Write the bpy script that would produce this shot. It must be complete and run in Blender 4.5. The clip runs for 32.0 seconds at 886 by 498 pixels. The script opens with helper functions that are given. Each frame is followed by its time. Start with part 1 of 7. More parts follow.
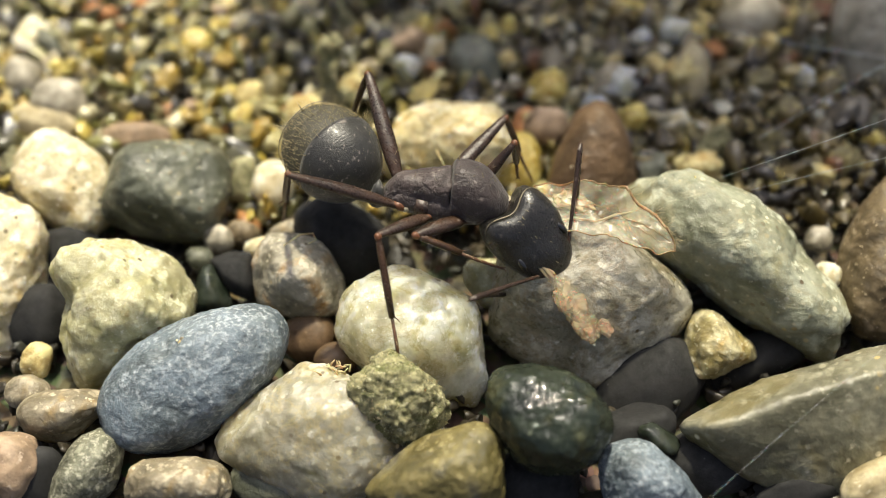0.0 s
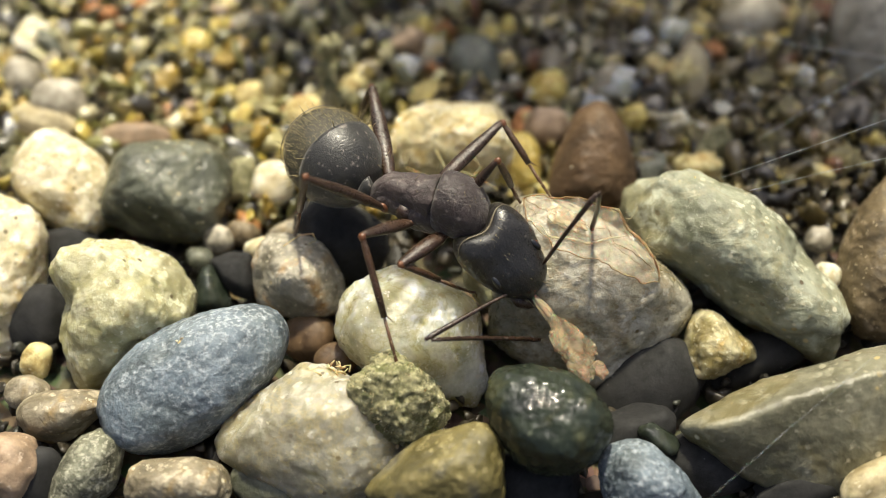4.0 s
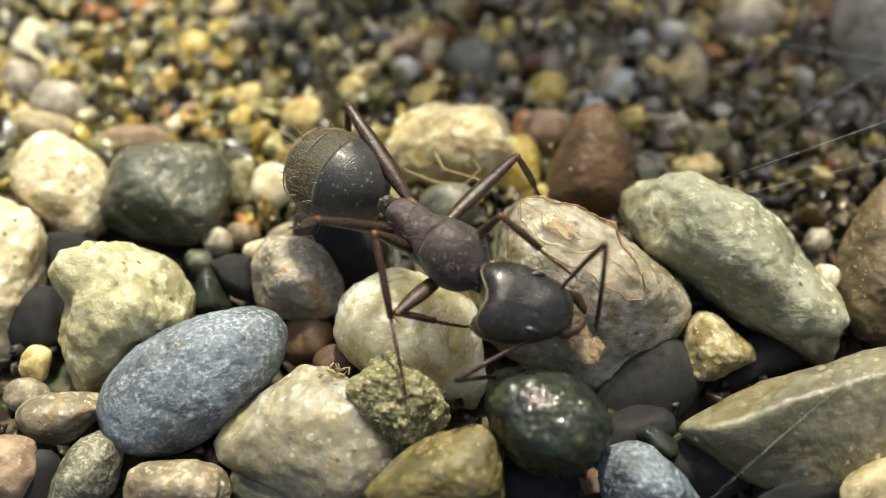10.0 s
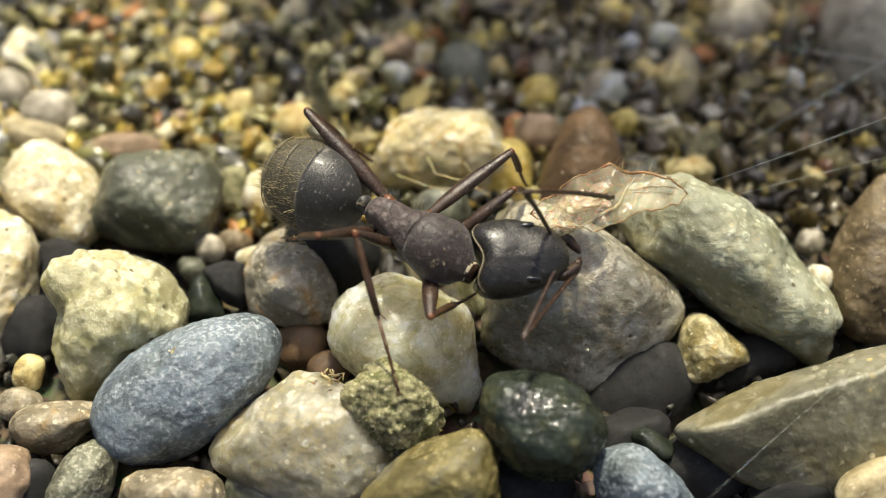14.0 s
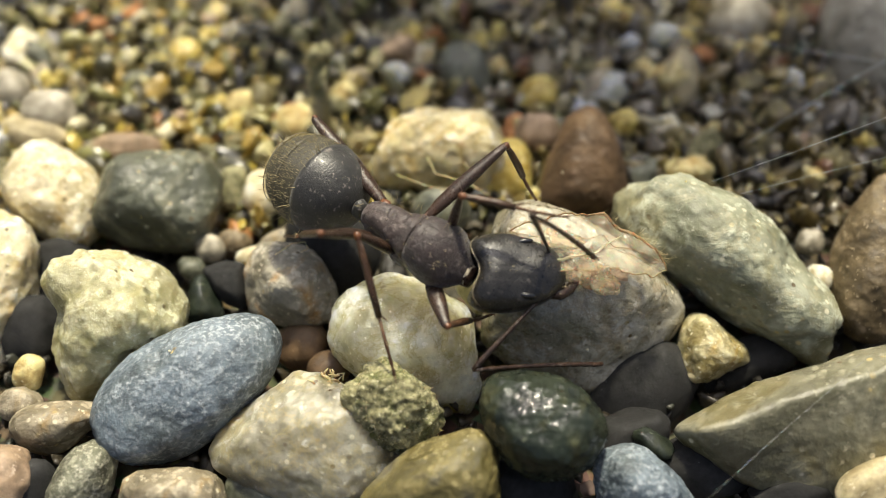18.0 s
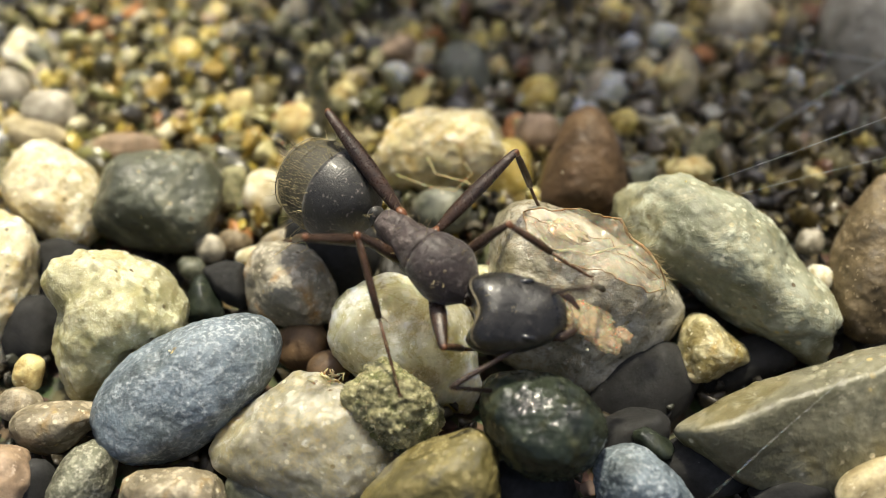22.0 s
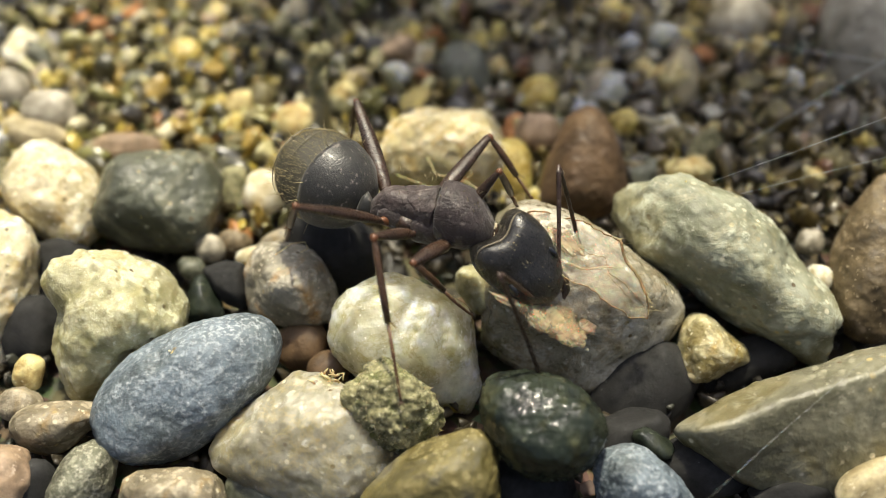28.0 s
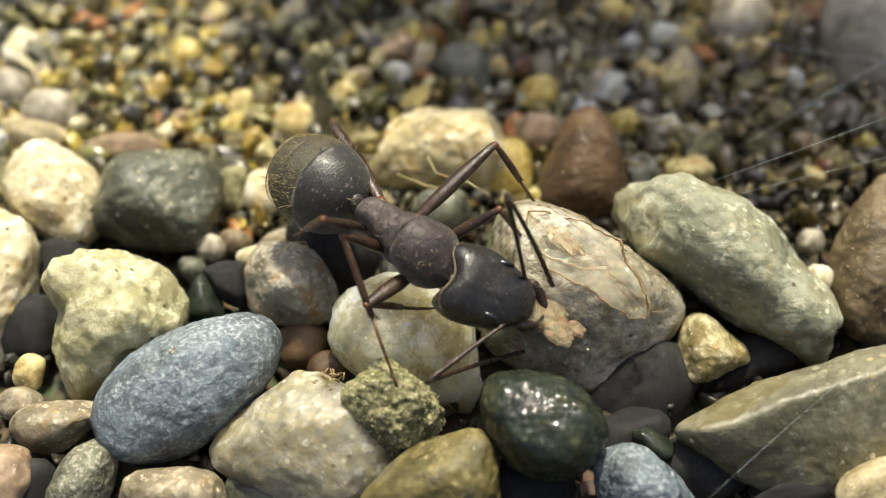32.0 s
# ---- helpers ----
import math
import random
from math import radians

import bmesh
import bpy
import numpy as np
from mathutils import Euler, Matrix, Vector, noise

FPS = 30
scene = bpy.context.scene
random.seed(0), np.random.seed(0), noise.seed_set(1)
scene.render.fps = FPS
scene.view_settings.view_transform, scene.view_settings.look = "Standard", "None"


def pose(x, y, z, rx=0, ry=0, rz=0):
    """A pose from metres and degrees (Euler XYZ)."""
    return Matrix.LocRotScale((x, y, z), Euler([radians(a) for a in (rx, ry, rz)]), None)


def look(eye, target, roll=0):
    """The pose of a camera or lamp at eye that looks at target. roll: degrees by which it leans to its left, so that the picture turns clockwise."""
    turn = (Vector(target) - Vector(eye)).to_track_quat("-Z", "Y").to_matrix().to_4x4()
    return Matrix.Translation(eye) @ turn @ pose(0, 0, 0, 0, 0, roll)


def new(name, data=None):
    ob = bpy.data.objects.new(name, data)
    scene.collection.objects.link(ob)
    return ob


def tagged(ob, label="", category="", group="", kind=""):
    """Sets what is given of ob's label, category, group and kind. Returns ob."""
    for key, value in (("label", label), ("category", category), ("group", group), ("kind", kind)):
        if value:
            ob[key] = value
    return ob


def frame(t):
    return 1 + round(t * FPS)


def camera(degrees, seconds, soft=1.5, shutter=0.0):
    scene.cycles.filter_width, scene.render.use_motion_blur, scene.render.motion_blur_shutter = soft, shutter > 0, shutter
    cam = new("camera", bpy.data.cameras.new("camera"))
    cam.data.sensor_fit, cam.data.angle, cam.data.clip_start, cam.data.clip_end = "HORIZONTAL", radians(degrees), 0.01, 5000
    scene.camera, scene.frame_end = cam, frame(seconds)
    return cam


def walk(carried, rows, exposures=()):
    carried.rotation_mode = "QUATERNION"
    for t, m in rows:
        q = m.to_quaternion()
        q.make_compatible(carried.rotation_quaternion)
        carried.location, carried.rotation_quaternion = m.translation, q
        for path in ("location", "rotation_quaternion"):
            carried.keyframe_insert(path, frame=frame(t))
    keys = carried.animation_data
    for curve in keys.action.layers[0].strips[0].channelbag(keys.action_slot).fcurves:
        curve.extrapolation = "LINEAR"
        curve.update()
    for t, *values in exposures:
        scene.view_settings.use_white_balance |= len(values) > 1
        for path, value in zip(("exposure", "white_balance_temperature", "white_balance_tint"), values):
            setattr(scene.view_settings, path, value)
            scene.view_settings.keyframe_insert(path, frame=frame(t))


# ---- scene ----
cam = camera(40, 32.0, soft=0.75)
cam.data.dof.use_dof = True
cam.data.dof.focus_distance = 0.0378
cam.data.dof.aperture_fstop = 40

MM = 0.001


def mm(*p):
    return Vector(p) * MM


EYE = mm(0, -24.72, 33.46)
walk(cam, [(t, look(EYE, mm(*p), roll)) for t, p, roll in (
    (0.0, (-0.03, -0.06, 3.95), 0), (3.6, (-0.03, -0.06, 3.95), 0), (5.3, (0, 0, 4), 0), (10.9, (0, 0, 4), 0),
    (11.4, (0.225, 0.125, 4.1), -0.23), (12.0, (0.223, 0.11, 4.093), -0.23), (28.3, (0.223, 0.11, 4.093), -0.23),
    (28.5, (0.25, 0.15, 4.125), -0.23), (28.8, (0.21, 0.10, 4.085), -0.23), (32.0, (0.21, 0.10, 4.085), -0.23))],
    [(0, 0.42, 6000, 6), (3.5, 0.42, 6000, 6), (5.5, 0.37, 6000, 6), (32, 0.37, 6000, 6)])

# ---- light: open sky and one sun behind the stones ----
SUN_TURN, SUN_UP = 3, 68
world = bpy.data.worlds.new("sky")
scene.world = world
world.use_nodes = True
nt = world.node_tree
sky = nt.nodes.new("ShaderNodeTexSky")
sky.sky_type, sky.sun_disc = "NISHITA", False
sky.air_density, sky.dust_density, sky.ozone_density = 0.5, 8.0, 0.3
sky.sun_elevation, sky.sun_rotation = radians(SUN_UP), radians(SUN_TURN)
nt.links.new(sky.outputs["Color"], nt.nodes["Background"].inputs["Color"])
nt.nodes["Background"].inputs["Strength"].default_value = 0.135
sun = new("sun", bpy.data.lights.new("sun", "SUN"))
sun.data.energy, sun.data.angle, sun.data.color = 4.5, radians(3.0), (1.0, 0.862, 0.605)
sun_way = Vector((math.sin(radians(SUN_TURN)) * math.cos(radians(SUN_UP)), math.cos(radians(SUN_TURN)) * math.cos(radians(SUN_UP)), math.sin(radians(SUN_UP))))
sun.matrix_world = look(sun_way, (0, 0, 0))


# ---- materials ----
def nodes_of(name):
    m = bpy.data.materials.new(name)
    m.use_nodes = True
    return m, m.node_tree, m.node_tree.nodes["Principled BSDF"]


def node(t, kind, **inputs):
    nd = t.nodes.new(kind)
    for k, v in inputs.items():
        nd.inputs[k.replace("_", " ")].default_value = v
    return nd


def ramp(t, fac, stops, mode="LINEAR"):
    r = t.nodes.new("ShaderNodeValToRGB")
    r.color_ramp.interpolation = mode
    els = r.color_ramp.elements
    while len(els) < len(stops):
        els.new(0.5)
    for e, (p, c) in zip(els, stops):
        e.position, e.color = p, (*c, 1) if len(c) == 3 else c
    t.links.new(fac, r.inputs["Fac"])
    return r.outputs["Color"]


def mix(t, fac, a, b, mode="MIX"):
    m = t.nodes.new("ShaderNodeMix")
    m.data_type, m.blend_type = "RGBA", mode
    for socket, v in ((m.inputs[0], fac), (m.inputs[6], a), (m.inputs[7], b)):
        if isinstance(v, bpy.types.NodeSocket):
            t.links.new(v, socket)
        else:
            socket.default_value = v if isinstance(v, float) else (*v, 1)
    return m.outputs[2]


def grey(v):
    return (v, v, v)


def stone_mat(name, low, high, stain=None, speck=None, rough=0.6, scale=500, speck_scale=5200, speck_cut=0.62, speck_soft=0.06, mottle=0.7, bump=0.6, glint=0.0, stretch=1.0, clear=0.0, gloss=0.14, ripple=0.0001, deep=0.0016, frost=False, wet=False, patchy=0.35, vein=None, pits=0.0, dirt=0.0, tone=0.8, chalk=0.55):
    """Mineral colour in cloudy patches, stains, fine specks and a pitted relief."""
    m, t, p = nodes_of(name)
    co = t.nodes.new("ShaderNodeTexCoord")
    mp = node(t, "ShaderNodeMapping", Scale=(1, stretch, stretch))
    t.links.new(co.outputs["Object"], mp.inputs["Vector"])

    def noisy(sc, detail=6, rgh=0.6, dist=0.0):
        nz = node(t, "ShaderNodeTexNoise", Scale=sc, Detail=detail, Roughness=rgh, Distortion=dist)
        t.links.new(mp.outputs["Vector"], nz.inputs["Vector"])
        return nz.outputs["Fac"]

    cloud, fine, grit = noisy(scale, 8, 0.65, 0.3), noisy(scale * 6, 5, 0.7), noisy(speck_scale, 3, 0.6)
    col = ramp(t, cloud, [(0.37, low), (0.47, tuple(0.6 * q + 0.4 * r for q, r in zip(low, high))), (0.53, tuple(0.25 * q + 0.75 * r for q, r in zip(low, high))), (0.63, high)])
    if stain:
        col = mix(t, ramp(t, noisy(scale * 0.55, 5, 0.6, 0.8), [(0.50, grey(0)), (0.58, grey(0.8))]), col, stain)
    big = noisy(scale * 0.45, 4, 0.55, 0.6)
    col = mix(t, tone, col, ramp(t, big, [(0.36, (0.62, 0.60, 0.52)), (0.5, grey(0.95)), (0.64, (1.14, 1.13, 1.16))]), "MULTIPLY")
    patch = noisy(scale * 1.7, 6, 0.62, 1.4)
    col = mix(t, ramp(t, patch, [(0.50, grey(0)), (0.62, grey(patchy))]), col, tuple(c * k for c, k in zip(low, (0.80, 0.84, 0.62))))
    pale = noisy(scale * 2.6, 5, 0.6, 0.9)
    col = mix(t, ramp(t, pale, [(0.58, grey(0)), (0.70, grey(patchy))]), col, tuple(min(0.88, c * 1.22) for c in high))
    dark = ramp(t, fine, [(0.34, grey(0.5)), (0.56, grey(1.1))])
    col = mix(t, mottle, col, dark, "MULTIPLY")
    if speck:
        # pale mineral specks, which also paint in some of the sunlit sparkle
        dots = ramp(t, grit, [(speck_cut, grey(0)), (speck_cut + speck_soft, grey(0.9))])
        if frost:
            dots = mix(t, 1.0, dots, ramp(t, noisy(scale * 0.8, 6, 0.7, 0.5), [(0.40, grey(0.15)), (0.62, grey(1))]), "MULTIPLY")
        col = mix(t, dots, col, speck)
    if chalk:
        # pale crust in clustered flecks, and on worn edges
        flecks = ramp(t, noisy(scale * 2.2, 10, 0.78, 1.3), [(0.50, grey(0)), (0.58, grey(0.8))])
        spread = ramp(t, noisy(scale * 0.7, 5, 0.6, 0.7), [(0.50, grey(0)), (0.62, grey(chalk))])
        col = mix(t, mix(t, 1.0, flecks, spread, "MULTIPLY"), col, tuple(min(0.8, c * 1.5 + 0.06) for c in high))
        geo = t.nodes.new("ShaderNodeNewGeometry")
        worn_edge = mix(t, 1.0, ramp(t, geo.outputs["Pointiness"], [(0.515, grey(0)), (0.56, grey(chalk))]), ramp(t, noisy(scale * 4, 6, 0.7), [(0.42, grey(0)), (0.55, grey(1))]), "MULTIPLY")
        col = mix(t, worn_edge, col, tuple(min(0.8, c * 1.4 + 0.05) for c in high))
    if vein:
        # thin wandering cracks with stained walls
        line = t.nodes.new("ShaderNodeMath")
        line.operation = "PINGPONG"
        t.links.new(noisy(scale * 1.1, 8, 0.68, 0.2), line.inputs[0])
        line.inputs[1].default_value = 0.5
        col = mix(t, ramp(t, line.outputs[0], [(0.47, grey(0)), (0.49, grey(0.25)), (0.5, grey(0.5))]), col, vein)
    if dirt:
        # grains of sand caught on the surface
        spot = node(t, "ShaderNodeTexVoronoi", Scale=scale * 5.5)
        t.links.new(mp.outputs["Vector"], spot.inputs["Vector"])
        keep = mix(t, 1.0, ramp(t, spot.outputs["Distance"], [(0.16, grey(1)), (0.26, grey(0))]), ramp(t, noisy(scale * 1.2, 4, 0.6), [(0.55 - dirt * 0.2, grey(0)), (0.62, grey(1))]), "MULTIPLY")
        col = mix(t, keep, col, ramp(t, spot.outputs["Color"], [(0.3, (0.10, 0.07, 0.03)), (0.5, (0.42, 0.33, 0.13)), (0.65, (0.72, 0.66, 0.47))]))
    hole = None
    if pits:
        cell = node(t, "ShaderNodeTexVoronoi", Scale=scale * 2.2)
        t.links.new(mp.outputs["Vector"], cell.inputs["Vector"])
        hole = mix(t, 1.0, ramp(t, cell.outputs["Distance"], [(0.10, grey(1)), (0.24, grey(0))]), ramp(t, cell.outputs["Color"], [(0.62, grey(0)), (0.68, grey(pits))]), "MULTIPLY")
        col = mix(t, hole, col, tuple(c * 0.35 for c in low))
    t.links.new(col, p.inputs["Base Color"])
    t.links.new(ramp(t, fine, [(0.3, grey(max(0.05, rough - 0.2))), (0.7, grey(min(1, rough + 0.2)))]), p.inputs["Roughness"])
    p.inputs["Specular IOR Level"].default_value = 0.1 if wet else 0.5
    p.inputs["Coat Weight"].default_value = glint
    p.inputs["Coat Roughness"].default_value = gloss
    if clear:
        p.inputs["Subsurface Weight"].default_value = clear
        p.inputs["Subsurface Radius"].default_value = (1.0, 0.85, 0.5)
        p.inputs["Subsurface Scale"].default_value = deep
    b0 = node(t, "ShaderNodeBump", Strength=bump, Distance=0.00011)
    t.links.new(patch, b0.inputs["Height"])
    b1 = node(t, "ShaderNodeBump", Strength=bump, Distance=0.00015)
    t.links.new(cloud, b1.inputs["Height"])
    t.links.new(b0.outputs["Normal"], b1.inputs["Normal"])
    b2 = node(t, "ShaderNodeBump", Strength=bump, Distance=0.00007)
    t.links.new(fine, b2.inputs["Height"])
    b3 = node(t, "ShaderNodeBump", Strength=bump * 0.8, Distance=0.00003)
    t.links.new(grit, b3.inputs["Height"])
    t.links.new(b1.outputs["Normal"], b2.inputs["Normal"])
    t.links.new(b2.outputs["Normal"], b3.inputs["Normal"])
    last = b3.outputs["Normal"]
    if hole is not None:
        b5 = node(t, "ShaderNodeBump", Strength=0.7, Distance=-0.00012)
        t.links.new(hole, b5.inputs["Height"])
        t.links.new(last, b5.inputs["Normal"])
        last = b5.outputs["Normal"]
    t.links.new(last, p.inputs["Normal"])
    b4 = node(t, "ShaderNodeBump", Strength=min(1.0, bump + 0.3), Distance=ripple)
    t.links.new(noisy(5200, 5, 0.65, 0.6) if wet else grit, b4.inputs["Height"])
    if not wet:
        t.links.new(b2.outputs["Normal"], b4.inputs["Normal"])
    shine = b4.outputs["Normal"]
    if wet:
        # flat glassy facets, each tilted its own way
        cell = node(t, "ShaderNodeTexVoronoi", Scale=9000)
        t.links.new(co.outputs["Object"], cell.inputs["Vector"])
        tilt = t.nodes.new("ShaderNodeVectorMath")
        tilt.operation = "MULTIPLY_ADD"
        t.links.new(cell.outputs["Color"], tilt.inputs[0])
        tilt.inputs[1].default_value, tilt.inputs[2].default_value = (0.26, 0.26, 0.26), (-0.13, -0.13, -0.13)
        for op in ("ADD", "NORMALIZE"):
            vm = t.nodes.new("ShaderNodeVectorMath")
            vm.operation = op
            t.links.new(tilt.outputs[0] if op == "ADD" else shine, vm.inputs[0])
            if op == "ADD":
                t.links.new(shine, vm.inputs[1])
            shine = vm.outputs[0]
    t.links.new(shine, p.inputs["Coat Normal"])
    return m


STONE = {
    "cream": stone_mat("cream_stone", (0.44, 0.37, 0.20), (0.72, 0.65, 0.45), (0.52, 0.37, 0.13), (0.80, 0.75, 0.60), mottle=0.4, bump=0.5, clear=0.35, glint=0.2, pits=0.5, dirt=0.5),
    "darkgreen": stone_mat("dark_green_stone", (0.046, 0.050, 0.032), (0.118, 0.122, 0.082), (0.22, 0.21, 0.13), (0.45, 0.44, 0.34), speck_scale=2600, speck_cut=0.66, rough=0.5, glint=0.35, mottle=0.5, dirt=0.4),
    "palegreen": stone_mat("pale_green_stone", (0.30, 0.285, 0.13), (0.56, 0.535, 0.36), (0.32, 0.28, 0.10), (0.80, 0.77, 0.62), mottle=0.35, speck_soft=0.2, bump=0.75, clear=0.35, glint=0.22, pits=0.7, vein=(0.27, 0.24, 0.10), dirt=0.6),
    "blue": stone_mat("blue_grey_stone", (0.066, 0.088, 0.110), (0.175, 0.215, 0.250), None, (0.50, 0.54, 0.56), mottle=0.7, rough=0.6, glint=0.25, speck_scale=6500, speck_cut=0.48, speck_soft=0.2, bump=1.0, frost=True, patchy=0.25, pits=0.5, chalk=0.25),
    "greybrown": stone_mat("grey_brown_stone", (0.14, 0.115, 0.07), (0.32, 0.275, 0.185), (0.34, 0.21, 0.05), (0.48, 0.43, 0.30), glint=0.2, mottle=0.55, dirt=0.6),
    "greyorange": stone_mat("grey_orange_stone", (0.20, 0.178, 0.125), (0.38, 0.35, 0.275), (0.36, 0.19, 0.04), (0.50, 0.44, 0.32), glint=0.25, mottle=0.5, dirt=0.5, chalk=0.6),
    "speckle": stone_mat("speckled_stone", (0.075, 0.075, 0.047), (0.20, 0.20, 0.135), None, (0.58, 0.56, 0.43), speck_scale=7500, speck_cut=0.5, speck_soft=0.12, frost=True, bump=1.0, glint=0.2),
    "olive": stone_mat("olive_stone", (0.080, 0.067, 0.018), (0.185, 0.152, 0.050), (0.092, 0.090, 0.076), (0.42, 0.37, 0.17), speck_cut=0.7, glint=0.22, mottle=0.5, bump=0.5, dirt=0.15),
    "beige": stone_mat("milky_beige_stone", (0.21, 0.197, 0.140), (0.37, 0.350, 0.275), (0.34, 0.30, 0.17), (0.62, 0.58, 0.44), rough=0.45, speck_scale=4200, speck_cut=0.64, speck_soft=0.12, mottle=0.35, bump=0.6, glint=0.35, clear=0.6, deep=0.004, vein=(0.38, 0.31, 0.13), dirt=0.7, chalk=0.9),
    "clod": stone_mat("crumbly_grit", (0.085, 0.082, 0.028), (0.37, 0.345, 0.18), (0.11, 0.125, 0.025), (0.60, 0.57, 0.36), scale=1400, bump=1.0, patchy=0.6, dirt=0.8),
    "quartz": stone_mat("quartz", (0.50, 0.48, 0.325), (0.82, 0.80, 0.62), (0.40, 0.35, 0.11), (0.86, 0.83, 0.70), rough=0.35, scale=330, mottle=0.22, clear=0.9, glint=0.45, bump=0.55, deep=0.005, vein=(0.33, 0.28, 0.08), pits=0.8, dirt=0.5),
    "greystreak": stone_mat("streaked_grey_stone", (0.205, 0.182, 0.108), (0.44, 0.412, 0.330), (0.23, 0.185, 0.085), (0.66, 0.62, 0.52), rough=0.33, scale=430, stretch=1.1, speck_scale=3000, speck_soft=0.15, glint=0.6, bump=0.8, mottle=0.55, vein=(0.20, 0.13, 0.05), dirt=0.6),
    "wet": stone_mat("wet_green_stone", (0.008, 0.012, 0.008), (0.029, 0.037, 0.023), (0.052, 0.052, 0.020), (0.11, 0.12, 0.08), rough=0.72, speck_scale=2300, speck_cut=0.66, glint=0.6, bump=0.25, gloss=0.06, ripple=0.000022, wet=True, chalk=0.15),
    "chalk": stone_mat("chalky_stone", (0.155, 0.162, 0.100), (0.35, 0.36, 0.262), (0.20, 0.18, 0.075), (0.68, 0.66, 0.52), scale=430, speck_scale=4200, speck_cut=0.62, speck_soft=0.2, mottle=0.5, bump=0.75, glint=0.25, vein=(0.25, 0.22, 0.12), dirt=0.5, chalk=0.9, tone=0.9),
    "tan": stone_mat("tan_stone", (0.36, 0.25, 0.07), (0.62, 0.50, 0.23), (0.46, 0.26, 0.04), (0.72, 0.64, 0.42), clear=0.1),
    "tanpale": stone_mat("pale_tan_stone", (0.30, 0.24, 0.12), (0.54, 0.46, 0.28), None, (0.62, 0.56, 0.40)),
    "slab": stone_mat("slab_stone", (0.095, 0.091, 0.055), (0.24, 0.226, 0.15), (0.15, 0.125, 0.05), (0.38, 0.35, 0.25), speck_soft=0.15, speck_scale=3600, rough=0.45, glint=0.25, gloss=0.25, scale=420, mottle=0.5, bump=0.6, dirt=0.12),
    # dark grey stone, its colour taken near black to hold the shade of gaps
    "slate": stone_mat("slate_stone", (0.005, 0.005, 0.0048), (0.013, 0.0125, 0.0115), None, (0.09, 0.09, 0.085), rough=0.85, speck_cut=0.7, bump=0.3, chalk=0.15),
    "brownpale": stone_mat("light_brown_stone", (0.085, 0.060, 0.026), (0.18, 0.132, 0.066), None, (0.36, 0.29, 0.18), glint=0.1),
    "brown": stone_mat("red_brown_stone", (0.072, 0.042, 0.019), (0.145, 0.088, 0.041), None, (0.26, 0.19, 0.11), bump=0.4, speck_cut=0.68, mottle=0.4, chalk=0.15),
    "pink": stone_mat("pinkish_stone", (0.20, 0.135, 0.08), (0.39, 0.28, 0.18), None, (0.50, 0.40, 0.30)),
    "yellow": stone_mat("yellow_stone", (0.50, 0.41, 0.18), (0.84, 0.76, 0.48), (0.46, 0.30, 0.05), (0.86, 0.82, 0.64), bump=0.9, scale=600, clear=0.3, pits=0.6, vein=(0.40, 0.24, 0.05), glint=0.25),
    "ochre": stone_mat("ochre_stone", (0.25, 0.195, 0.055), (0.48, 0.435, 0.26), (0.40, 0.24, 0.03), (0.70, 0.66, 0.48), bump=0.9, scale=600, clear=0.3, pits=0.4, glint=0.25),
    "amber": stone_mat("amber_stone", (0.38, 0.26, 0.03), (0.62, 0.48, 0.14), None, (0.70, 0.60, 0.30), rough=0.35, clear=0.4, glint=0.3),
    "orange": stone_mat("orange_stone", (0.24, 0.09, 0.02), (0.44, 0.19, 0.055), None, (0.48, 0.30, 0.13)),
    "greylight": stone_mat("light_grey_stone", (0.19, 0.165, 0.115), (0.40, 0.36, 0.27), None, (0.58, 0.53, 0.41), rough=0.45, glint=0.25),
}

def grain_mat(name, stops, rough, clear, coat=0.12, gloss=0.22):
    """Sand grains of many minerals, one colour a grain."""
    m, t, p = nodes_of(name)
    geo = t.nodes.new("ShaderNodeNewGeometry")
    col = ramp(t, geo.outputs["Random Per Island"], stops, "CONSTANT")
    co = t.nodes.new("ShaderNodeTexCoord")
    nz = node(t, "ShaderNodeTexNoise", Scale=3500, Detail=4)
    t.links.new(co.outputs["Object"], nz.inputs["Vector"])
    col = mix(t, 0.8, col, ramp(t, nz.outputs["Fac"], [(0.3, grey(0.5)), (0.65, grey(1.15))]), "MULTIPLY")
    t.links.new(col, p.inputs["Base Color"])
    p.inputs["Roughness"].default_value = rough
    p.inputs["Coat Weight"].default_value = coat
    p.inputs["Coat Roughness"].default_value = gloss
    bp = node(t, "ShaderNodeBump", Strength=0.9, Distance=0.00005)
    t.links.new(nz.outputs["Fac"], bp.inputs["Height"])
    t.links.new(bp.outputs["Normal"], p.inputs["Normal"])
    if clear:
        p.inputs["Transmission Weight"].default_value = clear
        p.inputs["IOR"].default_value = 1.5
    return m


MINERALS = [(0.0, (0.40, 0.31, 0.045)), (0.12, (0.19, 0.18, 0.045)), (0.27, (0.06, 0.054, 0.020)), (0.43, (0.52, 0.47, 0.23)), (0.51, (0.13, 0.123, 0.038)),
            (0.62, (0.34, 0.23, 0.035)), (0.72, (0.66, 0.60, 0.38)), (0.77, (0.04, 0.036, 0.03)), (0.92, (0.32, 0.15, 0.05)), (0.94, (0.36, 0.33, 0.13))]
DARKER = [(0.0, (0.16, 0.12, 0.035)), (0.2, (0.075, 0.062, 0.035)), (0.4, (0.11, 0.095, 0.06)), (0.55, (0.03, 0.027, 0.022)), (0.75, (0.24, 0.19, 0.08)), (0.87, (0.12, 0.085, 0.045)), (0.93, (0.27, 0.24, 0.16))]
SAND = grain_mat("sand_grain", MINERALS, 0.4, 0.0, 1.0, 0.26)
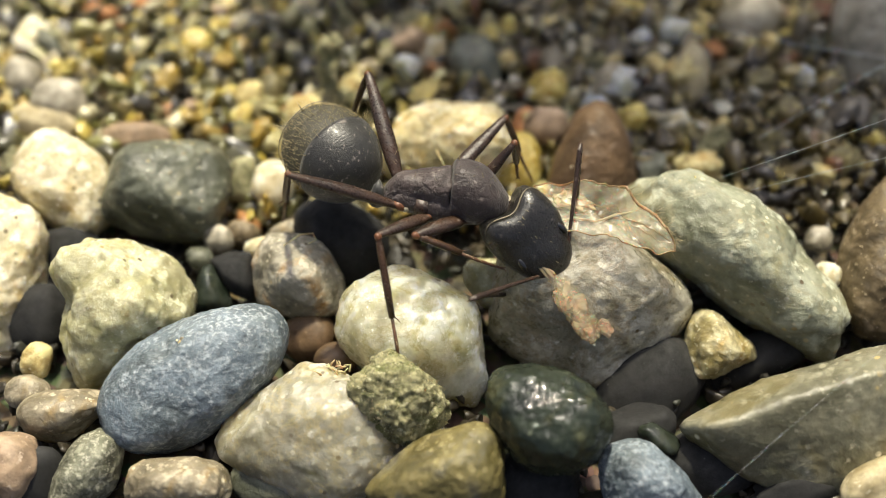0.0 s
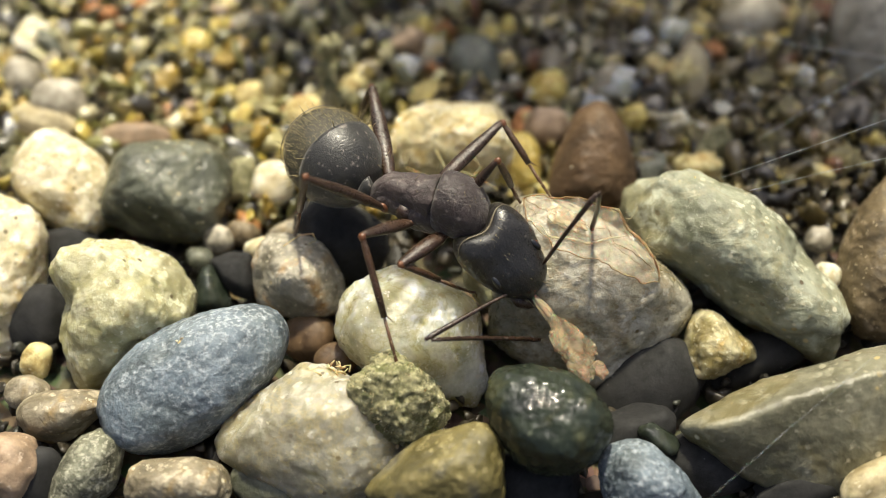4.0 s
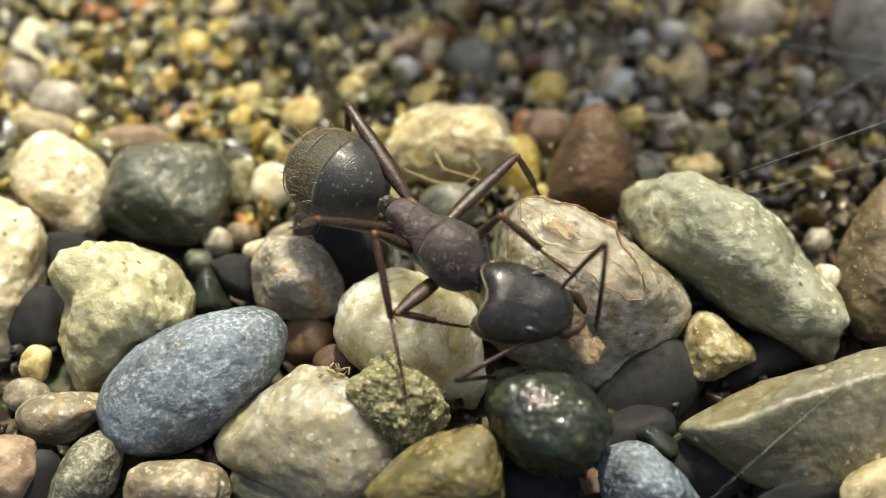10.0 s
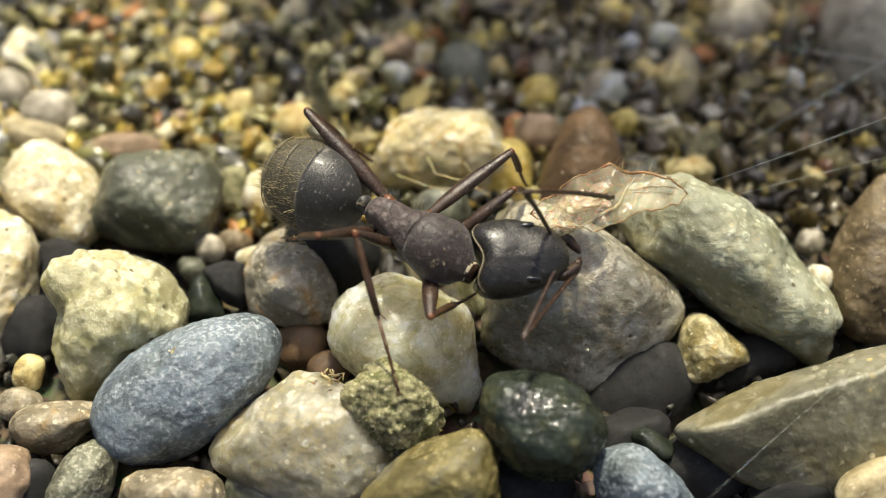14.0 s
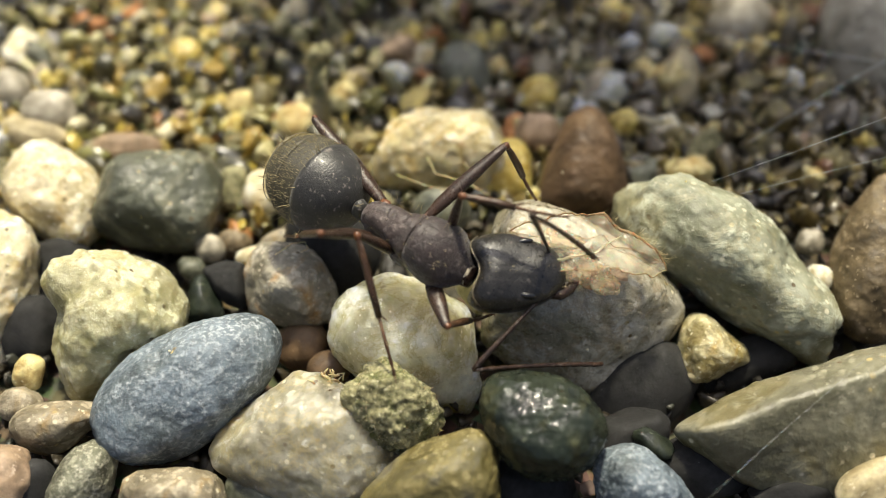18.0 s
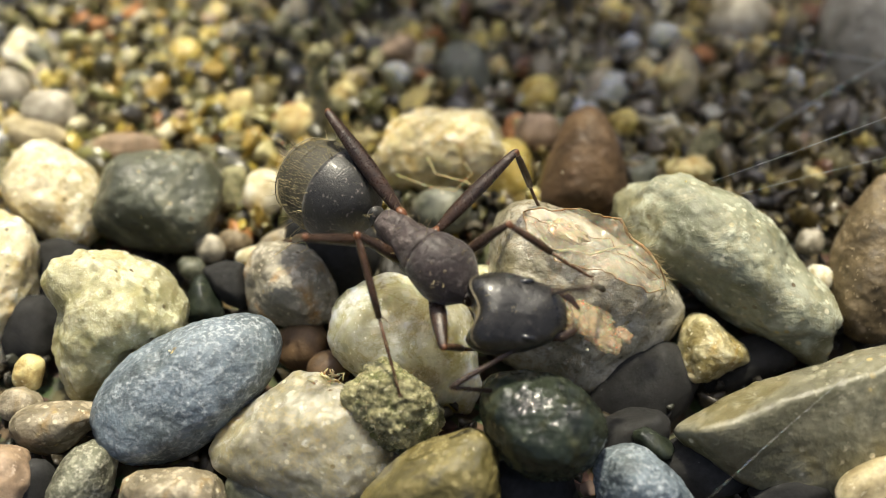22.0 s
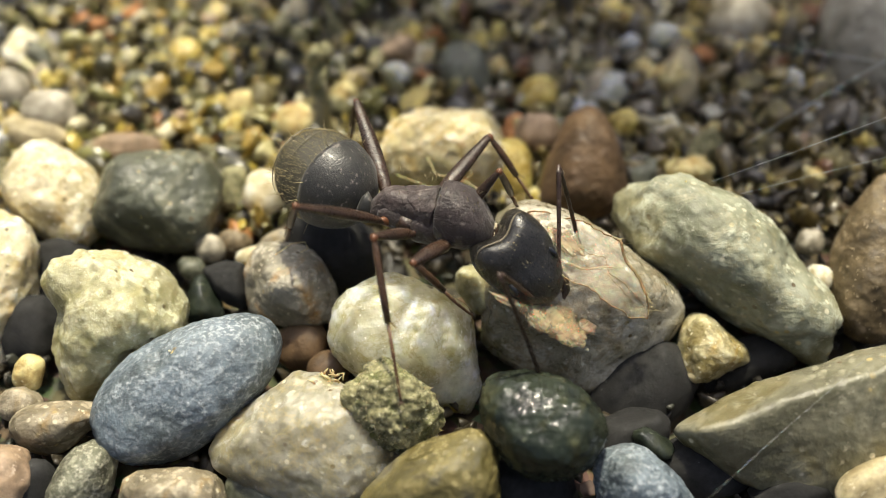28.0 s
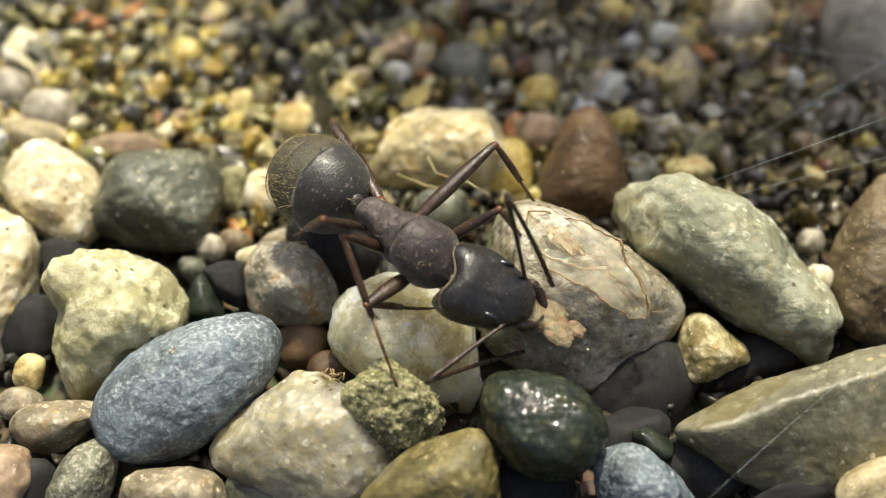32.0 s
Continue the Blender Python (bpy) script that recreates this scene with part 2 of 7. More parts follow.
SAND_CLEAR = grain_mat("clear_sand_grain", [(0.0, (0.80, 0.72, 0.40)), (0.4, (0.82, 0.79, 0.62)), (0.7, (0.75, 0.62, 0.22))], 0.12, 0.5, 1.0, 0.22)
# wet grains, coloured darker to help the shade at the far right
SAND_WET_SHADE = grain_mat("shaded_wet_sand_grain", [(0.0, (0.15, 0.11, 0.03)), (0.2, (0.075, 0.055, 0.024)), (0.42, (0.04, 0.03, 0.018)), (0.58, (0.11, 0.085, 0.035)), (0.76, (0.25, 0.19, 0.05)), (0.88, (0.16, 0.065, 0.02)), (0.92, (0.34, 0.30, 0.17))], 0.45, 0.0, 1.0, 0.24)
# grit for the gaps, with the shade between pebbles put into its colours
SAND_SHADED = grain_mat("shaded_gap_grit", [(0.0, (0.03, 0.024, 0.014)), (0.3, (0.018, 0.016, 0.012)), (0.6, (0.045, 0.036, 0.02)), (0.85, (0.025, 0.026, 0.016))], 0.5, 0.0, 0.1)
SAND_DARK = grain_mat("dark_sand_grain", DARKER, 0.4, 0.0)


def ground_mat():
    m, t, p = nodes_of("damp_sand")
    co = t.nodes.new("ShaderNodeTexCoord")
    a, b = node(t, "ShaderNodeTexNoise", Scale=900, Detail=8), node(t, "ShaderNodeTexVoronoi", Scale=2200)
    for nd in (a, b):
        t.links.new(co.outputs["Object"], nd.inputs["Vector"])
    col = ramp(t, a.outputs["Fac"], [(0.3, (0.05, 0.042, 0.025)), (0.7, (0.16, 0.135, 0.07))])
    t.links.new(mix(t, 0.5, col, b.outputs["Color"], "MULTIPLY"), p.inputs["Base Color"])
    bp = node(t, "ShaderNodeBump", Strength=1.0, Distance=0.0002)
    t.links.new(b.outputs["Distance"], bp.inputs["Height"])
    t.links.new(bp.outputs["Normal"], p.inputs["Normal"])
    p.inputs["Roughness"].default_value = 0.8
    return m


def shell_mat(name, low, high, rough, scale=2500, bump=0.3, coat=0.0, sheen=0.0, dust=0.0, crease=0.0, stripes=0.0):
    """Insect shell: dark, finely grained."""
    m, t, p = nodes_of(name)
    co = t.nodes.new("ShaderNodeTexCoord")
    a, b = node(t, "ShaderNodeTexNoise", Scale=scale, Detail=6, Roughness=0.7), node(t, "ShaderNodeTexNoise", Scale=scale * 7, Detail=3)
    for nd in (a, b):
        t.links.new(co.outputs["Object"], nd.inputs["Vector"])
    col = ramp(t, a.outputs["Fac"], [(0.3, low), (0.7, high)])
    if dust:
        c = node(t, "ShaderNodeTexNoise", Scale=scale * 2.3, Detail=4, Roughness=0.6)
        t.links.new(co.outputs["Object"], c.inputs["Vector"])
        col = mix(t, ramp(t, c.outputs["Fac"], [(0.60, grey(0)), (0.72, grey(dust))]), col, (0.36, 0.31, 0.27))
    t.links.new(col, p.inputs["Base Color"])
    t.links.new(ramp(t, b.outputs["Fac"], [(0.3, grey(max(rough - 0.12, 0.04))), (0.7, grey(rough + 0.15))]), p.inputs["Roughness"])
    bp = node(t, "ShaderNodeBump", Strength=bump, Distance=0.00002)
    t.links.new(b.outputs["Fac"], bp.inputs["Height"])
    last = bp.outputs["Normal"]
    if crease:
        cr = node(t, "ShaderNodeTexVoronoi", Scale=scale * 0.9)
        cr.feature = "DISTANCE_TO_EDGE"
        t.links.new(mix(t, 0.0006, co.outputs["Object"], a.outputs["Color"], "ADD"), cr.inputs["Vector"])
        for fac, far in ((ramp(t, cr.outputs["Distance"], [(0.0, grey(0)), (0.14, grey(1))]), 0.00003), (a.outputs["Fac"], 0.00009)):
            nb = node(t, "ShaderNodeBump", Strength=crease, Distance=far)
            t.links.new(fac, nb.inputs["Height"])
            t.links.new(last, nb.inputs["Normal"])
            last = nb.outputs["Normal"]
    if stripes:
        wv = node(t, "ShaderNodeTexWave", Scale=3300, Distortion=6.0, Detail=4)
        t.links.new(co.outputs["Object"], wv.inputs["Vector"])
        nb = node(t, "ShaderNodeBump", Strength=stripes, Distance=0.00002)
        t.links.new(wv.outputs["Fac"], nb.inputs["Height"])
        t.links.new(last, nb.inputs["Normal"])
        last = nb.outputs["Normal"]
    t.links.new(last, p.inputs["Normal"])
    p.inputs["Coat Weight"].default_value = coat
    p.inputs["Coat Roughness"].default_value = 0.15
    p.inputs["Sheen Weight"].default_value = sheen
    return m


THORAX = shell_mat("dull_brown_shell", (0.015, 0.0095, 0.0085), (0.044, 0.030, 0.027), 0.44, 2200, 1.0, sheen=0.18, dust=0.4, crease=0.5)
RIDGE = shell_mat("dusty_grey_brown_shell", (0.024, 0.016, 0.0145), (0.078, 0.056, 0.050), 0.48, 1700, 1.0, sheen=0.1, dust=0.6, crease=1.0)
HEAD = shell_mat("black_shell", (0.008, 0.0072, 0.0062), (0.024, 0.022, 0.019), 0.33, 2500, 0.8, 0.25, dust=0.2, crease=0.12)
GASTER = shell_mat("dull_black_shell", (0.012, 0.012, 0.011), (0.038, 0.036, 0.031), 0.42, 2500, 0.8, 0.05, sheen=0.12, dust=0.55, stripes=0.12)
BAND = shell_mat("dusky_gold_down", (0.022, 0.020, 0.013), (0.075, 0.068, 0.042), 0.45, 8000, 1.0, 0.05, dust=0.35, stripes=0.2)
LEG = shell_mat("dark_brown_shell", (0.013, 0.0075, 0.005), (0.052, 0.028, 0.016), 0.32, 2500, 0.7, dust=0.3, crease=0.2)
SHIN = shell_mat("warm_brown_shell", (0.021, 0.011, 0.0055), (0.070, 0.035, 0.015), 0.34, 2500, 0.7, dust=0.25, crease=0.2)
FOOT = shell_mat("red_brown_shell", (0.055, 0.027, 0.013), (0.13, 0.062, 0.028), 0.45, 2500, 0.4)
JOINT = shell_mat("amber_joint_shell", (0.07, 0.026, 0.010), (0.18, 0.072, 0.028), 0.35, 3500, 0.5)
CUFF = shell_mat("cream_joint_skin", (0.30, 0.25, 0.16), (0.58, 0.52, 0.38), 0.5, 3500, 0.5)
NAPE = shell_mat("pale_nape_rim", (0.10, 0.082, 0.05), (0.26, 0.22, 0.14), 0.4, 5000, 0.4)
RIM = shell_mat("pale_rim", (0.07, 0.06, 0.036), (0.16, 0.14, 0.09), 0.45, 5000, 0.4)
EYE_SHELL = shell_mat("eye_shell", (0.006, 0.006, 0.007), (0.016, 0.016, 0.017), 0.16, 6000, 0.3, 0.5)
HAIR = shell_mat("golden_hair", (0.30, 0.24, 0.11), (0.46, 0.39, 0.21), 0.4, 2500, 0.0)


def film_mat(name, colour, alpha, rough=0.25, patchy=0.0, scale=1600):
    m, t, p = nodes_of(name)
    co = t.nodes.new("ShaderNodeTexCoord")
    a = node(t, "ShaderNodeTexNoise", Scale=scale, Detail=6, Distortion=1.0)
    t.links.new(co.outputs["Object"], a.inputs["Vector"])
    t.links.new(ramp(t, a.outputs["Fac"], [(0.3, tuple(c * 0.6 for c in colour)), (0.7, colour)]), p.inputs["Base Color"])
    p.inputs["Roughness"].default_value = rough
    p.inputs["Alpha"].default_value = alpha
    if patchy:
        c = node(t, "ShaderNodeTexNoise", Scale=scale * 0.45, Detail=6, Distortion=1.5)
        t.links.new(co.outputs["Object"], c.inputs["Vector"])
        t.links.new(ramp(t, c.outputs["Fac"], [(0.38, grey(alpha)), (0.64, grey(patchy))]), p.inputs["Alpha"])
    p.inputs["Subsurface Weight"].default_value = 0.3
    p.inputs["Subsurface Scale"].default_value = 0.0004
    bp = node(t, "ShaderNodeBump", Strength=0.6, Distance=0.00004)
    t.links.new(a.outputs["Fac"], bp.inputs["Height"])
    t.links.new(bp.outputs["Normal"], p.inputs["Normal"])
    return m


FLESH = film_mat("amber_flesh", (0.70, 0.56, 0.34), 0.2, 0.2, 0.55)
PALE_FLESH = film_mat("pale_flesh", (0.52, 0.38, 0.24), 0.2, 0.35, 0.6)
WING = film_mat("wing_film", (0.62, 0.52, 0.36), 0.08, 0.22, 0.30, 1000)
VEIN = film_mat("wing_vein", (0.34, 0.23, 0.10), 0.8, 0.4)
PALE_VEIN = film_mat("pale_vein", (0.66, 0.57, 0.35), 0.45, 0.4)
SILK = film_mat("silk", (0.85, 0.84, 0.80), 0.75, 0.25)
FAINT_SILK = film_mat("faint_silk", (0.85, 0.84, 0.80), 0.3, 0.25)
FIBRE = film_mat("plant_fibre", (0.60, 0.48, 0.24), 1.0, 0.5)

# ---- mesh helpers ----
BALLS = {}


def ball(sub):
    """Vertices and faces of a unit ball."""
    if sub not in BALLS:
        bm = bmesh.new()
        bmesh.ops.create_icosphere(bm, subdivisions=sub, radius=1)
        BALLS[sub] = (np.array([v.co for v in bm.verts]), [[v.index for v in f.verts] for f in bm.faces])
        bm.free()
    return BALLS[sub]


def mesh_of(name, verts, faces, mats, smooth=True):
    me = bpy.data.meshes.new(name)
    me.from_pydata([tuple(v) for v in verts], [], faces)
    for m in mats:
        me.materials.append(m)
    me.polygons.foreach_set("use_smooth", [smooth] * len(faces))
    me.update()
    return me


def part(name, me, parent, label="", m=None):
    ob = new(name, me)
    ob.parent = parent
    if m is not None:
        ob.matrix_basis = m
    if label:
        ob["label"] = label
    return ob


def stone(label, at, size, turn, kind, seed, p=2.4, lump=0.11, rough=0.011, taper=0.0, cuts=3, sub=4, knob=0.0, name="pebble"):
    """A water-worn stone: a rounded block with flattened sides, soft lumps and small pits."""
    rng = np.random.RandomState(seed)
    v, faces = ball(sub)
    v = v * ((np.abs(v) ** p).sum(1) ** (-1 / p))[:, None]
    v[:, 1:] *= (1 - taper * v[:, :1])
    for _ in range(cuts):
        way = rng.normal(size=3)
        way /= np.linalg.norm(way)
        over = np.logaddexp(0, 11 * (v @ way - rng.uniform(0.72, 0.92))) / 11
        v = v - over[:, None] * way * 0.8
    off = Vector(rng.uniform(-50, 50, 3))
    push = np.array([lump * noise.noise(Vector(q) * 1.3 + off) + lump * 0.5 * noise.noise(Vector(q) * 3.1 + off)
                     + rough * noise.noise(Vector(q) * 8 + off) + rough * 0.6 * noise.noise(Vector(q) * 19 + off)
                     + (rough * 0.35 * noise.noise(Vector(q) * 43 + off) if sub > 5 else 0) for q in v])
    if knob:
        push = push + np.array([knob * (0.55 - noise.voronoi(Vector(q) * 1.3 + off + noise.noise_vector(Vector(q) * 3) * 0.2)[0][0]) + knob * 0.3 * noise.noise(Vector(q) * 5.2 + off) for q in v])
    v = v * (1 + push)[:, None] * np.array(size) * MM
    ob = new(name, mesh_of(name, v, faces, [STONE[kind]]))
    ob.matrix_world = pose(*(c * MM for c in at), *turn)
    return tagged(ob, label, "pebble", "pebbles on the ground")


def worn(label, at, sides, deep, kind, seed, p=9, lump=.06, rough=.018, knob=0.0, chips=5, dents=(), faces=((90, 10, 1),), sub=6, slope=(12, 34)):
    """A broken, water-worn stone: flat sides (way in degrees, distance in mm) that meet in rounded edges, leaning back from the rim, and one or two flat faces on top."""
    rng = np.random.RandomState(seed)
    planes = []
    for way, far in sides:
        c, s = math.cos(radians(way)), math.sin(radians(way))
        for up in (radians(rng.uniform(*slope)), -radians(rng.uniform(15, 40))):
            planes.append((c * math.cos(up), s * math.cos(up), math.sin(up), far * math.cos(up)))
    for way, tilt, far in (*faces, (0, 180, 1)):
        a, b = radians(way), radians(tilt)
        planes.append((math.cos(a) * math.sin(b), math.sin(a) * math.sin(b), math.cos(b), deep * far))
    planes = np.array(planes)
    v, mesh_faces = ball(sub)
    reach = np.maximum(v @ planes[:, :3].T, 0) / planes[:, 3]
    v = v * ((reach ** p).sum(1) ** (-1 / p))[:, None]
    ring = np.array([(math.cos(a), math.sin(a), 0) for a in np.linspace(0, 6.2832, 73)]) @ planes[:, :3].T
    ring = np.maximum(ring, 0) / planes[:, 3]
    v = v * np.mean((ring ** p).sum(1) ** (1 / p) / ring.max(1)) * 1.015
    size = np.mean([far for _, far in sides])
    off = Vector(rng.uniform(-50, 50, 3))
    u = v / size
    for _ in range(chips):
        way = np.array([rng.normal(), rng.normal(), abs(rng.normal()) + 0.5])
        way /= np.linalg.norm(way)
        top = (u @ way).max()
        over = np.logaddexp(0, 14 * (u @ way - top * rng.uniform(0.84, 0.93))) / 14
        u = u - over[:, None] * way * 0.8
    v = u * size
    push = np.array([lump * noise.noise(Vector(q) * 1.3 + off) + lump * 0.6 * noise.noise(Vector(q) * 3.1 + off) + lump * 0.3 * noise.noise(Vector(q) * 6 + off)
                     + rough * noise.noise(Vector(q) * 8 + off) + rough * 0.6 * noise.noise(Vector(q) * 19 + off) for q in u])
    if knob:
        push = push + np.array([knob * (0.55 - noise.voronoi(Vector(q) * 1.3 + off + noise.noise_vector(Vector(q) * 3) * 0.2)[0][0]) + knob * 0.3 * noise.noise(Vector(q) * 5.2 + off) for q in u])
    for x, y, wide, depth in dents:
        near = np.exp(-((v[:, 0] - x) ** 2 + (v[:, 1] - y) ** 2) / wide ** 2) * (v[:, 2] > -0.4)
        push = push - near * depth / np.linalg.norm(v, axis=1)
    ob = new("pebble", mesh_of("pebble", v * (1 + push)[:, None] * MM, mesh_faces, [STONE[kind]]))
    ob.matrix_world = pose(*(c * MM for c in at), 40)
    return tagged(ob, label, "pebble", "pebbles on the ground")


# ---- the ground ----
def sheet():
    """Damp sand: gently uneven near by, flat out to the horizon."""
    ticks = sorted({*np.linspace(-0.06, 0.06, 61), -60, -5, -0.6, -0.15, 0.15, 0.6, 5, 60})
    n = len(ticks)
    verts = [(x, y, 0.0004 * noise.noise(Vector((x * 180, y * 180, 0))) - 0.0006 if abs(x) < 0.1 and abs(y) < 0.1 else -0.0006) for y in ticks for x in ticks]
    faces = [(j * n + i, j * n + i + 1, (j + 1) * n + i + 1, (j + 1) * n + i) for j in range(n - 1) for i in range(n - 1)]
    ob = new("ground", mesh_of("ground", verts, faces, [ground_mat()]))
    return tagged(ob, "damp brown sand under the stones", "ground", kind="structure")


sheet()


def grains(name, label, count, box, size, mat, seed, sub=1, lift=0.35, flat=True, damp=None, rag=0.25):
    """Many loose grains in one mesh, each a small worn block of its own."""
    rng = np.random.RandomState(seed)
    v0, f0 = ball(sub)
    f0 = np.array(f0)
    x0, x1, y0, y1 = box
    vs, fs = [], []
    for i in range(count):
        s = size[0] * (size[1] / size[0]) ** (rng.rand() ** 1.3)
        q = Euler(rng.uniform(0, 6.28, 3)).to_matrix()
        v = v0 * (1 + rng.uniform(-rag, rag, (len(v0), 1)) * 0.6)
        for way in rng.normal(size=(7, 3)):
            way /= np.linalg.norm(way)
            v = v - np.maximum(v @ way - 0.42, 0)[:, None] * way
        v = v * (s * np.array([rng.uniform(0.9, 1.9), rng.uniform(0.6, 1.2), rng.uniform(0.5, 1.0)])) @ np.array(q)
        x, y = rng.uniform(x0, x1), rng.uniform(y0, y1)
        v = v + (x, y, s * lift + rng.uniform(-0.3, 0.35))
        # share of wet, shade-darkened grains, rising to the right and back
        wet = 1 / (1 + math.exp(-(x - 1.5 + 0.35 * (y - 11) + 3.5 * noise.noise(Vector((x * .3, y * .3, 1)))) / 1.6))
        if damp is not None and (rng.rand() < wet) != damp:
            continue
        fs.append(f0 + len(vs) * len(v0))
        vs.append(v * MM)
    faces = np.concatenate(fs).tolist()
    ob = new(name, mesh_of(name, np.concatenate(vs), faces, [mat], smooth=not flat))
    return tagged(ob, label, "sand", kind="stuff")


grains("sand_grains", "loose yellow, grey and white sand grains", 3400, (-22, 22, 4, 22), (0.17, 0.7), SAND, 3, sub=2, lift=0.65, flat=False, damp=False)
grains("shaded_wet_sand_grains", "dark wet brown sand grains with bright glints", 3400, (-22, 22, 4, 22), (0.17, 0.75), SAND_WET_SHADE, 13, sub=2, lift=0.65, flat=False, damp=True)
grains("fine_sand", "fine dark wet sand between the grains", 4200, (-22, 22, 4, 22), (0.14, 0.45), SAND_DARK, 4, sub=2, lift=0.3, flat=False)
grains("clear_sand_grains", "glinting clear and yellow quartz sand grains", 1100, (-22, 22, 4.5, 22), (0.16, 0.5), SAND_CLEAR, 5, lift=1.0, rag=0.36)
grains("grit", "dark wet grit deep in the gaps between pebbles", 1500, (-19, 19, -13, 7), (0.2, 0.6), SAND_SHADED, 6, sub=2, lift=-0.2, flat=False, rag=0.36)


def gravel():
    """Single coarse grains on the sand, a few shapes used again and again."""
    rng = random.Random(24)
    kinds = ("tan", "olive", "greybrown", "amber", "cream", "darkgreen", "tan", "clod", "quartz", "orange", "yellow", "clod", "olive", "pink")
    words = {"tan": "small rough tan stone grain", "olive": "small olive stone grain on sand", "greybrown": "small grey-brown stone grain", "amber": "small translucent yellow stone grain",
             "cream": "small cream-white stone grain", "darkgreen": "small dark grey-green stone grain", "pink": "small pinkish-brown stone grain",
             "quartz": "small glinting white quartz grain", "orange": "small orange-brown stone grain", "yellow": "small pale yellow stone grain", "clod": "small crumbly olive-green grain"}
    shapes = {}
    for k, kind in enumerate(kinds):
        for j in range(2):
            v, f = ball(3)
            off = Vector((k * 9.1, j * 5.7, 3.0))
            v = v * ((np.abs(v) ** 2.8).sum(1) ** (-1 / 2.8))[:, None]
            for _ in range(5):
                way = np.array([rng.gauss(0, 1) for _ in range(3)])
                way /= np.linalg.norm(way)
                v = v - np.maximum(v @ way - rng.uniform(0.6, 0.85), 0)[:, None] * way * 0.9
            v = v * np.array([1 + 0.38 * noise.noise(Vector(q) * 1.6 + off) + 0.2 * noise.noise(Vector(q) * 3.7 + off) + 0.1 * noise.noise(Vector(q) * 8 + off) for q in v])[:, None]
            shapes[kind, j] = mesh_of("stone_grain", v * MM * (1, 0.85, 0.75), f, [STONE[kind]])
    for i in range(230):
        kind = rng.choice((kinds if rng.random() < 0.75 else ("tan", "olive", "amber", "greybrown")))
        s = rng.uniform(0.34, 0.62) * (1.6 if rng.random() < 0.15 else 1)
        x, y = rng.uniform(-19, 19), rng.uniform(6, 20)
        ob = new("stone_grain", shapes[kind, rng.randrange(2)])
        ob.matrix_world = pose(x * MM, y * MM, (s * 0.55 + 0.05) * MM, rng.uniform(-50, 50), rng.uniform(-50, 50), rng.uniform(0, 360)) @ Matrix.Diagonal((s * rng.uniform(0.7, 1.35), s * rng.uniform(0.65, 1.1), s, 1))
        tagged(ob, words[kind], "stone grain", "coarse grains on the sand")


gravel()

# ---- the pebbles ----
worn("cream white rounded pebble with a small tan pit", (-13.63, 5.10, 1.42), ((-132, 1.46), (-114, 1.69), (-51, 2.14), (-11, 1.79), (23, 1.63), (57, 1.59), (96, 1.89), (136, 2.09), (-162, 1.62)), 1.70, "cream", 1, p=7, lump=.07, dents=((0, .1, .25, .15), (.5, -1.2, .5, .2)), faces=((70, 14, 1),), sub=6)
worn("cream pebble with a lumpy worn outline", (-15.03, 1.24, 0.95), ((-77, 2.96), (-25, 1.62), (-13, 1.40), (-1, 1.62), (39, 2.30), (64, 2.66), (84, 2.93), (178, 1.20)), 1.15, "cream", 2, p=6, lump=.10, knob=.08, sub=6)
worn("dark grey-green rounded pebble with pale specks", (-9.82, 4.73, 1.46), ((168, 2.12), (-117, 2.02), (-104, 1.84), (-84, 1.90), (-30, 2.13), (-1, 2.09), (49, 2.34), (87, 1.84), (102, 1.84), (161, 2.10)), 1.76, "darkgreen", 3, p=8, lump=.05, faces=((95, 12, 1),), sub=6)
worn("pale greenish-white pebble with soft knobs", (-10.60, -0.74, 1.82), ((-163, 2.12), (-129, 2.67), (-58, 1.91), (-53, 1.87), (-11, 2.37), (18, 2.56), (62, 2.13), (93, 2.24), (124, 2.43), (173, 1.99)), 1.94, "palegreen", 4, p=8, lump=.09, knob=.07, dents=((-1.8, .2, .7, .5), (-1, .9, .45, .2), (.4, .6, .3, .12), (.9, 1.5, .8, .3)), faces=((100, 14, 1), (-60, 14, .98)), sub=6)
worn("smooth blue-grey oval pebble with pale frosting", (-7.86, -3.25, 1.45), ((-135, 2.99), (-97, 2.42), (-79, 2.09), (-53, 1.76), (-49, 1.76), (-33, 2.10), (-6, 2.75), (25, 3.22), (80, 2.49), (102, 1.89), (118, 1.77), (132, 1.95), (158, 2.45), (-171, 2.82)), 1.69, "blue", 5, p=7, lump=.03, dents=((-.6, 1.0, .3, .14), (-.2, 1.2, .2, .08)), faces=((100, 8, 1),), sub=6)
worn("small brownish-grey pebble, flat on top", (-12.06, -4.12, 0.77), ((-96, 0.93), (-55, 0.85), (-23, 1.24), (42, 1.36), (89, 0.77), (97, 0.78), (153, 1.21), (-151, 1.22)), 0.92, "greybrown", 6, p=8, lump=.07, sub=5)
worn("grey pebble speckled with white", (-10.84, -6.10, 0.62), ((-90, 1.15), (-69, 1.04), (-26, 0.91), (7, 1.04), (59, 1.41), (123, 0.95), (147, 0.85), (178, 1.03)), 0.97, "speckle", 7, p=7, lump=.06, sub=5)
worn("olive-brown pebble with a flat top", (-8.01, -6.73, 0.83), ((-90, 0.77), (-15, 1.62), (27, 1.49), (78, 0.93), (95, 0.87), (134, 1.31), (-162, 1.59)), 1.05, "greybrown", 8, p=8, lump=.06, sub=6)
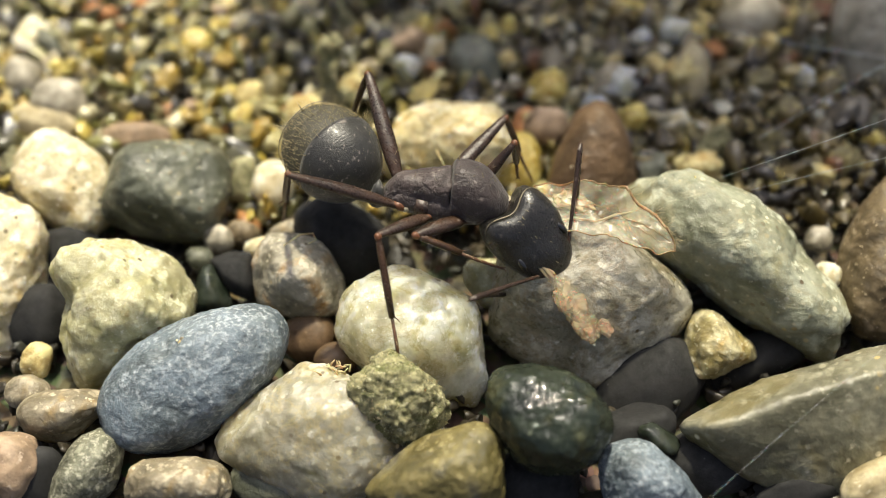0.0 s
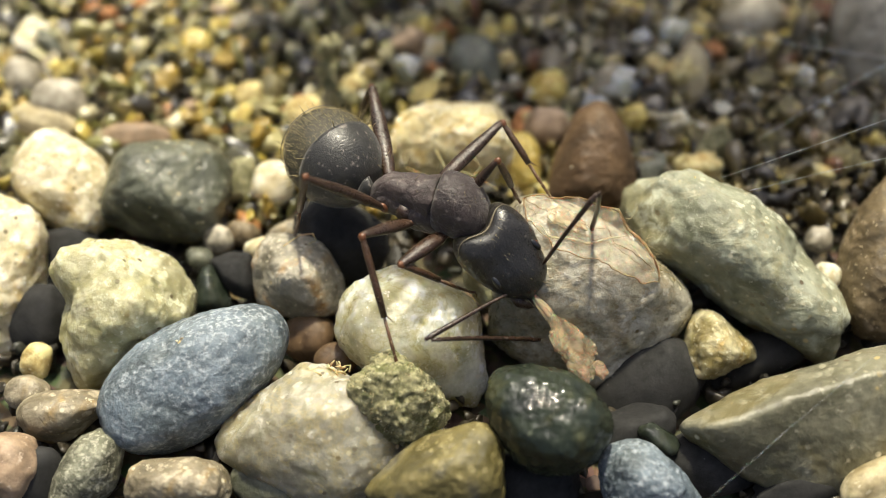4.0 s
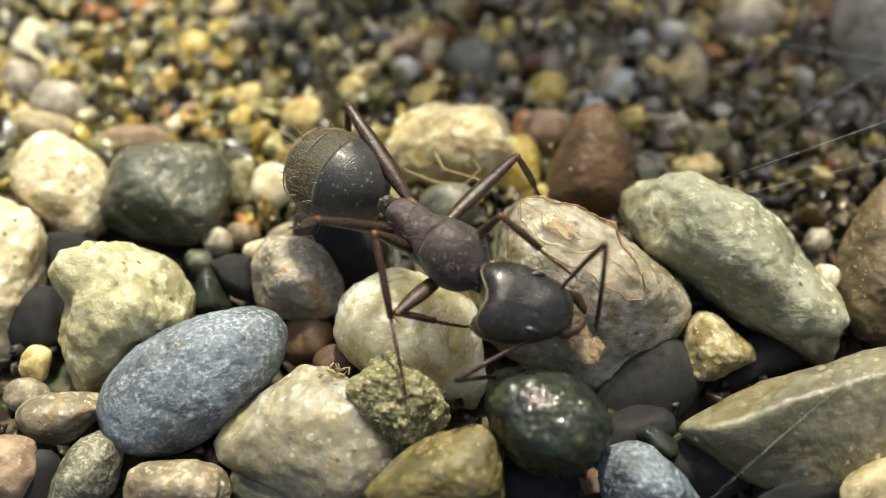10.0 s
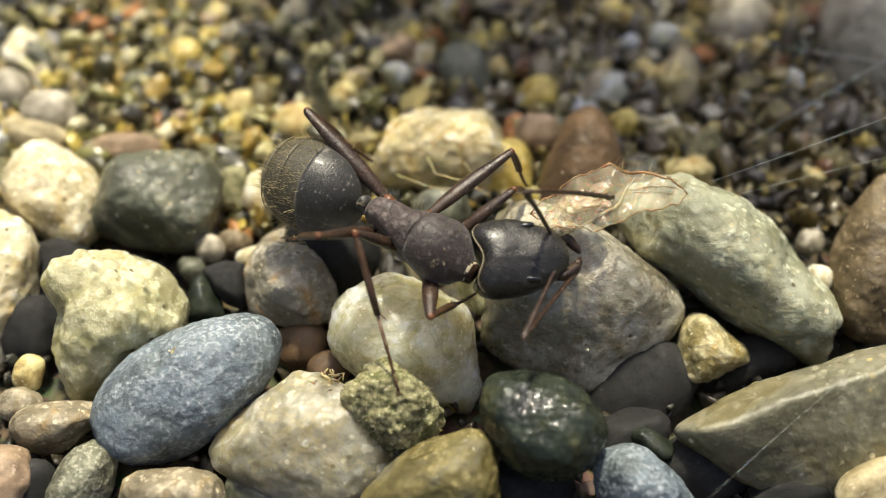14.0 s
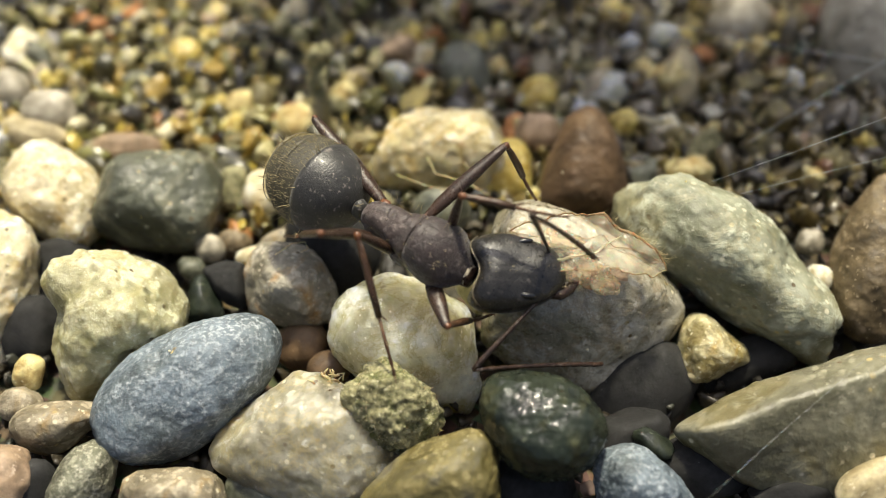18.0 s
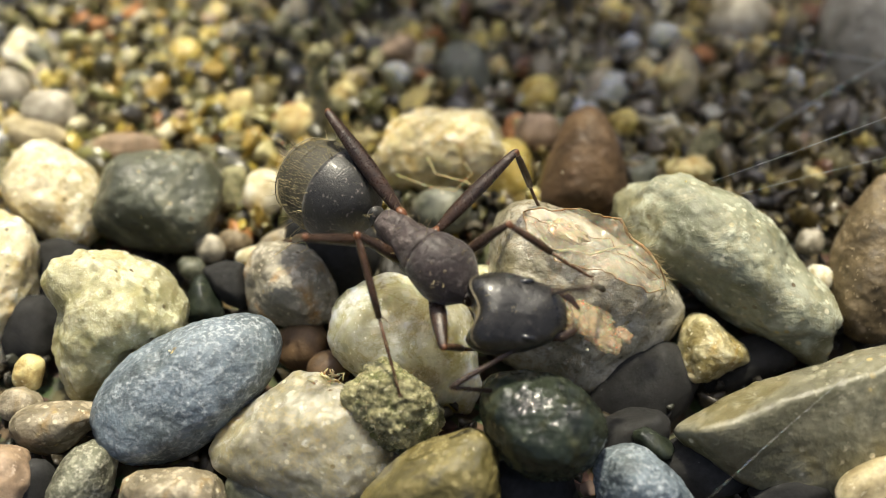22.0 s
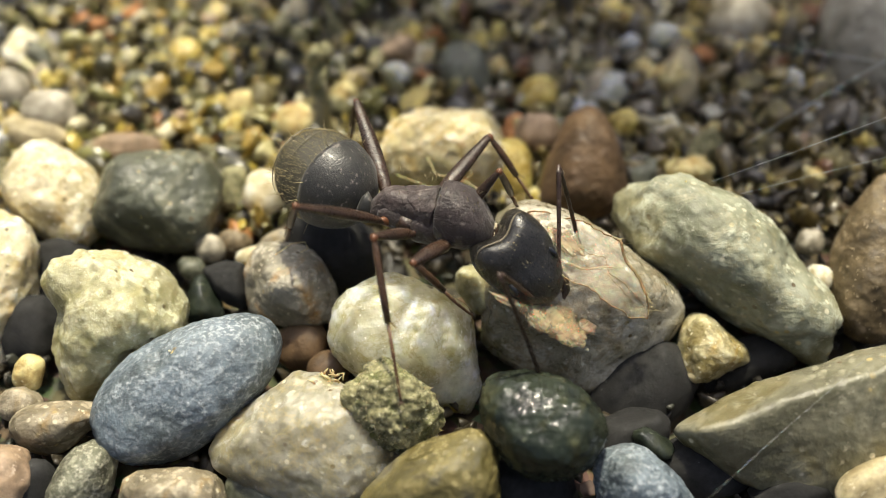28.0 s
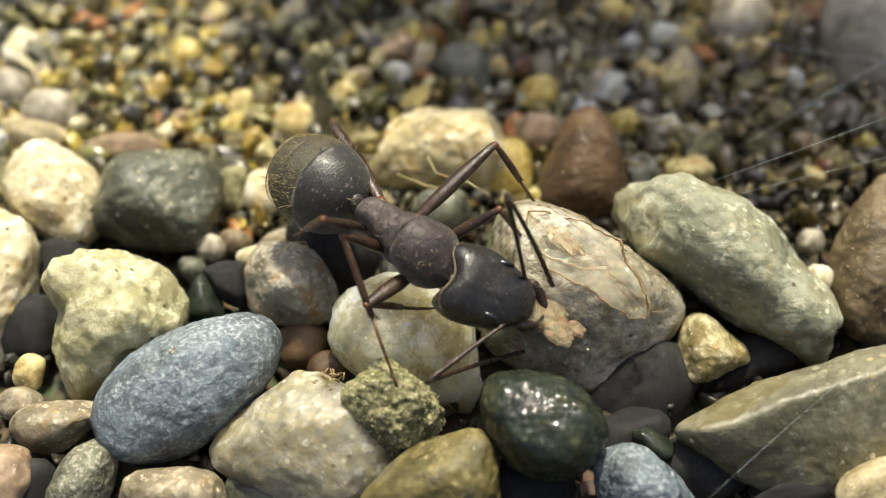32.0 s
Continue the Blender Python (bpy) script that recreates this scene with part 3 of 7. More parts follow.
worn("large pale beige pebble with a dusty crust", (-3.97, -5.07, 0.68), ((-137, 2.39), (-89, 2.00), (-50, 2.31), (-39, 2.56), (47, 2.24), (68, 2.15), (123, 2.24), (133, 2.20), (-125, 2.10)), 1.37, "beige", 9, p=7, lump=.07, knob=.04, faces=((-100, 10, 1),), sub=6)
worn("crumbly olive-green clod of cemented grit", (-1.43, -4.51, 2.21), ((-118, 1.17), (-51, 1.35), (-11, 1.47), (38, 1.12), (53, 1.17), (114, 1.38), (141, 1.39), (-163, 1.24)), 1.11, "clod", 10, p=7, lump=.17, rough=.06, sub=6)
worn("olive-yellow pebble with a grey patch", (0.04, -6.48, 1.36), ((-90, 1.07), (-5, 1.78), (3, 1.82), (54, 1.94), (101, 1.26), (120, 1.16), (140, 1.44), (170, 2.26)), 1.21, "olive", 11, p=9, lump=.06, faces=((-90, 8, 1),), sub=6)
worn("translucent white quartz pebble with yellow stains", (-0.88, -1.73, 1.60), ((-113, 1.70), (-112, 1.73), (-26, 2.82), (5, 2.15), (13, 2.08), (55, 1.90), (70, 1.99), (111, 2.48), (136, 2.57), (167, 2.58), (-147, 2.08)), 1.61, "quartz", 12, p=11, lump=.06, knob=.03, faces=((140, 12, 1), (-65, 30, .9)), dents=((1.02, 1.0, .16, .16), (1.1, .7, .14, .2), (1.2, .4, .15, .18), (1.16, .1, .13, .2), (1.22, -.2, .14, .16), (1.35, -.5, .15, .14), (.5, .9, .2, .1), (.2, .5, .12, .12)), sub=6)
worn("large grey-brown pebble, smooth and streaked", (4.43, -0.23, 1.79), ((-111, 2.83), (-75, 3.17), (-47, 3.01), (-5, 3.51), (45, 2.67), (55, 2.48), (67, 2.60), (97, 3.40), (160, 3.17), (176, 2.80), (-128, 2.91)), 2.31, "greystreak", 13, p=12, lump=.05, faces=((75, 18, .97), (-80, 36, .86)), sub=6)
worn("wet dark green pebble with glinting face", (3.10, -5.43, 2.53), ((-136, 1.54), (-97, 1.59), (-55, 1.77), (-15, 1.88), (41, 1.56), (76, 1.44), (100, 1.68), (148, 2.05), (-166, 1.62)), 1.42, "wet", 14, p=7, lump=.07, faces=((80, 15, 1),), sub=6)
worn("large pale grey-green pebble with chalky crust", (9.74, 1.15, 2.19), ((-126, 1.57), (-129, 1.57), (-107, 2.58), (-42, 3.98), (8, 3.23), (43, 1.86), (42, 1.88), (58, 2.05), (84, 2.55), (102, 3.10), (145, 4.15), (-164, 3.33)), 2.02, "chalk", 15, p=6, lump=.09, knob=.05, dents=((1.6, -.9, 1.0, .25), (2.6, -1.6, .5, .2)), faces=((60, 14, .98), (-120, 14, .97)), sub=6)
worn("small tan yellow pebble with a pointed end", (8.86, -1.67, 0.94), ((-113, 1.11), (-64, 0.92), (-66, 0.91), (45, 0.88), (55, 0.86), (112, 1.28), (164, 1.02), (-177, 0.98)), 0.90, "ochre", 16, p=9, lump=.10, rough=.02, sub=5)
worn("long grey-olive slab of stone, smooth edged", (12.21, -4.73, 1.51), ((-125, 3.27), (-103, 2.63), (-83, 2.55), (0, 3.64), (95, 2.80), (108, 2.23), (117, 2.12), (104, 1.84), (115, 2.62), (-143, 4.30)), 1.20, "slab", 17, p=12, lump=.04, slope=(6, 14), faces=((-70, 16, 1), (112, 45, 1.95)), sub=6)
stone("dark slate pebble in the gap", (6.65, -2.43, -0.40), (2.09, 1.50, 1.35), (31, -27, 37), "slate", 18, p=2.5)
worn("small grey-green stone chip", (6.64, -5.09, 0.79), ((-96, 0.44), (-9, 0.63), (60, 0.37), (121, 0.63), (-149, 0.44)), 0.53, "wet", 19, p=8, lump=.08, sub=3)
worn("blue-grey rounded pebble with pale scratches", (6.02, -6.66, 1.10), ((-90, 0.95), (16, 1.46), (39, 1.03), (53, 0.98), (90, 1.22), (126, 1.45), (173, 1.41), (-161, 1.28)), 1.22, "blue", 20, p=8, lump=.05, sub=6)
stone("pale tan pebble lying low", (12.93, -7.10, 1.40), (1.25, 0.83, 0.75), (36, -19, 24), "tanpale", 21, p=2.4)
worn("tall brown-tan pebble standing on end", (14.78, 1.26, 1.84), ((-115, 2.52), (-53, 2.16), (-12, 1.44), (23, 1.80), (120, 2.28), (148, 1.63), (161, 1.52), (-169, 1.67)), 1.33, "brownpale", 22, p=6, lump=.05, sub=6)
worn("smooth reddish-brown pebble standing on end", (5.47, 6.09, 1.51), ((-67, 1.83), (-8, 1.61), (16, 1.38), (60, 2.02), (117, 2.01), (156, 1.42), (169, 1.44), (-117, 1.81)), 1.42, "brown", 23, p=8, lump=.04, sub=6)
stone("small smooth pinkish-brown pebble", (3.88, 8.48, 1.00), (0.90, 0.77, 0.73), (40, 6, -8), "pink", 24, p=2.3, sub=3)
worn("rough yellow-cream stone with a broken top", (0.31, 7.29, 1.41), ((-87, 1.44), (-40, 2.14), (7, 2.44), (28, 2.43), (93, 1.49), (136, 1.99), (162, 2.31), (-127, 2.25)), 1.41, "yellow", 25, p=12, lump=.10, rough=.026, knob=.10, faces=((90, 35, 1), (-90, 25, .9)), sub=6)
stone("small yellow translucent pebble", (2.61, 6.80, 0.70), (1.05, 1.25, 0.85), (40, -0, 0), "amber", 26, p=2.3)
stone("small round grey-green pebble", (0.32, 4.08, 1.50), (1.04, 0.84, 0.75), (40, -0, 0), "darkgreen", 27, p=2.2, sub=3)
worn("grey-brown pebble with an orange stained edge", (-4.96, 0.84, 1.43), ((-105, 1.37), (-75, 1.52), (-11, 1.67), (29, 1.36), (73, 1.46), (103, 1.53), (163, 1.63), (-166, 1.46)), 2.10, "greyorange", 28, p=10, lump=.06, faces=((120, 16, 1), (-30, 16, .95)), sub=6)
worn("black-blue shiny stone chip", (-7.01, 1.16, 1.28), ((-105, 0.81), (-13, 0.73), (18, 0.63), (83, 0.77), (128, 0.88), (-148, 0.57)), 0.62, "slate", 29, p=14, lump=.06, sub=4)
worn("grey-green pointed stone chip", (-7.82, 0.44, 0.95), ((-92, 0.75), (-11, 0.73), (30, 0.54), (103, 0.99), (166, 0.61), (-170, 0.61)), 0.62, "wet", 30, p=9, lump=.05, sub=4)
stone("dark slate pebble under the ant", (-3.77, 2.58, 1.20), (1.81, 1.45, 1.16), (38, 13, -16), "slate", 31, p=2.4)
stone("yellow-green crusted pebble wedged between larger ones", (1.45, 0.20, 1.95), (0.75, 0.9, 0.7), (40, 0, 12), "palegreen", 81, p=2.8, lump=.16, rough=.03)
stone("small cream and yellow pebble", (-6.20, 5.46, 1.10), (0.78, 0.86, 0.70), (38, 13, -16), "cream", 32, p=2.5, sub=3)
stone("rough yellow-green grit stone", (-7.47, 5.82, 0.90), (0.54, 0.87, 0.48), (40, 6, -8), "clod", 33, p=2.5, lump=.2, sub=3)
stone("small smooth dark grey-green pebble", (-8.46, 2.06, 0.90), (0.47, 0.43, 0.39), (40, -0, 0), "darkgreen", 34, sub=3)
stone("small rounded bluish grey pebble", (-7.89, 2.94, 0.90), (0.52, 0.52, 0.46), (40, -0, 0), "greylight", 35, sub=3)
stone("small rounded brown pebble", (-7.13, 3.37, 0.70), (0.64, 0.48, 0.43), (40, -0, 0), "brownpale", 36, sub=3)
stone("small cream-coloured grit pebble", (-6.29, 2.32, 1.20), (0.66, 0.39, 0.35), (39, -10, 12), "cream", 37, sub=3)
stone("small flat grey stone chip", (-5.62, 3.20, 0.90), (0.68, 0.40, 0.36), (36, -19, 24), "greybrown", 38, sub=3)
stone("small broken tan stone chip", (-13.17, -2.20, 0.80), (0.51, 0.62, 0.46), (38, 13, -16), "tan", 39, p=2.6, cuts=5, sub=3)
stone("small rounded grey-brown pebble", (-13.31, -3.26, 0.60), (0.72, 0.58, 0.52), (40, -0, 0), "greybrown", 40, sub=3)
stone("pale pinkish rounded pebble half hidden", (-13.26, -6.16, 1.00), (1.03, 1.06, 0.92), (40, -0, 0), "pink", 41)
stone("dark grey pebble half hidden", (-12.44, -6.26, 0.50), (0.86, 0.96, 0.78), (40, -0, 0), "slate", 42, sub=3)
stone("small brown rounded pebble", (-4.45, -0.94, 0.40), (0.91, 0.83, 0.75), (40, -0, 0), "brown", 43, sub=3)
stone("small smooth orange-brown pebble", (-3.55, -1.95, 0.60), (0.70, 0.55, 0.50), (40, -0, 0), "brown", 44, sub=3)
stone("rounded grey pebble on sand", (-14.90, 9.89, 0.90), (1.10, 0.92, 0.83), (39, 10, -12), "greylight", 45, sub=3)
stone("pale grey pebble on sand", (-16.82, 11.65, 0.60), (0.77, 0.86, 0.69), (40, -0, 0), "greylight", 46, sub=3)
stone("pale tan pebble lying flat", (-15.37, 9.08, 0.60), (1.35, 0.70, 0.63), (39, 10, -12), "tanpale", 47)
stone("brown-grey flat pebble on sand", (-11.70, 8.32, 0.50), (1.34, 0.60, 0.54), (40, -0, 0), "pink", 48)
stone("grey-green pebble half sunk in sand", (1.23, 12.32, 0.60), (1.05, 1.32, 0.94), (40, -0, 0), "darkgreen", 49, p=2.6, sub=3)
stone("yellow rounded grit pebble", (4.08, 11.10, 0.50), (0.81, 0.76, 0.69), (40, -0, 0), "amber", 50, sub=3)
stone("white glinting quartz chip", (-1.45, 12.21, 0.70), (0.54, 0.45, 0.41), (38, 13, -16), "quartz", 51, cuts=6, sub=3)
stone("tan rounded pebble half sunk", (9.88, 11.72, 0.60), (0.77, 1.35, 0.69), (40, -6, 8), "tanpale", 52)
stone("white glinting quartz grain on sand", (9.45, 14.32, 0.80), (0.65, 0.56, 0.50), (36, 19, -24), "quartz", 53, cuts=6, sub=3)
stone("white glinting quartz chip on sand", (8.01, 13.89, 0.80), (0.46, 0.32, 0.29), (36, -19, 24), "quartz", 54, cuts=6, sub=3)
stone("yellow rounded grain on sand", (-10.17, 13.77, 0.60), (0.63, 0.60, 0.54), (40, -0, 0), "amber", 55, sub=3)
stone("small yellow tan rounded pebble", (-5.23, 9.51, 0.70), (0.96, 0.79, 0.71), (39, 10, -12), "tan", 56, sub=3)
stone("small olive grit pebble on sand", (-6.95, 11.10, 0.50), (0.58, 0.67, 0.52), (38, 13, -16), "olive", 57, sub=3)
stone("small tan grit pebble on sand", (-7.68, 10.69, 0.40), (0.58, 0.76, 0.52), (39, 10, -12), "tan", 58, sub=3)
stone("large grey pebble far back", (12.67, 15.45, 0.70), (1.32, 1.23, 1.11), (40, -0, 0), "greylight", 59, sub=3)
stone("large mauve-grey pebble far back on sand", (17.46, 13.48, 1.00), (1.72, 2.52, 1.55), (40, -0, 0), "greylight", 60)
stone("small rounded grey-brown pebble", (6.55, 11.27, 0.40), (0.76, 0.94, 0.69), (40, -0, 0), "greybrown", 61, sub=3)
stone("small yellow grit pebble on sand", (7.41, 9.49, 0.50), (0.53, 0.57, 0.47), (40, -0, 0), "amber", 62, sub=3)
stone("small grey-white pebble on sand", (13.15, 3.02, 0.80), (0.52, 0.48, 0.43), (40, -0, 0), "greylight", 63, sub=3)
stone("small cream-coloured rounded pebble", (12.84, 0.75, 1.60), (0.49, 0.45, 0.41), (40, 6, -8), "cream", 64, sub=3)
# dark stones that fill the gaps in place of shade
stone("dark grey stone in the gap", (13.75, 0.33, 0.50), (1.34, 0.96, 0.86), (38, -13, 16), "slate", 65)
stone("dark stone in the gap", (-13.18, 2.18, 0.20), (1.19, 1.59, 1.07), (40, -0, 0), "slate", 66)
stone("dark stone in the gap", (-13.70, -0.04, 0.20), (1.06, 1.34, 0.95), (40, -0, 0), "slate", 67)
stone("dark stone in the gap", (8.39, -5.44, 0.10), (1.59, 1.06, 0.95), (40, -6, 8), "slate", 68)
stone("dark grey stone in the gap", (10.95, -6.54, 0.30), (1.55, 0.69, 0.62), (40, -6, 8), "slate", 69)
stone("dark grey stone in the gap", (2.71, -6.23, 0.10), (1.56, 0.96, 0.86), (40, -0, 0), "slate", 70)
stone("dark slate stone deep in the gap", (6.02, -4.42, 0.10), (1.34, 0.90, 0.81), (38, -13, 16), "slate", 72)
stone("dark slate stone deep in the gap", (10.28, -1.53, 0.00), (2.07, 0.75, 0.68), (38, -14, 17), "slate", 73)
stone("dark stone in the gap", (-5.30, -6.04, 0.10), (1.22, 0.87, 0.78), (40, -0, 0), "darkgreen", 71)


# ---- unseen blades beyond the stones, added to shade the sand ----
def shade_blades():
    ob = tagged(new("shade_blades"), "tuft of dry grass blades whose shade dapples the sand", "grass")
    rng = random.Random(31)
    m, t, p = nodes_of("dry_grass")
    co = t.nodes.new("ShaderNodeTexCoord")
    nz = node(t, "ShaderNodeTexNoise", Scale=300, Detail=5)
    t.links.new(co.outputs["Object"], nz.inputs["Vector"])
    t.links.new(ramp(t, nz.outputs["Fac"], [(0.3, (0.10, 0.09, 0.03)), (0.7, (0.30, 0.26, 0.12))]), p.inputs["Base Color"])
    for k in range(222):
        if k < 140:  # tall leaves
            x, y, tall = 2 + 25 * k / 140, rng.uniform(21, 26), rng.uniform(38, 50) + (5 if k > 36 else 0)
        else:  # low leaves at the side
            x, y, tall = (rng.uniform(-5, 5), rng.uniform(21, 25), rng.uniform(23, 34)) if k < 200 else (rng.uniform(-23, -13), rng.uniform(22, 26), rng.uniform(16, 24))
        lean, bend, w = rng.gauss(0, 2), rng.gauss(0, 2), rng.uniform(0.3, 0.5)
        rings = [(x + lean * u + bend * u * u, y + 2 * u, tall * u) for u in (0, .3, .55, .68, .85, 1)]
        v, f = bent_tube(rings, [w * .12, w * .12, w * .14, w * 1.9, w * 1.7, w * .2], 6)
        part("blade", mesh_of("blade", v, f, [m]), ob)
    return ob


# ---- the ant ----
def lathe(rings, sides=20, cap=True):
    """Tube through rings of (x, half width, half height, y, z, squareness)."""
    verts, faces = [], []
    for x, w, h, y, z, sq in rings:
        for k in range(sides):
            a = 2 * math.pi * k / sides
            c, s = math.cos(a), math.sin(a)
            verts.append((x * MM, (y + w * math.copysign(abs(c) ** sq, c)) * MM, (z + h * math.copysign(abs(s) ** sq, s)) * MM))
    n = len(rings)
    for i in range(n - 1):
        for k in range(sides):
            faces.append((i * sides + k, i * sides + (k + 1) % sides, (i + 1) * sides + (k + 1) % sides, (i + 1) * sides + k))
    if cap:
        faces += [tuple(reversed(range(sides))), tuple(range((n - 1) * sides, n * sides))]
    return verts, faces


def finer(rings, k=3):
    """More rings between the given ones, on a smooth curve."""
    a = np.array(rings, float)
    at = np.linspace(0, len(a) - 1, (len(a) - 1) * k + 1)
    out = []
    for u in at:
        i = min(int(u), len(a) - 2)
        f = u - i
        p0, p1, p2, p3 = a[max(i - 1, 0)], a[i], a[i + 1], a[min(i + 2, len(a) - 1)]
        out.append(tuple(0.5 * (2 * p1 + (p2 - p0) * f + (2 * p0 - 5 * p1 + 4 * p2 - p3) * f * f + (3 * p1 - p0 - 3 * p2 + p3) * f ** 3)))
    return out


def uneven(piece, amount, scale, seed=0):
    """Small dents and swellings, in millimetres."""
    v, f = piece
    off = Vector((seed * 3.1, 1.7, 0.4))
    return [Vector(q) + noise.noise_vector(Vector(q) / MM * scale + off) * amount * MM + noise.noise_vector(Vector(q) / MM * scale * 3.3 + off) * amount * 0.4 * MM for q in v], f


def bent_tube(points, radii, sides=8):
    """A round tube along points."""
    pts = [Vector(p) for p in points]
    verts, faces = [], []
    side = Vector((0.13, 0.97, 0.21))
    for i, p in enumerate(pts):
        way = (pts[min(i + 1, len(pts) - 1)] - pts[max(i - 1, 0)]).normalized()
        a = (side - way * side.dot(way)).normalized()
        b = way.cross(a)
        for k in range(sides):
            ang = 2 * math.pi * k / sides
            verts.append((p + (a * math.cos(ang) + b * math.sin(ang)) * radii[i]) * MM)
    for i in range(len(pts) - 1):
        for k in range(sides):
            faces.append((i * sides + k, i * sides + (k + 1) % sides, (i + 1) * sides + (k + 1) % sides, (i + 1) * sides + k))
    faces += [tuple(reversed(range(sides))), tuple(range((len(pts) - 1) * sides, len(pts) * sides))]
    return verts, faces


def join(*pieces):
    verts, faces = [], []
    for v, f in pieces:
        n = len(verts)
        verts += list(v)
        faces += [tuple(i + n for i in q) for q in f]
    return verts, faces


def hairs(bases, length, thick, seed, spread=0.3):
    """Thin tapering hairs on (base, way) pairs."""
    rng = random.Random(seed)
    out = []
    for b, w in bases:
        w = (Vector(w) + Vector([rng.gauss(0, spread) for _ in range(3)])).normalized()
        ln = length * rng.uniform(0.5, 1.2)
        out.append(bent_tube([b, Vector(b) + w * ln * 0.5, Vector(b) + w * ln + Vector((0, 0, -0.06 * ln))], (thick, thick * 0.7, thick * 0.15), 3))
    return join(*out)


def build_ant():
    ant = tagged(new("ant"), "dark brown and black ant with golden hairs on pebbles", "ant")
    p = {}
    # trunk: humped rear, seam, broad domed front and neck
    rear = [(-1.95, .16, .2, 0, -.36, 1), (-1.85, .34, .38, 0, -.27, .9), (-1.6, .43, .54, 0, -.14, .78), (-1.2, .47, .61, 0, -.05, .76), (-.7, .54, .65, 0, .0, .82),
            (-.3, .66, .74, 0, .02, .88), (.0, .78, .8, 0, .03, .9), (.06, .68, .7, 0, .0, .9), (.12, .54, .58, 0, -.02, 1)]
    front = [(.08, .5, .6, 0, 0, 1), (.1, .76, .84, 0, .05, .95), (.2, .88, .97, 0, .08, .95), (.55, .97, 1.0, 0, .06, .95), (.95, 1.0, .93, 0, 0, .95), (1.3, .92, .8, 0, -.08, .95),
             (1.6, .7, .6, 0, -.16, 1), (1.78, .5, .42, 0, -.22, 1), (1.9, .38, .3, 0, -.26, 1)]
    p["propodeum"] = part("propodeum", mesh_of("propodeum", *uneven(lathe(finer(rear), 52), .085, 1.5, 1), [RIDGE]), ant, "dusty creased grey-brown rear trunk")
    p["pronotum"] = part("pronotum", mesh_of("pronotum", *uneven(lathe(finer(front), 52), .045, 1.3, 2), [THORAX]), ant, "dull purplish-brown domed front trunk")
    for s in (1, -1):
        for name, c, r in (("side_plate", (-.1, .46, -.42), (.62, .32, .44)), ("rear_side_plate", (-1.2, .3, -.32), (.5, .26, .36))):
            q, qf = ball(4)
            part(name, mesh_of(name, *uneven((((q * ((np.abs(q) ** 2.6).sum(1) ** (-1 / 2.6))[:, None]) * r + (c[0], c[1] * s, c[2])) * MM, qf), .05, 2.2, 4), [THORAX]), ant)
    part("neck_skin", mesh_of("neck_skin", *uneven(lathe([(1.80, .3, .26, 0, -.26, 1), (1.88, .37, .31, 0, -.28, 1), (1.97, .35, .29, 0, -.31, 1), (2.04, .27, .22, 0, -.34, 1)], 18), .03, 4, 8), [CUFF]), ant, "cream skin of the neck")
    part("neck", mesh_of("neck", *lathe([(1.6, .46, .42, 0, -.24, 1), (1.85, .4, .36, 0, -.3, 1), (2.08, .32, .28, 0, -.38, 1)], 14), [LEG]), ant)
    node_v = [(-2.42, .12, .14, 0, -.5, 1), (-2.32, .26, .36, 0, -.38, 1), (-2.15, .3, .5, 0, -.28, 1), (-1.98, .24, .32, 0, -.38, 1), (-1.86, .14, .16, 0, -.45, 1)]
    part("petiole", mesh_of("petiole", *lathe(node_v, 14), [GASTER]), ant, "small upright black waist scale")
    # coxae under the trunk
    for s in (1, -1):
        for x, y, z in ((.95, .42, -.65), (.1, .45, -.75), (-.75, .42, -.65)):
            part("coxa", mesh_of("coxa", *bent_tube([(x + .05, y * .55 * s, z + .35), (x, y * s * .9, z + .1), (x, y * s, z), (x - .02, y * s * 1.1, z - .1)], (.44, .4, .28, .15), 14), [LEG]), ant)
    rng = random.Random(4)
    spots = []
    for _ in range(46):
        x, a = rng.uniform(-1.8, 1.6), rng.uniform(0.5, 2.6)
        spots.append(((x, .8 * math.cos(a), .1 + .9 * math.sin(a)), (0, math.cos(a), math.sin(a))))
    tagged(part("trunk_hair", mesh_of("trunk_hair", *hairs(spots, 0.3, 0.010, 5), [HAIR]), ant, "sparse golden hairs"), kind="stuff")

    # gaster: overlapping ring plates
    g = p["gaster"] = part("gaster", None, ant, "glossy black abdomen banded with golden down")
    prof = lambda u: (math.sin(math.acos(max(-1, min(1, u))))) ** 0.86
    cuts = (1.0, 0.22, -0.22, -0.58, -1.0)
    for k in range(4):
        hi, lo = cuts[k], cuts[k + 1]
        us = np.linspace(hi, lo - (0.05 if k < 3 else 0), 14)
        rings = []
        for i, u in enumerate(us):
            r = prof(max(-1, u)) * (1.0 - 0.012 * k) + 0.010 * (i / 13)
            r = max(r, 0.02)
            rings.append((u * 1.78, 1.5 * r, 1.52 * r, 0, 0, 1))
        nring = 44
        v, f = uneven(lathe(rings[::-1], nring), .02, 1.8, k)
        if k < 3:
            r = prof(lo) * 1.004 + 0.012
            edge = [((lo - 0.045) * 1.78, 1.5 * r, 1.52 * r, 0, 0, 1), ((lo - 0.058) * 1.78, 1.5 * r + .004, 1.52 * r + .004, 0, 0, 1), ((lo - 0.07) * 1.78, 1.5 * r, 1.52 * r, 0, 0, 1)]
            part("plate_edge", mesh_of("plate_edge", *lathe(edge, 44, False), [RIM]), g, "thin pale rim of a plate")
        part("plate", mesh_of("gaster_plate", v, f, [BAND if k else GASTER]), g, "" if k else "smooth black foremost plate")
    rng = random.Random(8)
    long_h, short_h = [], []
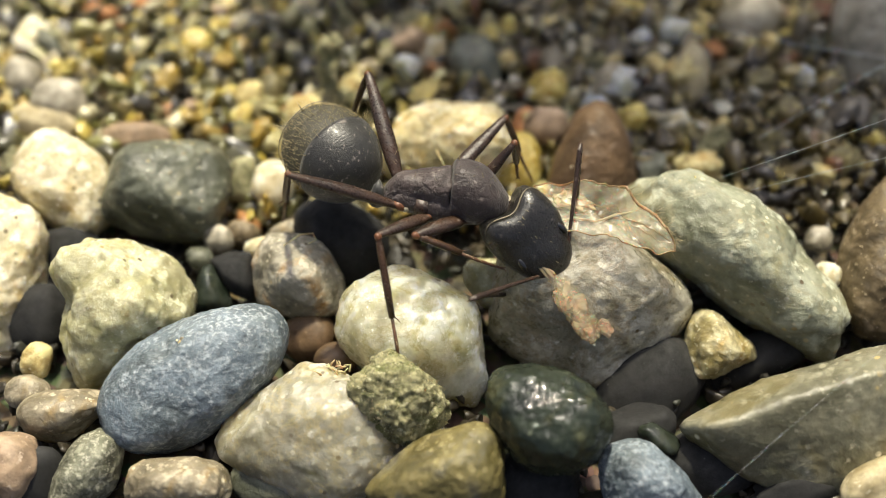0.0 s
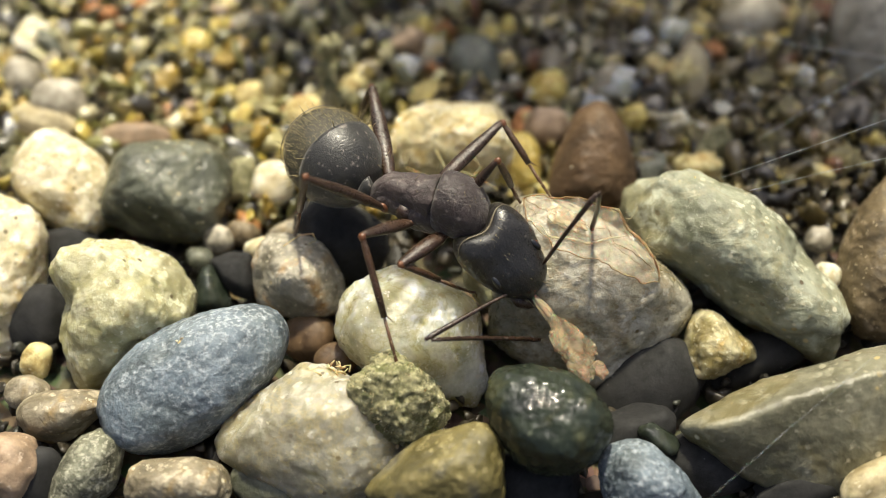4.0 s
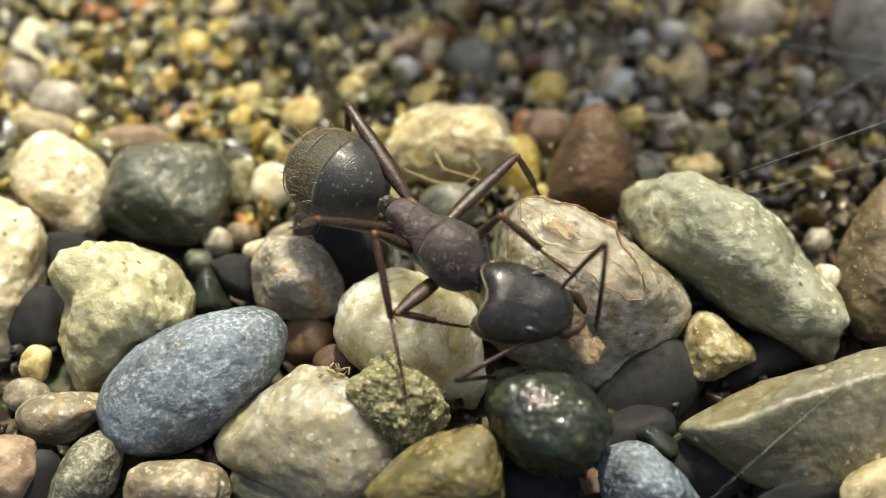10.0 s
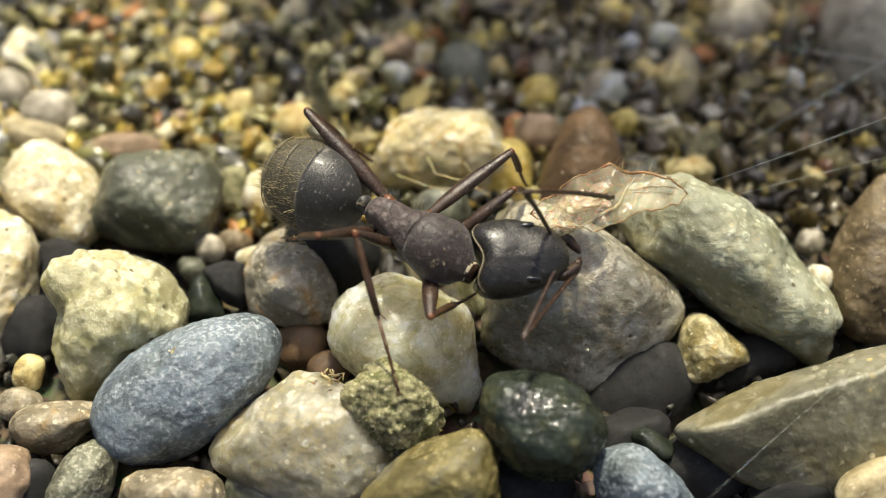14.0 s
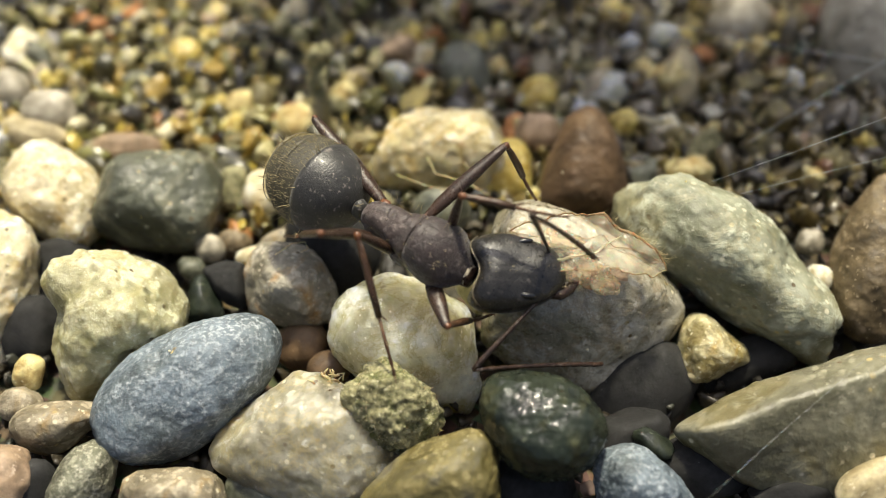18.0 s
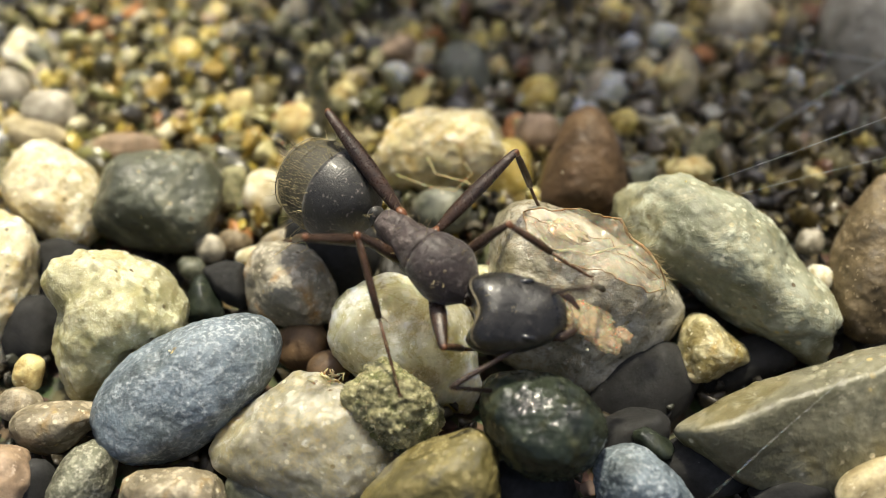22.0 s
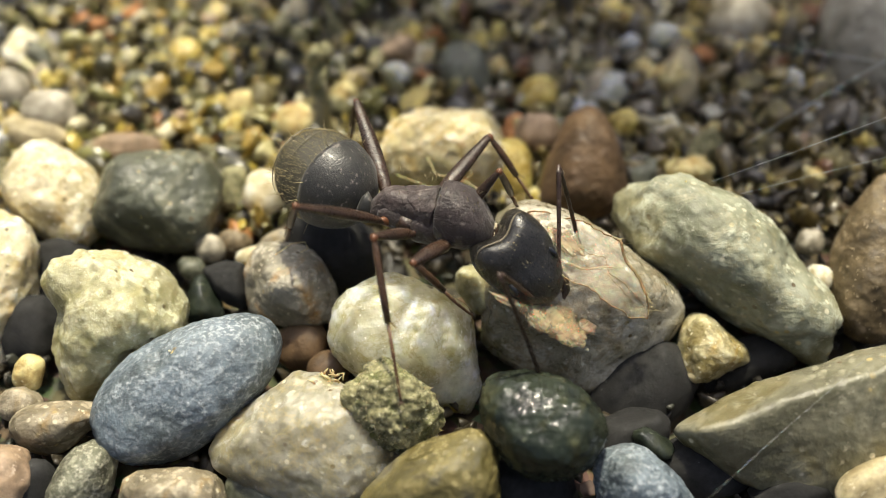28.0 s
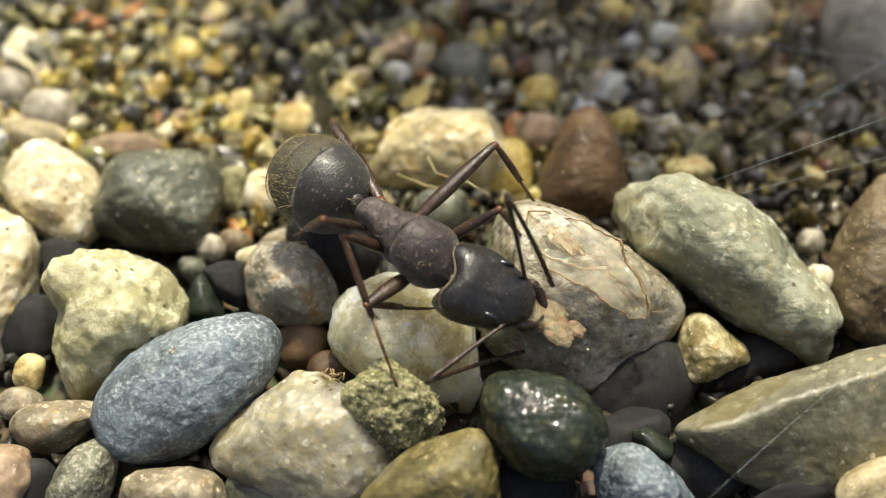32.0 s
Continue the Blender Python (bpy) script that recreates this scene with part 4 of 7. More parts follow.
    for _ in range(110):
        u = rng.choice((-0.95, -0.85, -0.6, -0.58, -0.24, -0.22, 0.2)) + rng.uniform(-.04, .04)
        a = rng.uniform(0, 6.28)
        r = prof(u)
        way = Vector((u * 0.8 - .5, math.cos(a) * r, math.sin(a) * r)).normalized()
        long_h.append(((u * 1.76, 1.48 * r * math.cos(a), 1.5 * r * math.sin(a)), way))
    for _ in range(3600):
        u = rng.uniform(-0.97, 0.2) if rng.random() < 0.68 else rng.uniform(0.2, 0.85)
        a = rng.uniform(0, 6.28)
        r = prof(u)
        way = Vector((-1.3, math.cos(a) * r * .12, math.sin(a) * r * .12)).normalized()
        short_h.append(((u * 1.77, 1.5 * r * math.cos(a), 1.52 * r * math.sin(a)), way))
    tagged(part("bristles", mesh_of("bristles", *hairs(long_h, 0.5, 0.011, 6, .15), [HAIR]), g, "long pale golden bristles"), kind="stuff")
    tagged(part("down", mesh_of("down", *hairs(short_h, 0.11, 0.007, 7, .07), [HAIR]), g, "short golden down lying flat"), kind="stuff")

    # head: broad heart shape, hollow behind, narrower in front
    h = p["head"] = part("head", None, ant, "broad black head with small eyes")
    v, f = ball(5)
    x, y, z = v[:, 0], v[:, 1], v[:, 2]
    rr = (np.abs(v) ** 2.8).sum(1) ** (-1 / 2.8)
    v = v * rr[:, None]
    x, y, z = v[:, 0].copy(), v[:, 1].copy(), v[:, 2].copy()
    wide = 1.0 - 0.21 * x - 0.10 * x * x
    back = np.maximum(-x, 0) ** 2 * 0.33 * np.exp(-(y / 0.5) ** 2)
    v = np.stack([(x + back) * 1.42, y * wide * 1.2, z * (0.86 - 0.16 * x) * (1 - 0.12 * y * y)], 1)
    part("skull", mesh_of("skull", *uneven((v * MM, f), .05, 1.5, 7), [HEAD]), h)
    edge = []
    for yy in np.linspace(-.86, .86, 31):
        zz = .56 - .3 * abs(yy) ** 3
        xx = -(1 - abs(yy) ** 2.8 - zz ** 2.8) ** (1 / 2.8) if abs(yy) ** 2.8 + zz ** 2.8 < 1 else 0
        bk = xx * xx * 0.33 * math.exp(-(yy / 0.5) ** 2)
        edge.append(((xx + bk) * 1.42 - .02, yy * (1.0 - 0.21 * xx - 0.10 * xx * xx) * 1.2, zz * (0.86 - 0.16 * xx) * (1 - 0.12 * yy * yy) + .02))
    part("nape_rim", mesh_of("nape_rim", *bent_tube(edge, [.008 + .018 * math.sin(math.pi * i / 30) for i in range(31)], 7), [NAPE]), h, "pale rim along the hollow nape")
    for s in (1, -1):
        e, ef = ball(3)
        ev = e * (0.26, 0.12, 0.17) @ np.array(Euler((0, 0, s * 0.15)).to_matrix()).T + (0.30, s * 0.86, 0.52)
        part("eye", mesh_of("eye", ev * MM, ef, [EYE_SHELL]), h, "small grey faceted eye")
        jaw = bent_tube([(1.05, s * .62, .0), (1.3, s * .66, -.05), (1.55, s * .5, -.12), (1.75, s * .22, -.18), (1.82, s * .05, -.2)], (.2, .2, .17, .12, .04), 10)
        part("mandible", mesh_of("mandible", *jaw, [LEG]), h, "dark reddish jaw")
    part("face_plate", mesh_of("face_plate", *lathe([(1.0, .62, .42, 0, .12, 1), (1.25, .55, .32, 0, .06, 1), (1.42, .42, .18, 0, 0, 1)], 16), [HEAD]), h)
    rng = random.Random(12)
    hs = []
    for _ in range(40):
        xx, yy = rng.uniform(-1.0, 1.3), rng.uniform(-.8, .8)
        hs.append(((xx, yy, .72 * (1 - .2 * xx) * max(0.2, 1 - (yy) ** 2) ** .5), (0.3, 0, 1)))
    for _ in range(26):
        hs.append(((rng.uniform(1.1, 1.4), rng.uniform(-.7, .7), rng.uniform(-.2, .3)), (1, 0, .2)))
    tagged(part("face_hair", mesh_of("face_hair", *hairs(hs, 0.26, 0.010, 9), [HAIR]), h, "sparse golden hairs"), kind="stuff")

    for c in h.children:
        c.data.transform(Matrix.Diagonal((1.12, 0.97, 1.0, 1)))

    # feelers and legs: each piece lies along +x from its joint
    for s in "LR":
        sc = bent_tube([(0, 0, 0), (.2, 0, .03), (1.7, 0, .05), (3.1, 0, .02), (3.4, 0, 0)], (.06, .055, .07, .095, .06), 8)
        p["scape_" + s] = part("scape", mesh_of("scape", *sc, [LEG]), ant, "long dark first joint of a feeler")
        pts, rad = [], []
        for i in range(12):
            pts += [(.36 * i - (.02 if i else 0), 0, -.012 * i * i * .2), (.36 * i + .3, 0, -.012 * i * i * .2)]
            rad += [.055 + .002 * i, .082 - .001 * i]
        p["funiculus_" + s] = part("funiculus", mesh_of("funiculus", *bent_tube(pts, rad, 8), [LEG]), ant, "jointed whip of a feeler")
    for leg, (l1, l2) in LEG_SIZE.items():
        big = {"HL": 1.1, "ML": 1.0, "HR": 0.9, "FR": 1.05, "MR": 0.92}.get(leg, 0.85)
        fm = bent_tube([(0, 0, 0), (.15, 0, 0), (.3, 0, 0), (l1 * .25, 0, .03), (l1 * .45, 0, .04), (l1 * .65, 0, .03), (l1 * .85, 0, .01), (l1 - .08, 0, 0), (l1 + .04, 0, 0)], [r * big for r in (.08, .09, .13, .2, .22, .2, .15, .12, .08)], 10)
        fem = p["femur_" + leg] = part("femur", mesh_of("femur", *([Vector((q[0], q[1] * 1.15, q[2] * 0.85)) for q in fm[0]], fm[1]), [LEG]), ant)
        part("trochanter", mesh_of("trochanter", *uneven(bent_tube([(-.12, 0, -.02), (0, 0, 0), (.16, 0, .02), (.34, 0, .02)], [r * big for r in (.09, .15, .16, .1)], 10), .02, 4, 3), [JOINT]), fem, "amber-red joint at the base of the leg")
        part("joint_skin", mesh_of("joint_skin", *uneven(bent_tube([(-.2, 0, .02), (-.1, 0, .03), (0, 0, .02)], (.1, .17, .12), 9), .04, 5, 5), [CUFF]), fem, "cream skin of the hip joint")
        lt = l2 * .52
        tb = bent_tube([(0, 0, 0), (.12, 0, .01), (.4, 0, .02), (lt * .7, 0, 0), (lt, 0, -.04)], (.08, .08, .11, .12, .1), 9)
        tib = p["tibia_" + leg] = part("tibia", mesh_of("tibia", *tb, [SHIN]), ant)
        part("knee", mesh_of("knee", *uneven(bent_tube([(-.07, 0, 0), (0, 0, .01), (.1, 0, .01), (.2, 0, .01)], (.07, .115, .11, .07), 9), .015, 5, 2), [JOINT]), tib, "amber-brown knee")
        part("spur", mesh_of("spur", *bent_tube([(lt - .05, .05, -.04), (lt + .1, .16, -.06), (lt + .24, .24, -.06)], (.03, .02, .005), 4), [FOOT]), tib)
        pts, rad = [], []
        for i in range(5):
            a, b = (0, .44, .62, .77, .88, 1.0)[i:i + 2]
            pts += [(lt + (l2 - lt) * a + .02, 0, -.05 + .1 * a * (a - 1)), (lt + (l2 - lt) * b - .02, 0, -.05 + .1 * b * (b - 1))]
            rad += [.05 - .004 * i, .062 - .004 * i]
        claws = [bent_tube([(l2 - .03, 0, -.03), (l2 + .08, s * .06, -.03), (l2 + .13, s * .1, -.12)], (.025, .02, .006), 4) for s in (1, -1)]
        part("tarsus", mesh_of("tarsus", *join(bent_tube(pts, rad, 7), *claws), [FOOT]), tib, "reddish jointed foot")
        rng = random.Random(len(leg) + ord(leg[0]))
        hb = [((rng.uniform(.4, l2 * .9), 0, 0), (0.8, rng.uniform(-1, 1), rng.uniform(-1, 1))) for _ in range(26)]
        tagged(part("leg_hair", mesh_of("leg_hair", *hairs(hb, 0.2, 0.007, 3), [HAIR]), tib), kind="stuff")
    return ant, p


LEG_SIZE = {"HL": (4.0, 3.9), "ML": (3.6, 3.1), "FL": (2.4, 3.1), "HR": (3.8, 6.1), "MR": (2.4, 4.9), "FR": (2.2, 3.1)}
# seconds; trunk, abdomen and head (place in mm, turn); joints of feelers and legs in mm
POSES = [
    (0, (0.12, 0.94, 5.55, -20, 5, -2), (-3.64, 2.92, 5.20, -8, -4, -49), (2.64, -0.12, 4.63, 26, 40, -32), {"L": (3.84, -0.50, 4.33, 4.21, 1.84, 6.77, 4.12, 0.07, 2.96), "R": (3.08, -1.14, 3.97, 0.74, -3.18, 5.37, 2.27, -0.46, 2.55), "HL": (-1.35, 1.34, 5.18, -2.44, 4.72, 7.02, -3.62, 4.98, 3.31), "ML": (-0.26, 1.40, 4.99, 1.99, 4.13, 5.64, 3.07, 4.13, 2.74), "FL": (0.82, 1.33, 4.81, 2.17, 1.89, 6.71, 2.48, 3.14, 3.89), "HR": (-1.27, 0.41, 5.40, -4.62, 0.12, 7.17, -5.56, 3.04, 1.90), "MR": (-0.29, 0.28, 5.19, -1.97, -1.23, 5.98, -1.17, -4.35, 2.29), "FR": (0.81, 0.24, 5.09, -0.90, -1.00, 5.71, 1.85, -1.09, 4.28)}),
    (0.5, (-0.09, 0.96, 5.55, -18, 5, -2), (-3.66, 2.92, 5.20, -7, -4, -51), (2.33, -0.21, 4.64, 26, 39, -31), {"L": (3.54, -0.55, 4.35, 3.86, 1.80, 6.79, 4.59, 1.92, 2.65), "R": (2.80, -1.22, 3.99, 0.23, -3.12, 5.15, 1.87, -0.61, 2.21), "HL": (-1.56, 1.38, 5.19, -2.52, 4.97, 6.67, -3.62, 5.54, 2.97), "ML": (-0.47, 1.44, 5.01, 1.99, 3.87, 6.00, 3.24, 3.39, 3.21), "FL": (0.61, 1.37, 4.82, 2.15, 1.71, 6.63, 2.73, 2.71, 3.76), "HR": (-1.48, 0.44, 5.38, -4.34, -0.41, 7.74, -5.32, 2.31, 2.36), "MR": (-0.50, 0.31, 5.17, -2.16, -1.21, 5.98, -1.17, -4.38, 2.37), "FR": (0.60, 0.27, 5.07, -1.15, -0.99, 5.51, 1.46, -0.75, 3.85)}),
    (1, (-0.30, 0.98, 5.55, -15, 5, -3), (-3.69, 2.92, 5.20, -7, -4, -54), (2.02, -0.30, 4.65, 26, 38, -29), {"L": (3.24, -0.61, 4.38, 4.14, 1.64, 6.77, 4.45, 0.85, 2.65), "R": (2.53, -1.30, 4.01, -0.27, -3.02, 4.88, 1.48, -0.75, 1.82), "HL": (-1.76, 1.45, 5.21, -2.58, 5.24, 6.19, -3.64, 6.15, 2.55), "ML": (-0.67, 1.50, 5.04, 1.88, 3.92, 5.81, 3.50, 2.47, 3.60), "FL": (0.41, 1.41, 4.84, 2.13, 1.58, 6.52, 3.01, 2.27, 3.62), "HR": (-1.70, 0.50, 5.35, -4.07, -0.72, 8.06, -5.13, 1.78, 2.60), "MR": (-0.72, 0.36, 5.13, -2.35, -1.19, 5.97, -1.18, -4.35, 2.40), "FR": (0.37, 0.31, 5.04, -1.41, -0.95, 5.31, 1.07, -0.50, 3.51)}),
    (1.5, (-0.32, 0.89, 5.55, -12, 5, -8), (-3.66, 2.92, 5.20, -7, -4, -53), (1.93, -0.57, 4.57, 27, 38, -29), {"L": (3.15, -0.89, 4.31, 4.58, 1.35, 6.43, 4.05, -0.84, 2.88), "R": (2.43, -1.57, 3.94, -0.92, -2.10, 3.66, 1.61, -1.45, 0.36), "HL": (-1.73, 1.51, 5.23, -2.48, 5.36, 6.00, -3.61, 6.38, 2.41), "ML": (-0.64, 1.46, 5.06, 1.84, 4.02, 5.60, 3.50, 2.12, 3.81), "FL": (0.44, 1.29, 4.87, 2.00, 1.17, 6.68, 3.00, 1.62, 3.78), "HR": (-1.76, 0.55, 5.32, -3.96, -0.78, 8.12, -5.02, 1.71, 2.65), "MR": (-0.79, 0.34, 5.10, -2.42, -1.19, 5.98, -1.18, -4.33, 2.42), "FR": (0.29, 0.18, 5.00, -1.40, -1.20, 5.21, 1.17, -1.04, 3.48)}),
    (2, (-0.34, 0.80, 5.55, -10, 5, -13), (-3.64, 2.92, 5.20, -7, -5, -52), (1.85, -0.86, 4.50, 26, 38, -30), {"L": (3.07, -1.18, 4.24, 4.91, 0.73, 6.37, 5.67, -1.30, 2.77), "R": (2.35, -1.86, 3.87, 0.02, -4.33, 4.14, 2.47, -2.64, 1.17), "HL": (-1.69, 1.55, 5.25, -2.39, 5.45, 5.81, -3.58, 6.58, 2.28), "ML": (-0.60, 1.42, 5.08, 1.83, 4.03, 5.55, 3.47, 1.99, 3.90), "FL": (0.45, 1.15, 4.89, 1.88, 0.79, 6.79, 3.00, 1.02, 3.91), "HR": (-1.80, 0.60, 5.30, -3.85, -0.82, 8.17, -4.90, 1.62, 2.68), "MR": (-0.86, 0.31, 5.08, -2.49, -1.20, 5.98, -1.20, -4.27, 2.38), "FR": (0.21, 0.06, 4.98, -1.40, -1.43, 5.06, 1.26, -1.60, 3.48)}),
    (2.5, (-0.29, 0.80, 5.55, -10, 5, -13), (-3.59, 2.87, 5.20, -7, -5, -51), (2.04, -0.79, 4.55, 26, 37, -29), {"L": (3.27, -1.09, 4.30, 3.59, 1.30, 6.70, 4.39, 0.39, 2.68), "R": (2.57, -1.80, 3.94, 0.86, -4.15, 5.70, 4.11, -3.51, 3.12), "HL": (-1.64, 1.55, 5.25, -2.36, 5.45, 5.79, -3.53, 6.56, 2.24), "ML": (-0.55, 1.42, 5.08, 1.85, 4.07, 5.46, 3.50, 2.03, 3.81), "FL": (0.50, 1.15, 4.89, 1.81, 0.81, 6.87, 2.88, 1.34, 4.01), "HR": (-1.75, 0.60, 5.30, -3.86, -0.81, 8.13, -4.95, 1.68, 2.67), "MR": (-0.81, 0.31, 5.08, -2.44, -1.20, 5.98, -1.20, -4.31, 2.40), "FR": (0.26, 0.06, 4.98, -1.42, -1.36, 5.11, 1.33, -1.56, 3.68)}),
    (3, (-0.24, 0.80, 5.55, -10, 5, -13), (-3.54, 2.82, 5.20, -7, -5, -50), (2.24, -0.72, 4.61, 25, 36, -27), {"L": (3.48, -0.98, 4.39, 3.98, 1.39, 6.78, 4.61, -1.95, 4.32), "R": (2.81, -1.71, 4.02, 0.42, -3.97, 4.88, 3.73, -2.40, 2.84), "HL": (-1.59, 1.55, 5.25, -2.33, 5.45, 5.76, -3.49, 6.53, 2.19), "ML": (-0.50, 1.42, 5.08, 1.86, 4.12, 5.33, 3.46, 1.73, 4.18), "FL": (0.55, 1.15, 4.89, 1.75, 0.86, 6.95, 2.75, 1.63, 4.12), "HR": (-1.70, 0.60, 5.30, -3.86, -0.80, 8.10, -4.98, 1.73, 2.66), "MR": (-0.76, 0.31, 5.08, -2.41, -1.19, 5.97, -1.18, -4.38, 2.45), "FR": (0.31, 0.06, 4.98, -1.35, -1.35, 5.29, 1.46, -1.67, 4.02)}),
    (3.5, (-0.32, 0.66, 5.55, -10, 5, -16), (-3.56, 2.81, 5.20, -7, -5, -52), (1.80, -0.85, 4.61, 26, 37, -29), {"L": (3.03, -1.15, 4.36, 4.50, -0.80, 7.41, 4.73, -1.02, 3.22), "R": (2.33, -1.85, 4.00, -0.50, -3.72, 4.32, 3.00, -2.28, 2.49), "HL": (-1.63, 1.48, 5.25, -2.37, 5.37, 5.86, -3.50, 6.38, 2.27), "ML": (-0.55, 1.29, 5.08, 1.87, 3.91, 5.55, 3.47, 1.57, 4.30), "FL": (0.49, 0.97, 4.89, 1.67, 0.88, 6.98, 2.68, 1.63, 4.14), "HR": (-1.79, 0.54, 5.30, -3.93, -0.83, 8.13, -4.97, 1.70, 2.68), "MR": (-0.86, 0.19, 5.08, -2.43, -1.31, 6.10, -1.15, -4.58, 2.68), "FR": (0.19, -0.11, 4.98, -1.45, -1.55, 5.24, 1.16, -1.32, 3.59)}),
    (5.5, (-0.30, 0.54, 5.55, -10, 5, -10), (-3.63, 2.75, 5.20, -7, -4, -55), (1.98, -0.30, 4.60, 22, 45, -43), {"L": (3.08, -0.83, 4.18, 4.03, 0.22, 7.27, 4.53, 1.49, 3.30), "R": (2.20, -1.36, 3.90, 0.63, -4.31, 4.51, 3.53, -1.97, 2.58), "HL": (-1.68, 1.22, 5.25, -2.52, 5.01, 6.23, -3.56, 5.77, 2.55), "ML": (-0.59, 1.14, 5.08, 1.93, 3.56, 5.95, 3.52, 2.18, 3.68), "FL": (0.48, 0.94, 4.89, 1.35, 0.99, 7.12, 2.38, 1.66, 4.27), "HR": (-1.75, 0.27, 5.30, -3.93, -0.99, 8.15, -4.94, 1.56, 2.70), "MR": (-0.79, 0.02, 5.08, -2.44, -1.34, 6.17, -1.13, -4.48, 2.63), "FR": (0.29, -0.17, 4.98, -0.97, -1.96, 5.23, 0.83, -1.06, 2.87)}),
    (6, (-0.32, 0.49, 5.55, -10, 5, -9), (-3.65, 2.73, 5.20, -7, -4, -55), (1.93, -0.66, 4.68, 25, 40, -32), {"L": (3.13, -1.01, 4.36, 3.61, 1.35, 6.76, 4.59, 0.44, 2.78), "R": (2.38, -1.68, 4.03, 0.91, -4.37, 5.49, 3.38, -2.02, 3.05), "HL": (-1.72, 1.15, 5.25, -2.55, 4.91, 6.31, -3.57, 5.62, 2.61), "ML": (-0.62, 1.09, 5.08, 1.92, 3.45, 6.04, 3.51, 2.23, 3.68), "FL": (0.45, 0.90, 4.89, 1.28, 1.04, 7.14, 2.30, 1.68, 4.28), "HR": (-1.76, 0.19, 5.30, -3.92, -1.05, 8.17, -4.93, 1.51, 2.73), "MR": (-0.80, -0.04, 5.08, -2.44, -1.38, 6.21, -1.13, -4.49, 2.66), "FR": (0.28, -0.21, 4.98, -0.90, -2.05, 5.19, 0.69, -1.02, 2.74)}),
    (6.5, (-0.30, 0.23, 5.55, 0, 5, -21), (-3.55, 2.53, 5.20, -8, -5, -49), (2.02, -1.23, 4.76, 25, 30, -20), {"L": (3.30, -1.34, 4.66, 4.25, 0.21, 7.54, 4.53, -0.80, 3.47), "R": (2.76, -2.17, 4.27, 0.72, -4.85, 4.68, 3.51, -2.07, 3.23), "HL": (-1.50, 1.23, 5.33, -2.64, 4.95, 6.22, -3.51, 5.70, 2.49), "ML": (-0.44, 0.95, 5.18, 2.03, 3.50, 5.77, 3.59, 2.52, 3.27), "FL": (0.58, 0.56, 4.99, 1.52, 0.40, 7.19, 2.60, 0.74, 4.30), "HR": (-1.75, 0.31, 5.22, -3.87, -1.11, 8.04, -5.01, 1.63, 2.70), "MR": (-0.85, -0.09, 4.98, -2.41, -1.40, 6.26, -1.12, -4.66, 2.84), "FR": (0.17, -0.49, 4.89, -1.04, -2.32, 4.97, 0.75, -1.17, 2.71)}),
    (7, (-0.29, -0.02, 5.55, 9, 5, -31), (-3.46, 2.33, 5.20, -9, -5, -40), (2.08, -1.78, 4.85, 24, 18, -12), {"L": (3.35, -1.70, 5.00, 3.93, -2.27, 8.30, 4.26, -2.78, 4.15), "R": (3.01, -2.62, 4.59, -0.08, -3.79, 3.81, 1.80, -1.40, 0.91), "HL": (-1.27, 1.21, 5.41, -2.69, 4.86, 6.17, -3.44, 5.69, 2.44), "ML": (-0.26, 0.75, 5.28, 2.11, 3.44, 5.54, 3.64, 2.82, 2.92), "FL": (0.68, 0.20, 5.09, 1.73, -0.22, 7.20, 2.88, -0.19, 4.32), "HR": (-1.67, 0.38, 5.15, -3.78, -1.19, 7.90, -5.08, 1.72, 2.70), "MR": (-0.84, -0.15, 4.91, -2.35, -1.41, 6.30, -1.10, -4.74, 2.94), "FR": (0.09, -0.72, 4.82, -1.15, -2.53, 4.70, 0.82, -1.28, 2.65)}),
    (7.5, (-0.41, -0.22, 5.55, 10, 5, -36), (-3.49, 2.23, 5.20, -9, -5, -39), (1.97, -2.14, 4.90, 24, 14, -8), {"L": (3.22, -1.97, 5.14, 3.17, -2.93, 8.40, 3.27, -2.49, 4.23), "R": (2.98, -2.92, 4.73, 0.34, -4.69, 3.53, 3.23, -2.11, 1.90), "HL": (-1.27, 1.09, 5.42, -2.88, 4.64, 6.33, -3.47, 5.62, 2.61), "ML": (-0.31, 0.55, 5.30, 2.13, 3.19, 5.51, 3.67, 2.84, 2.85), "FL": (0.58, -0.08, 5.10, 1.61, -0.53, 7.22, 2.92, -0.61, 4.41), "HR": (-1.75, 0.30, 5.15, -3.78, -1.41, 7.87, -5.08, 1.84, 2.87), "MR": (-0.97, -0.29, 4.91, -2.43, -1.47, 6.40, -1.10, -4.85, 3.11), "FR": (-0.08, -0.94, 4.81, -1.08, -2.89, 4.96, 0.56, -1.43, 2.78)}),
    (8, (-0.53, -0.42, 5.55, 12, 4, -40), (-3.52, 2.13, 5.20, -9, -5, -39), (1.86, -2.49, 4.96, 23, 10, -2), {"L": (3.07, -2.19, 5.28, 3.32, -2.78, 8.62, 4.00, -2.16, 4.53), "R": (2.96, -3.16, 4.87, -0.00, -4.55, 3.95, 2.17, -1.63, 1.85), "HL": (-1.29, 0.95, 5.41, -3.06, 4.37, 6.50, -3.51, 5.53, 2.80), "ML": (-0.37, 0.34, 5.31, 2.14, 2.92, 5.49, 3.70, 2.82, 2.82), "FL": (0.48, -0.34, 5.14, 1.47, -0.85, 7.26, 2.95, -1.04, 4.55), "HR": (-1.81, 0.20, 5.11, -3.73, -1.62, 7.84, -5.07, 1.95, 3.07), "MR": (-1.07, -0.44, 4.89, -2.50, -1.53, 6.48, -1.09, -4.91, 3.23), "FR": (-0.23, -1.15, 4.81, -1.00, -3.18, 5.15, 0.35, -1.56, 2.88)}),
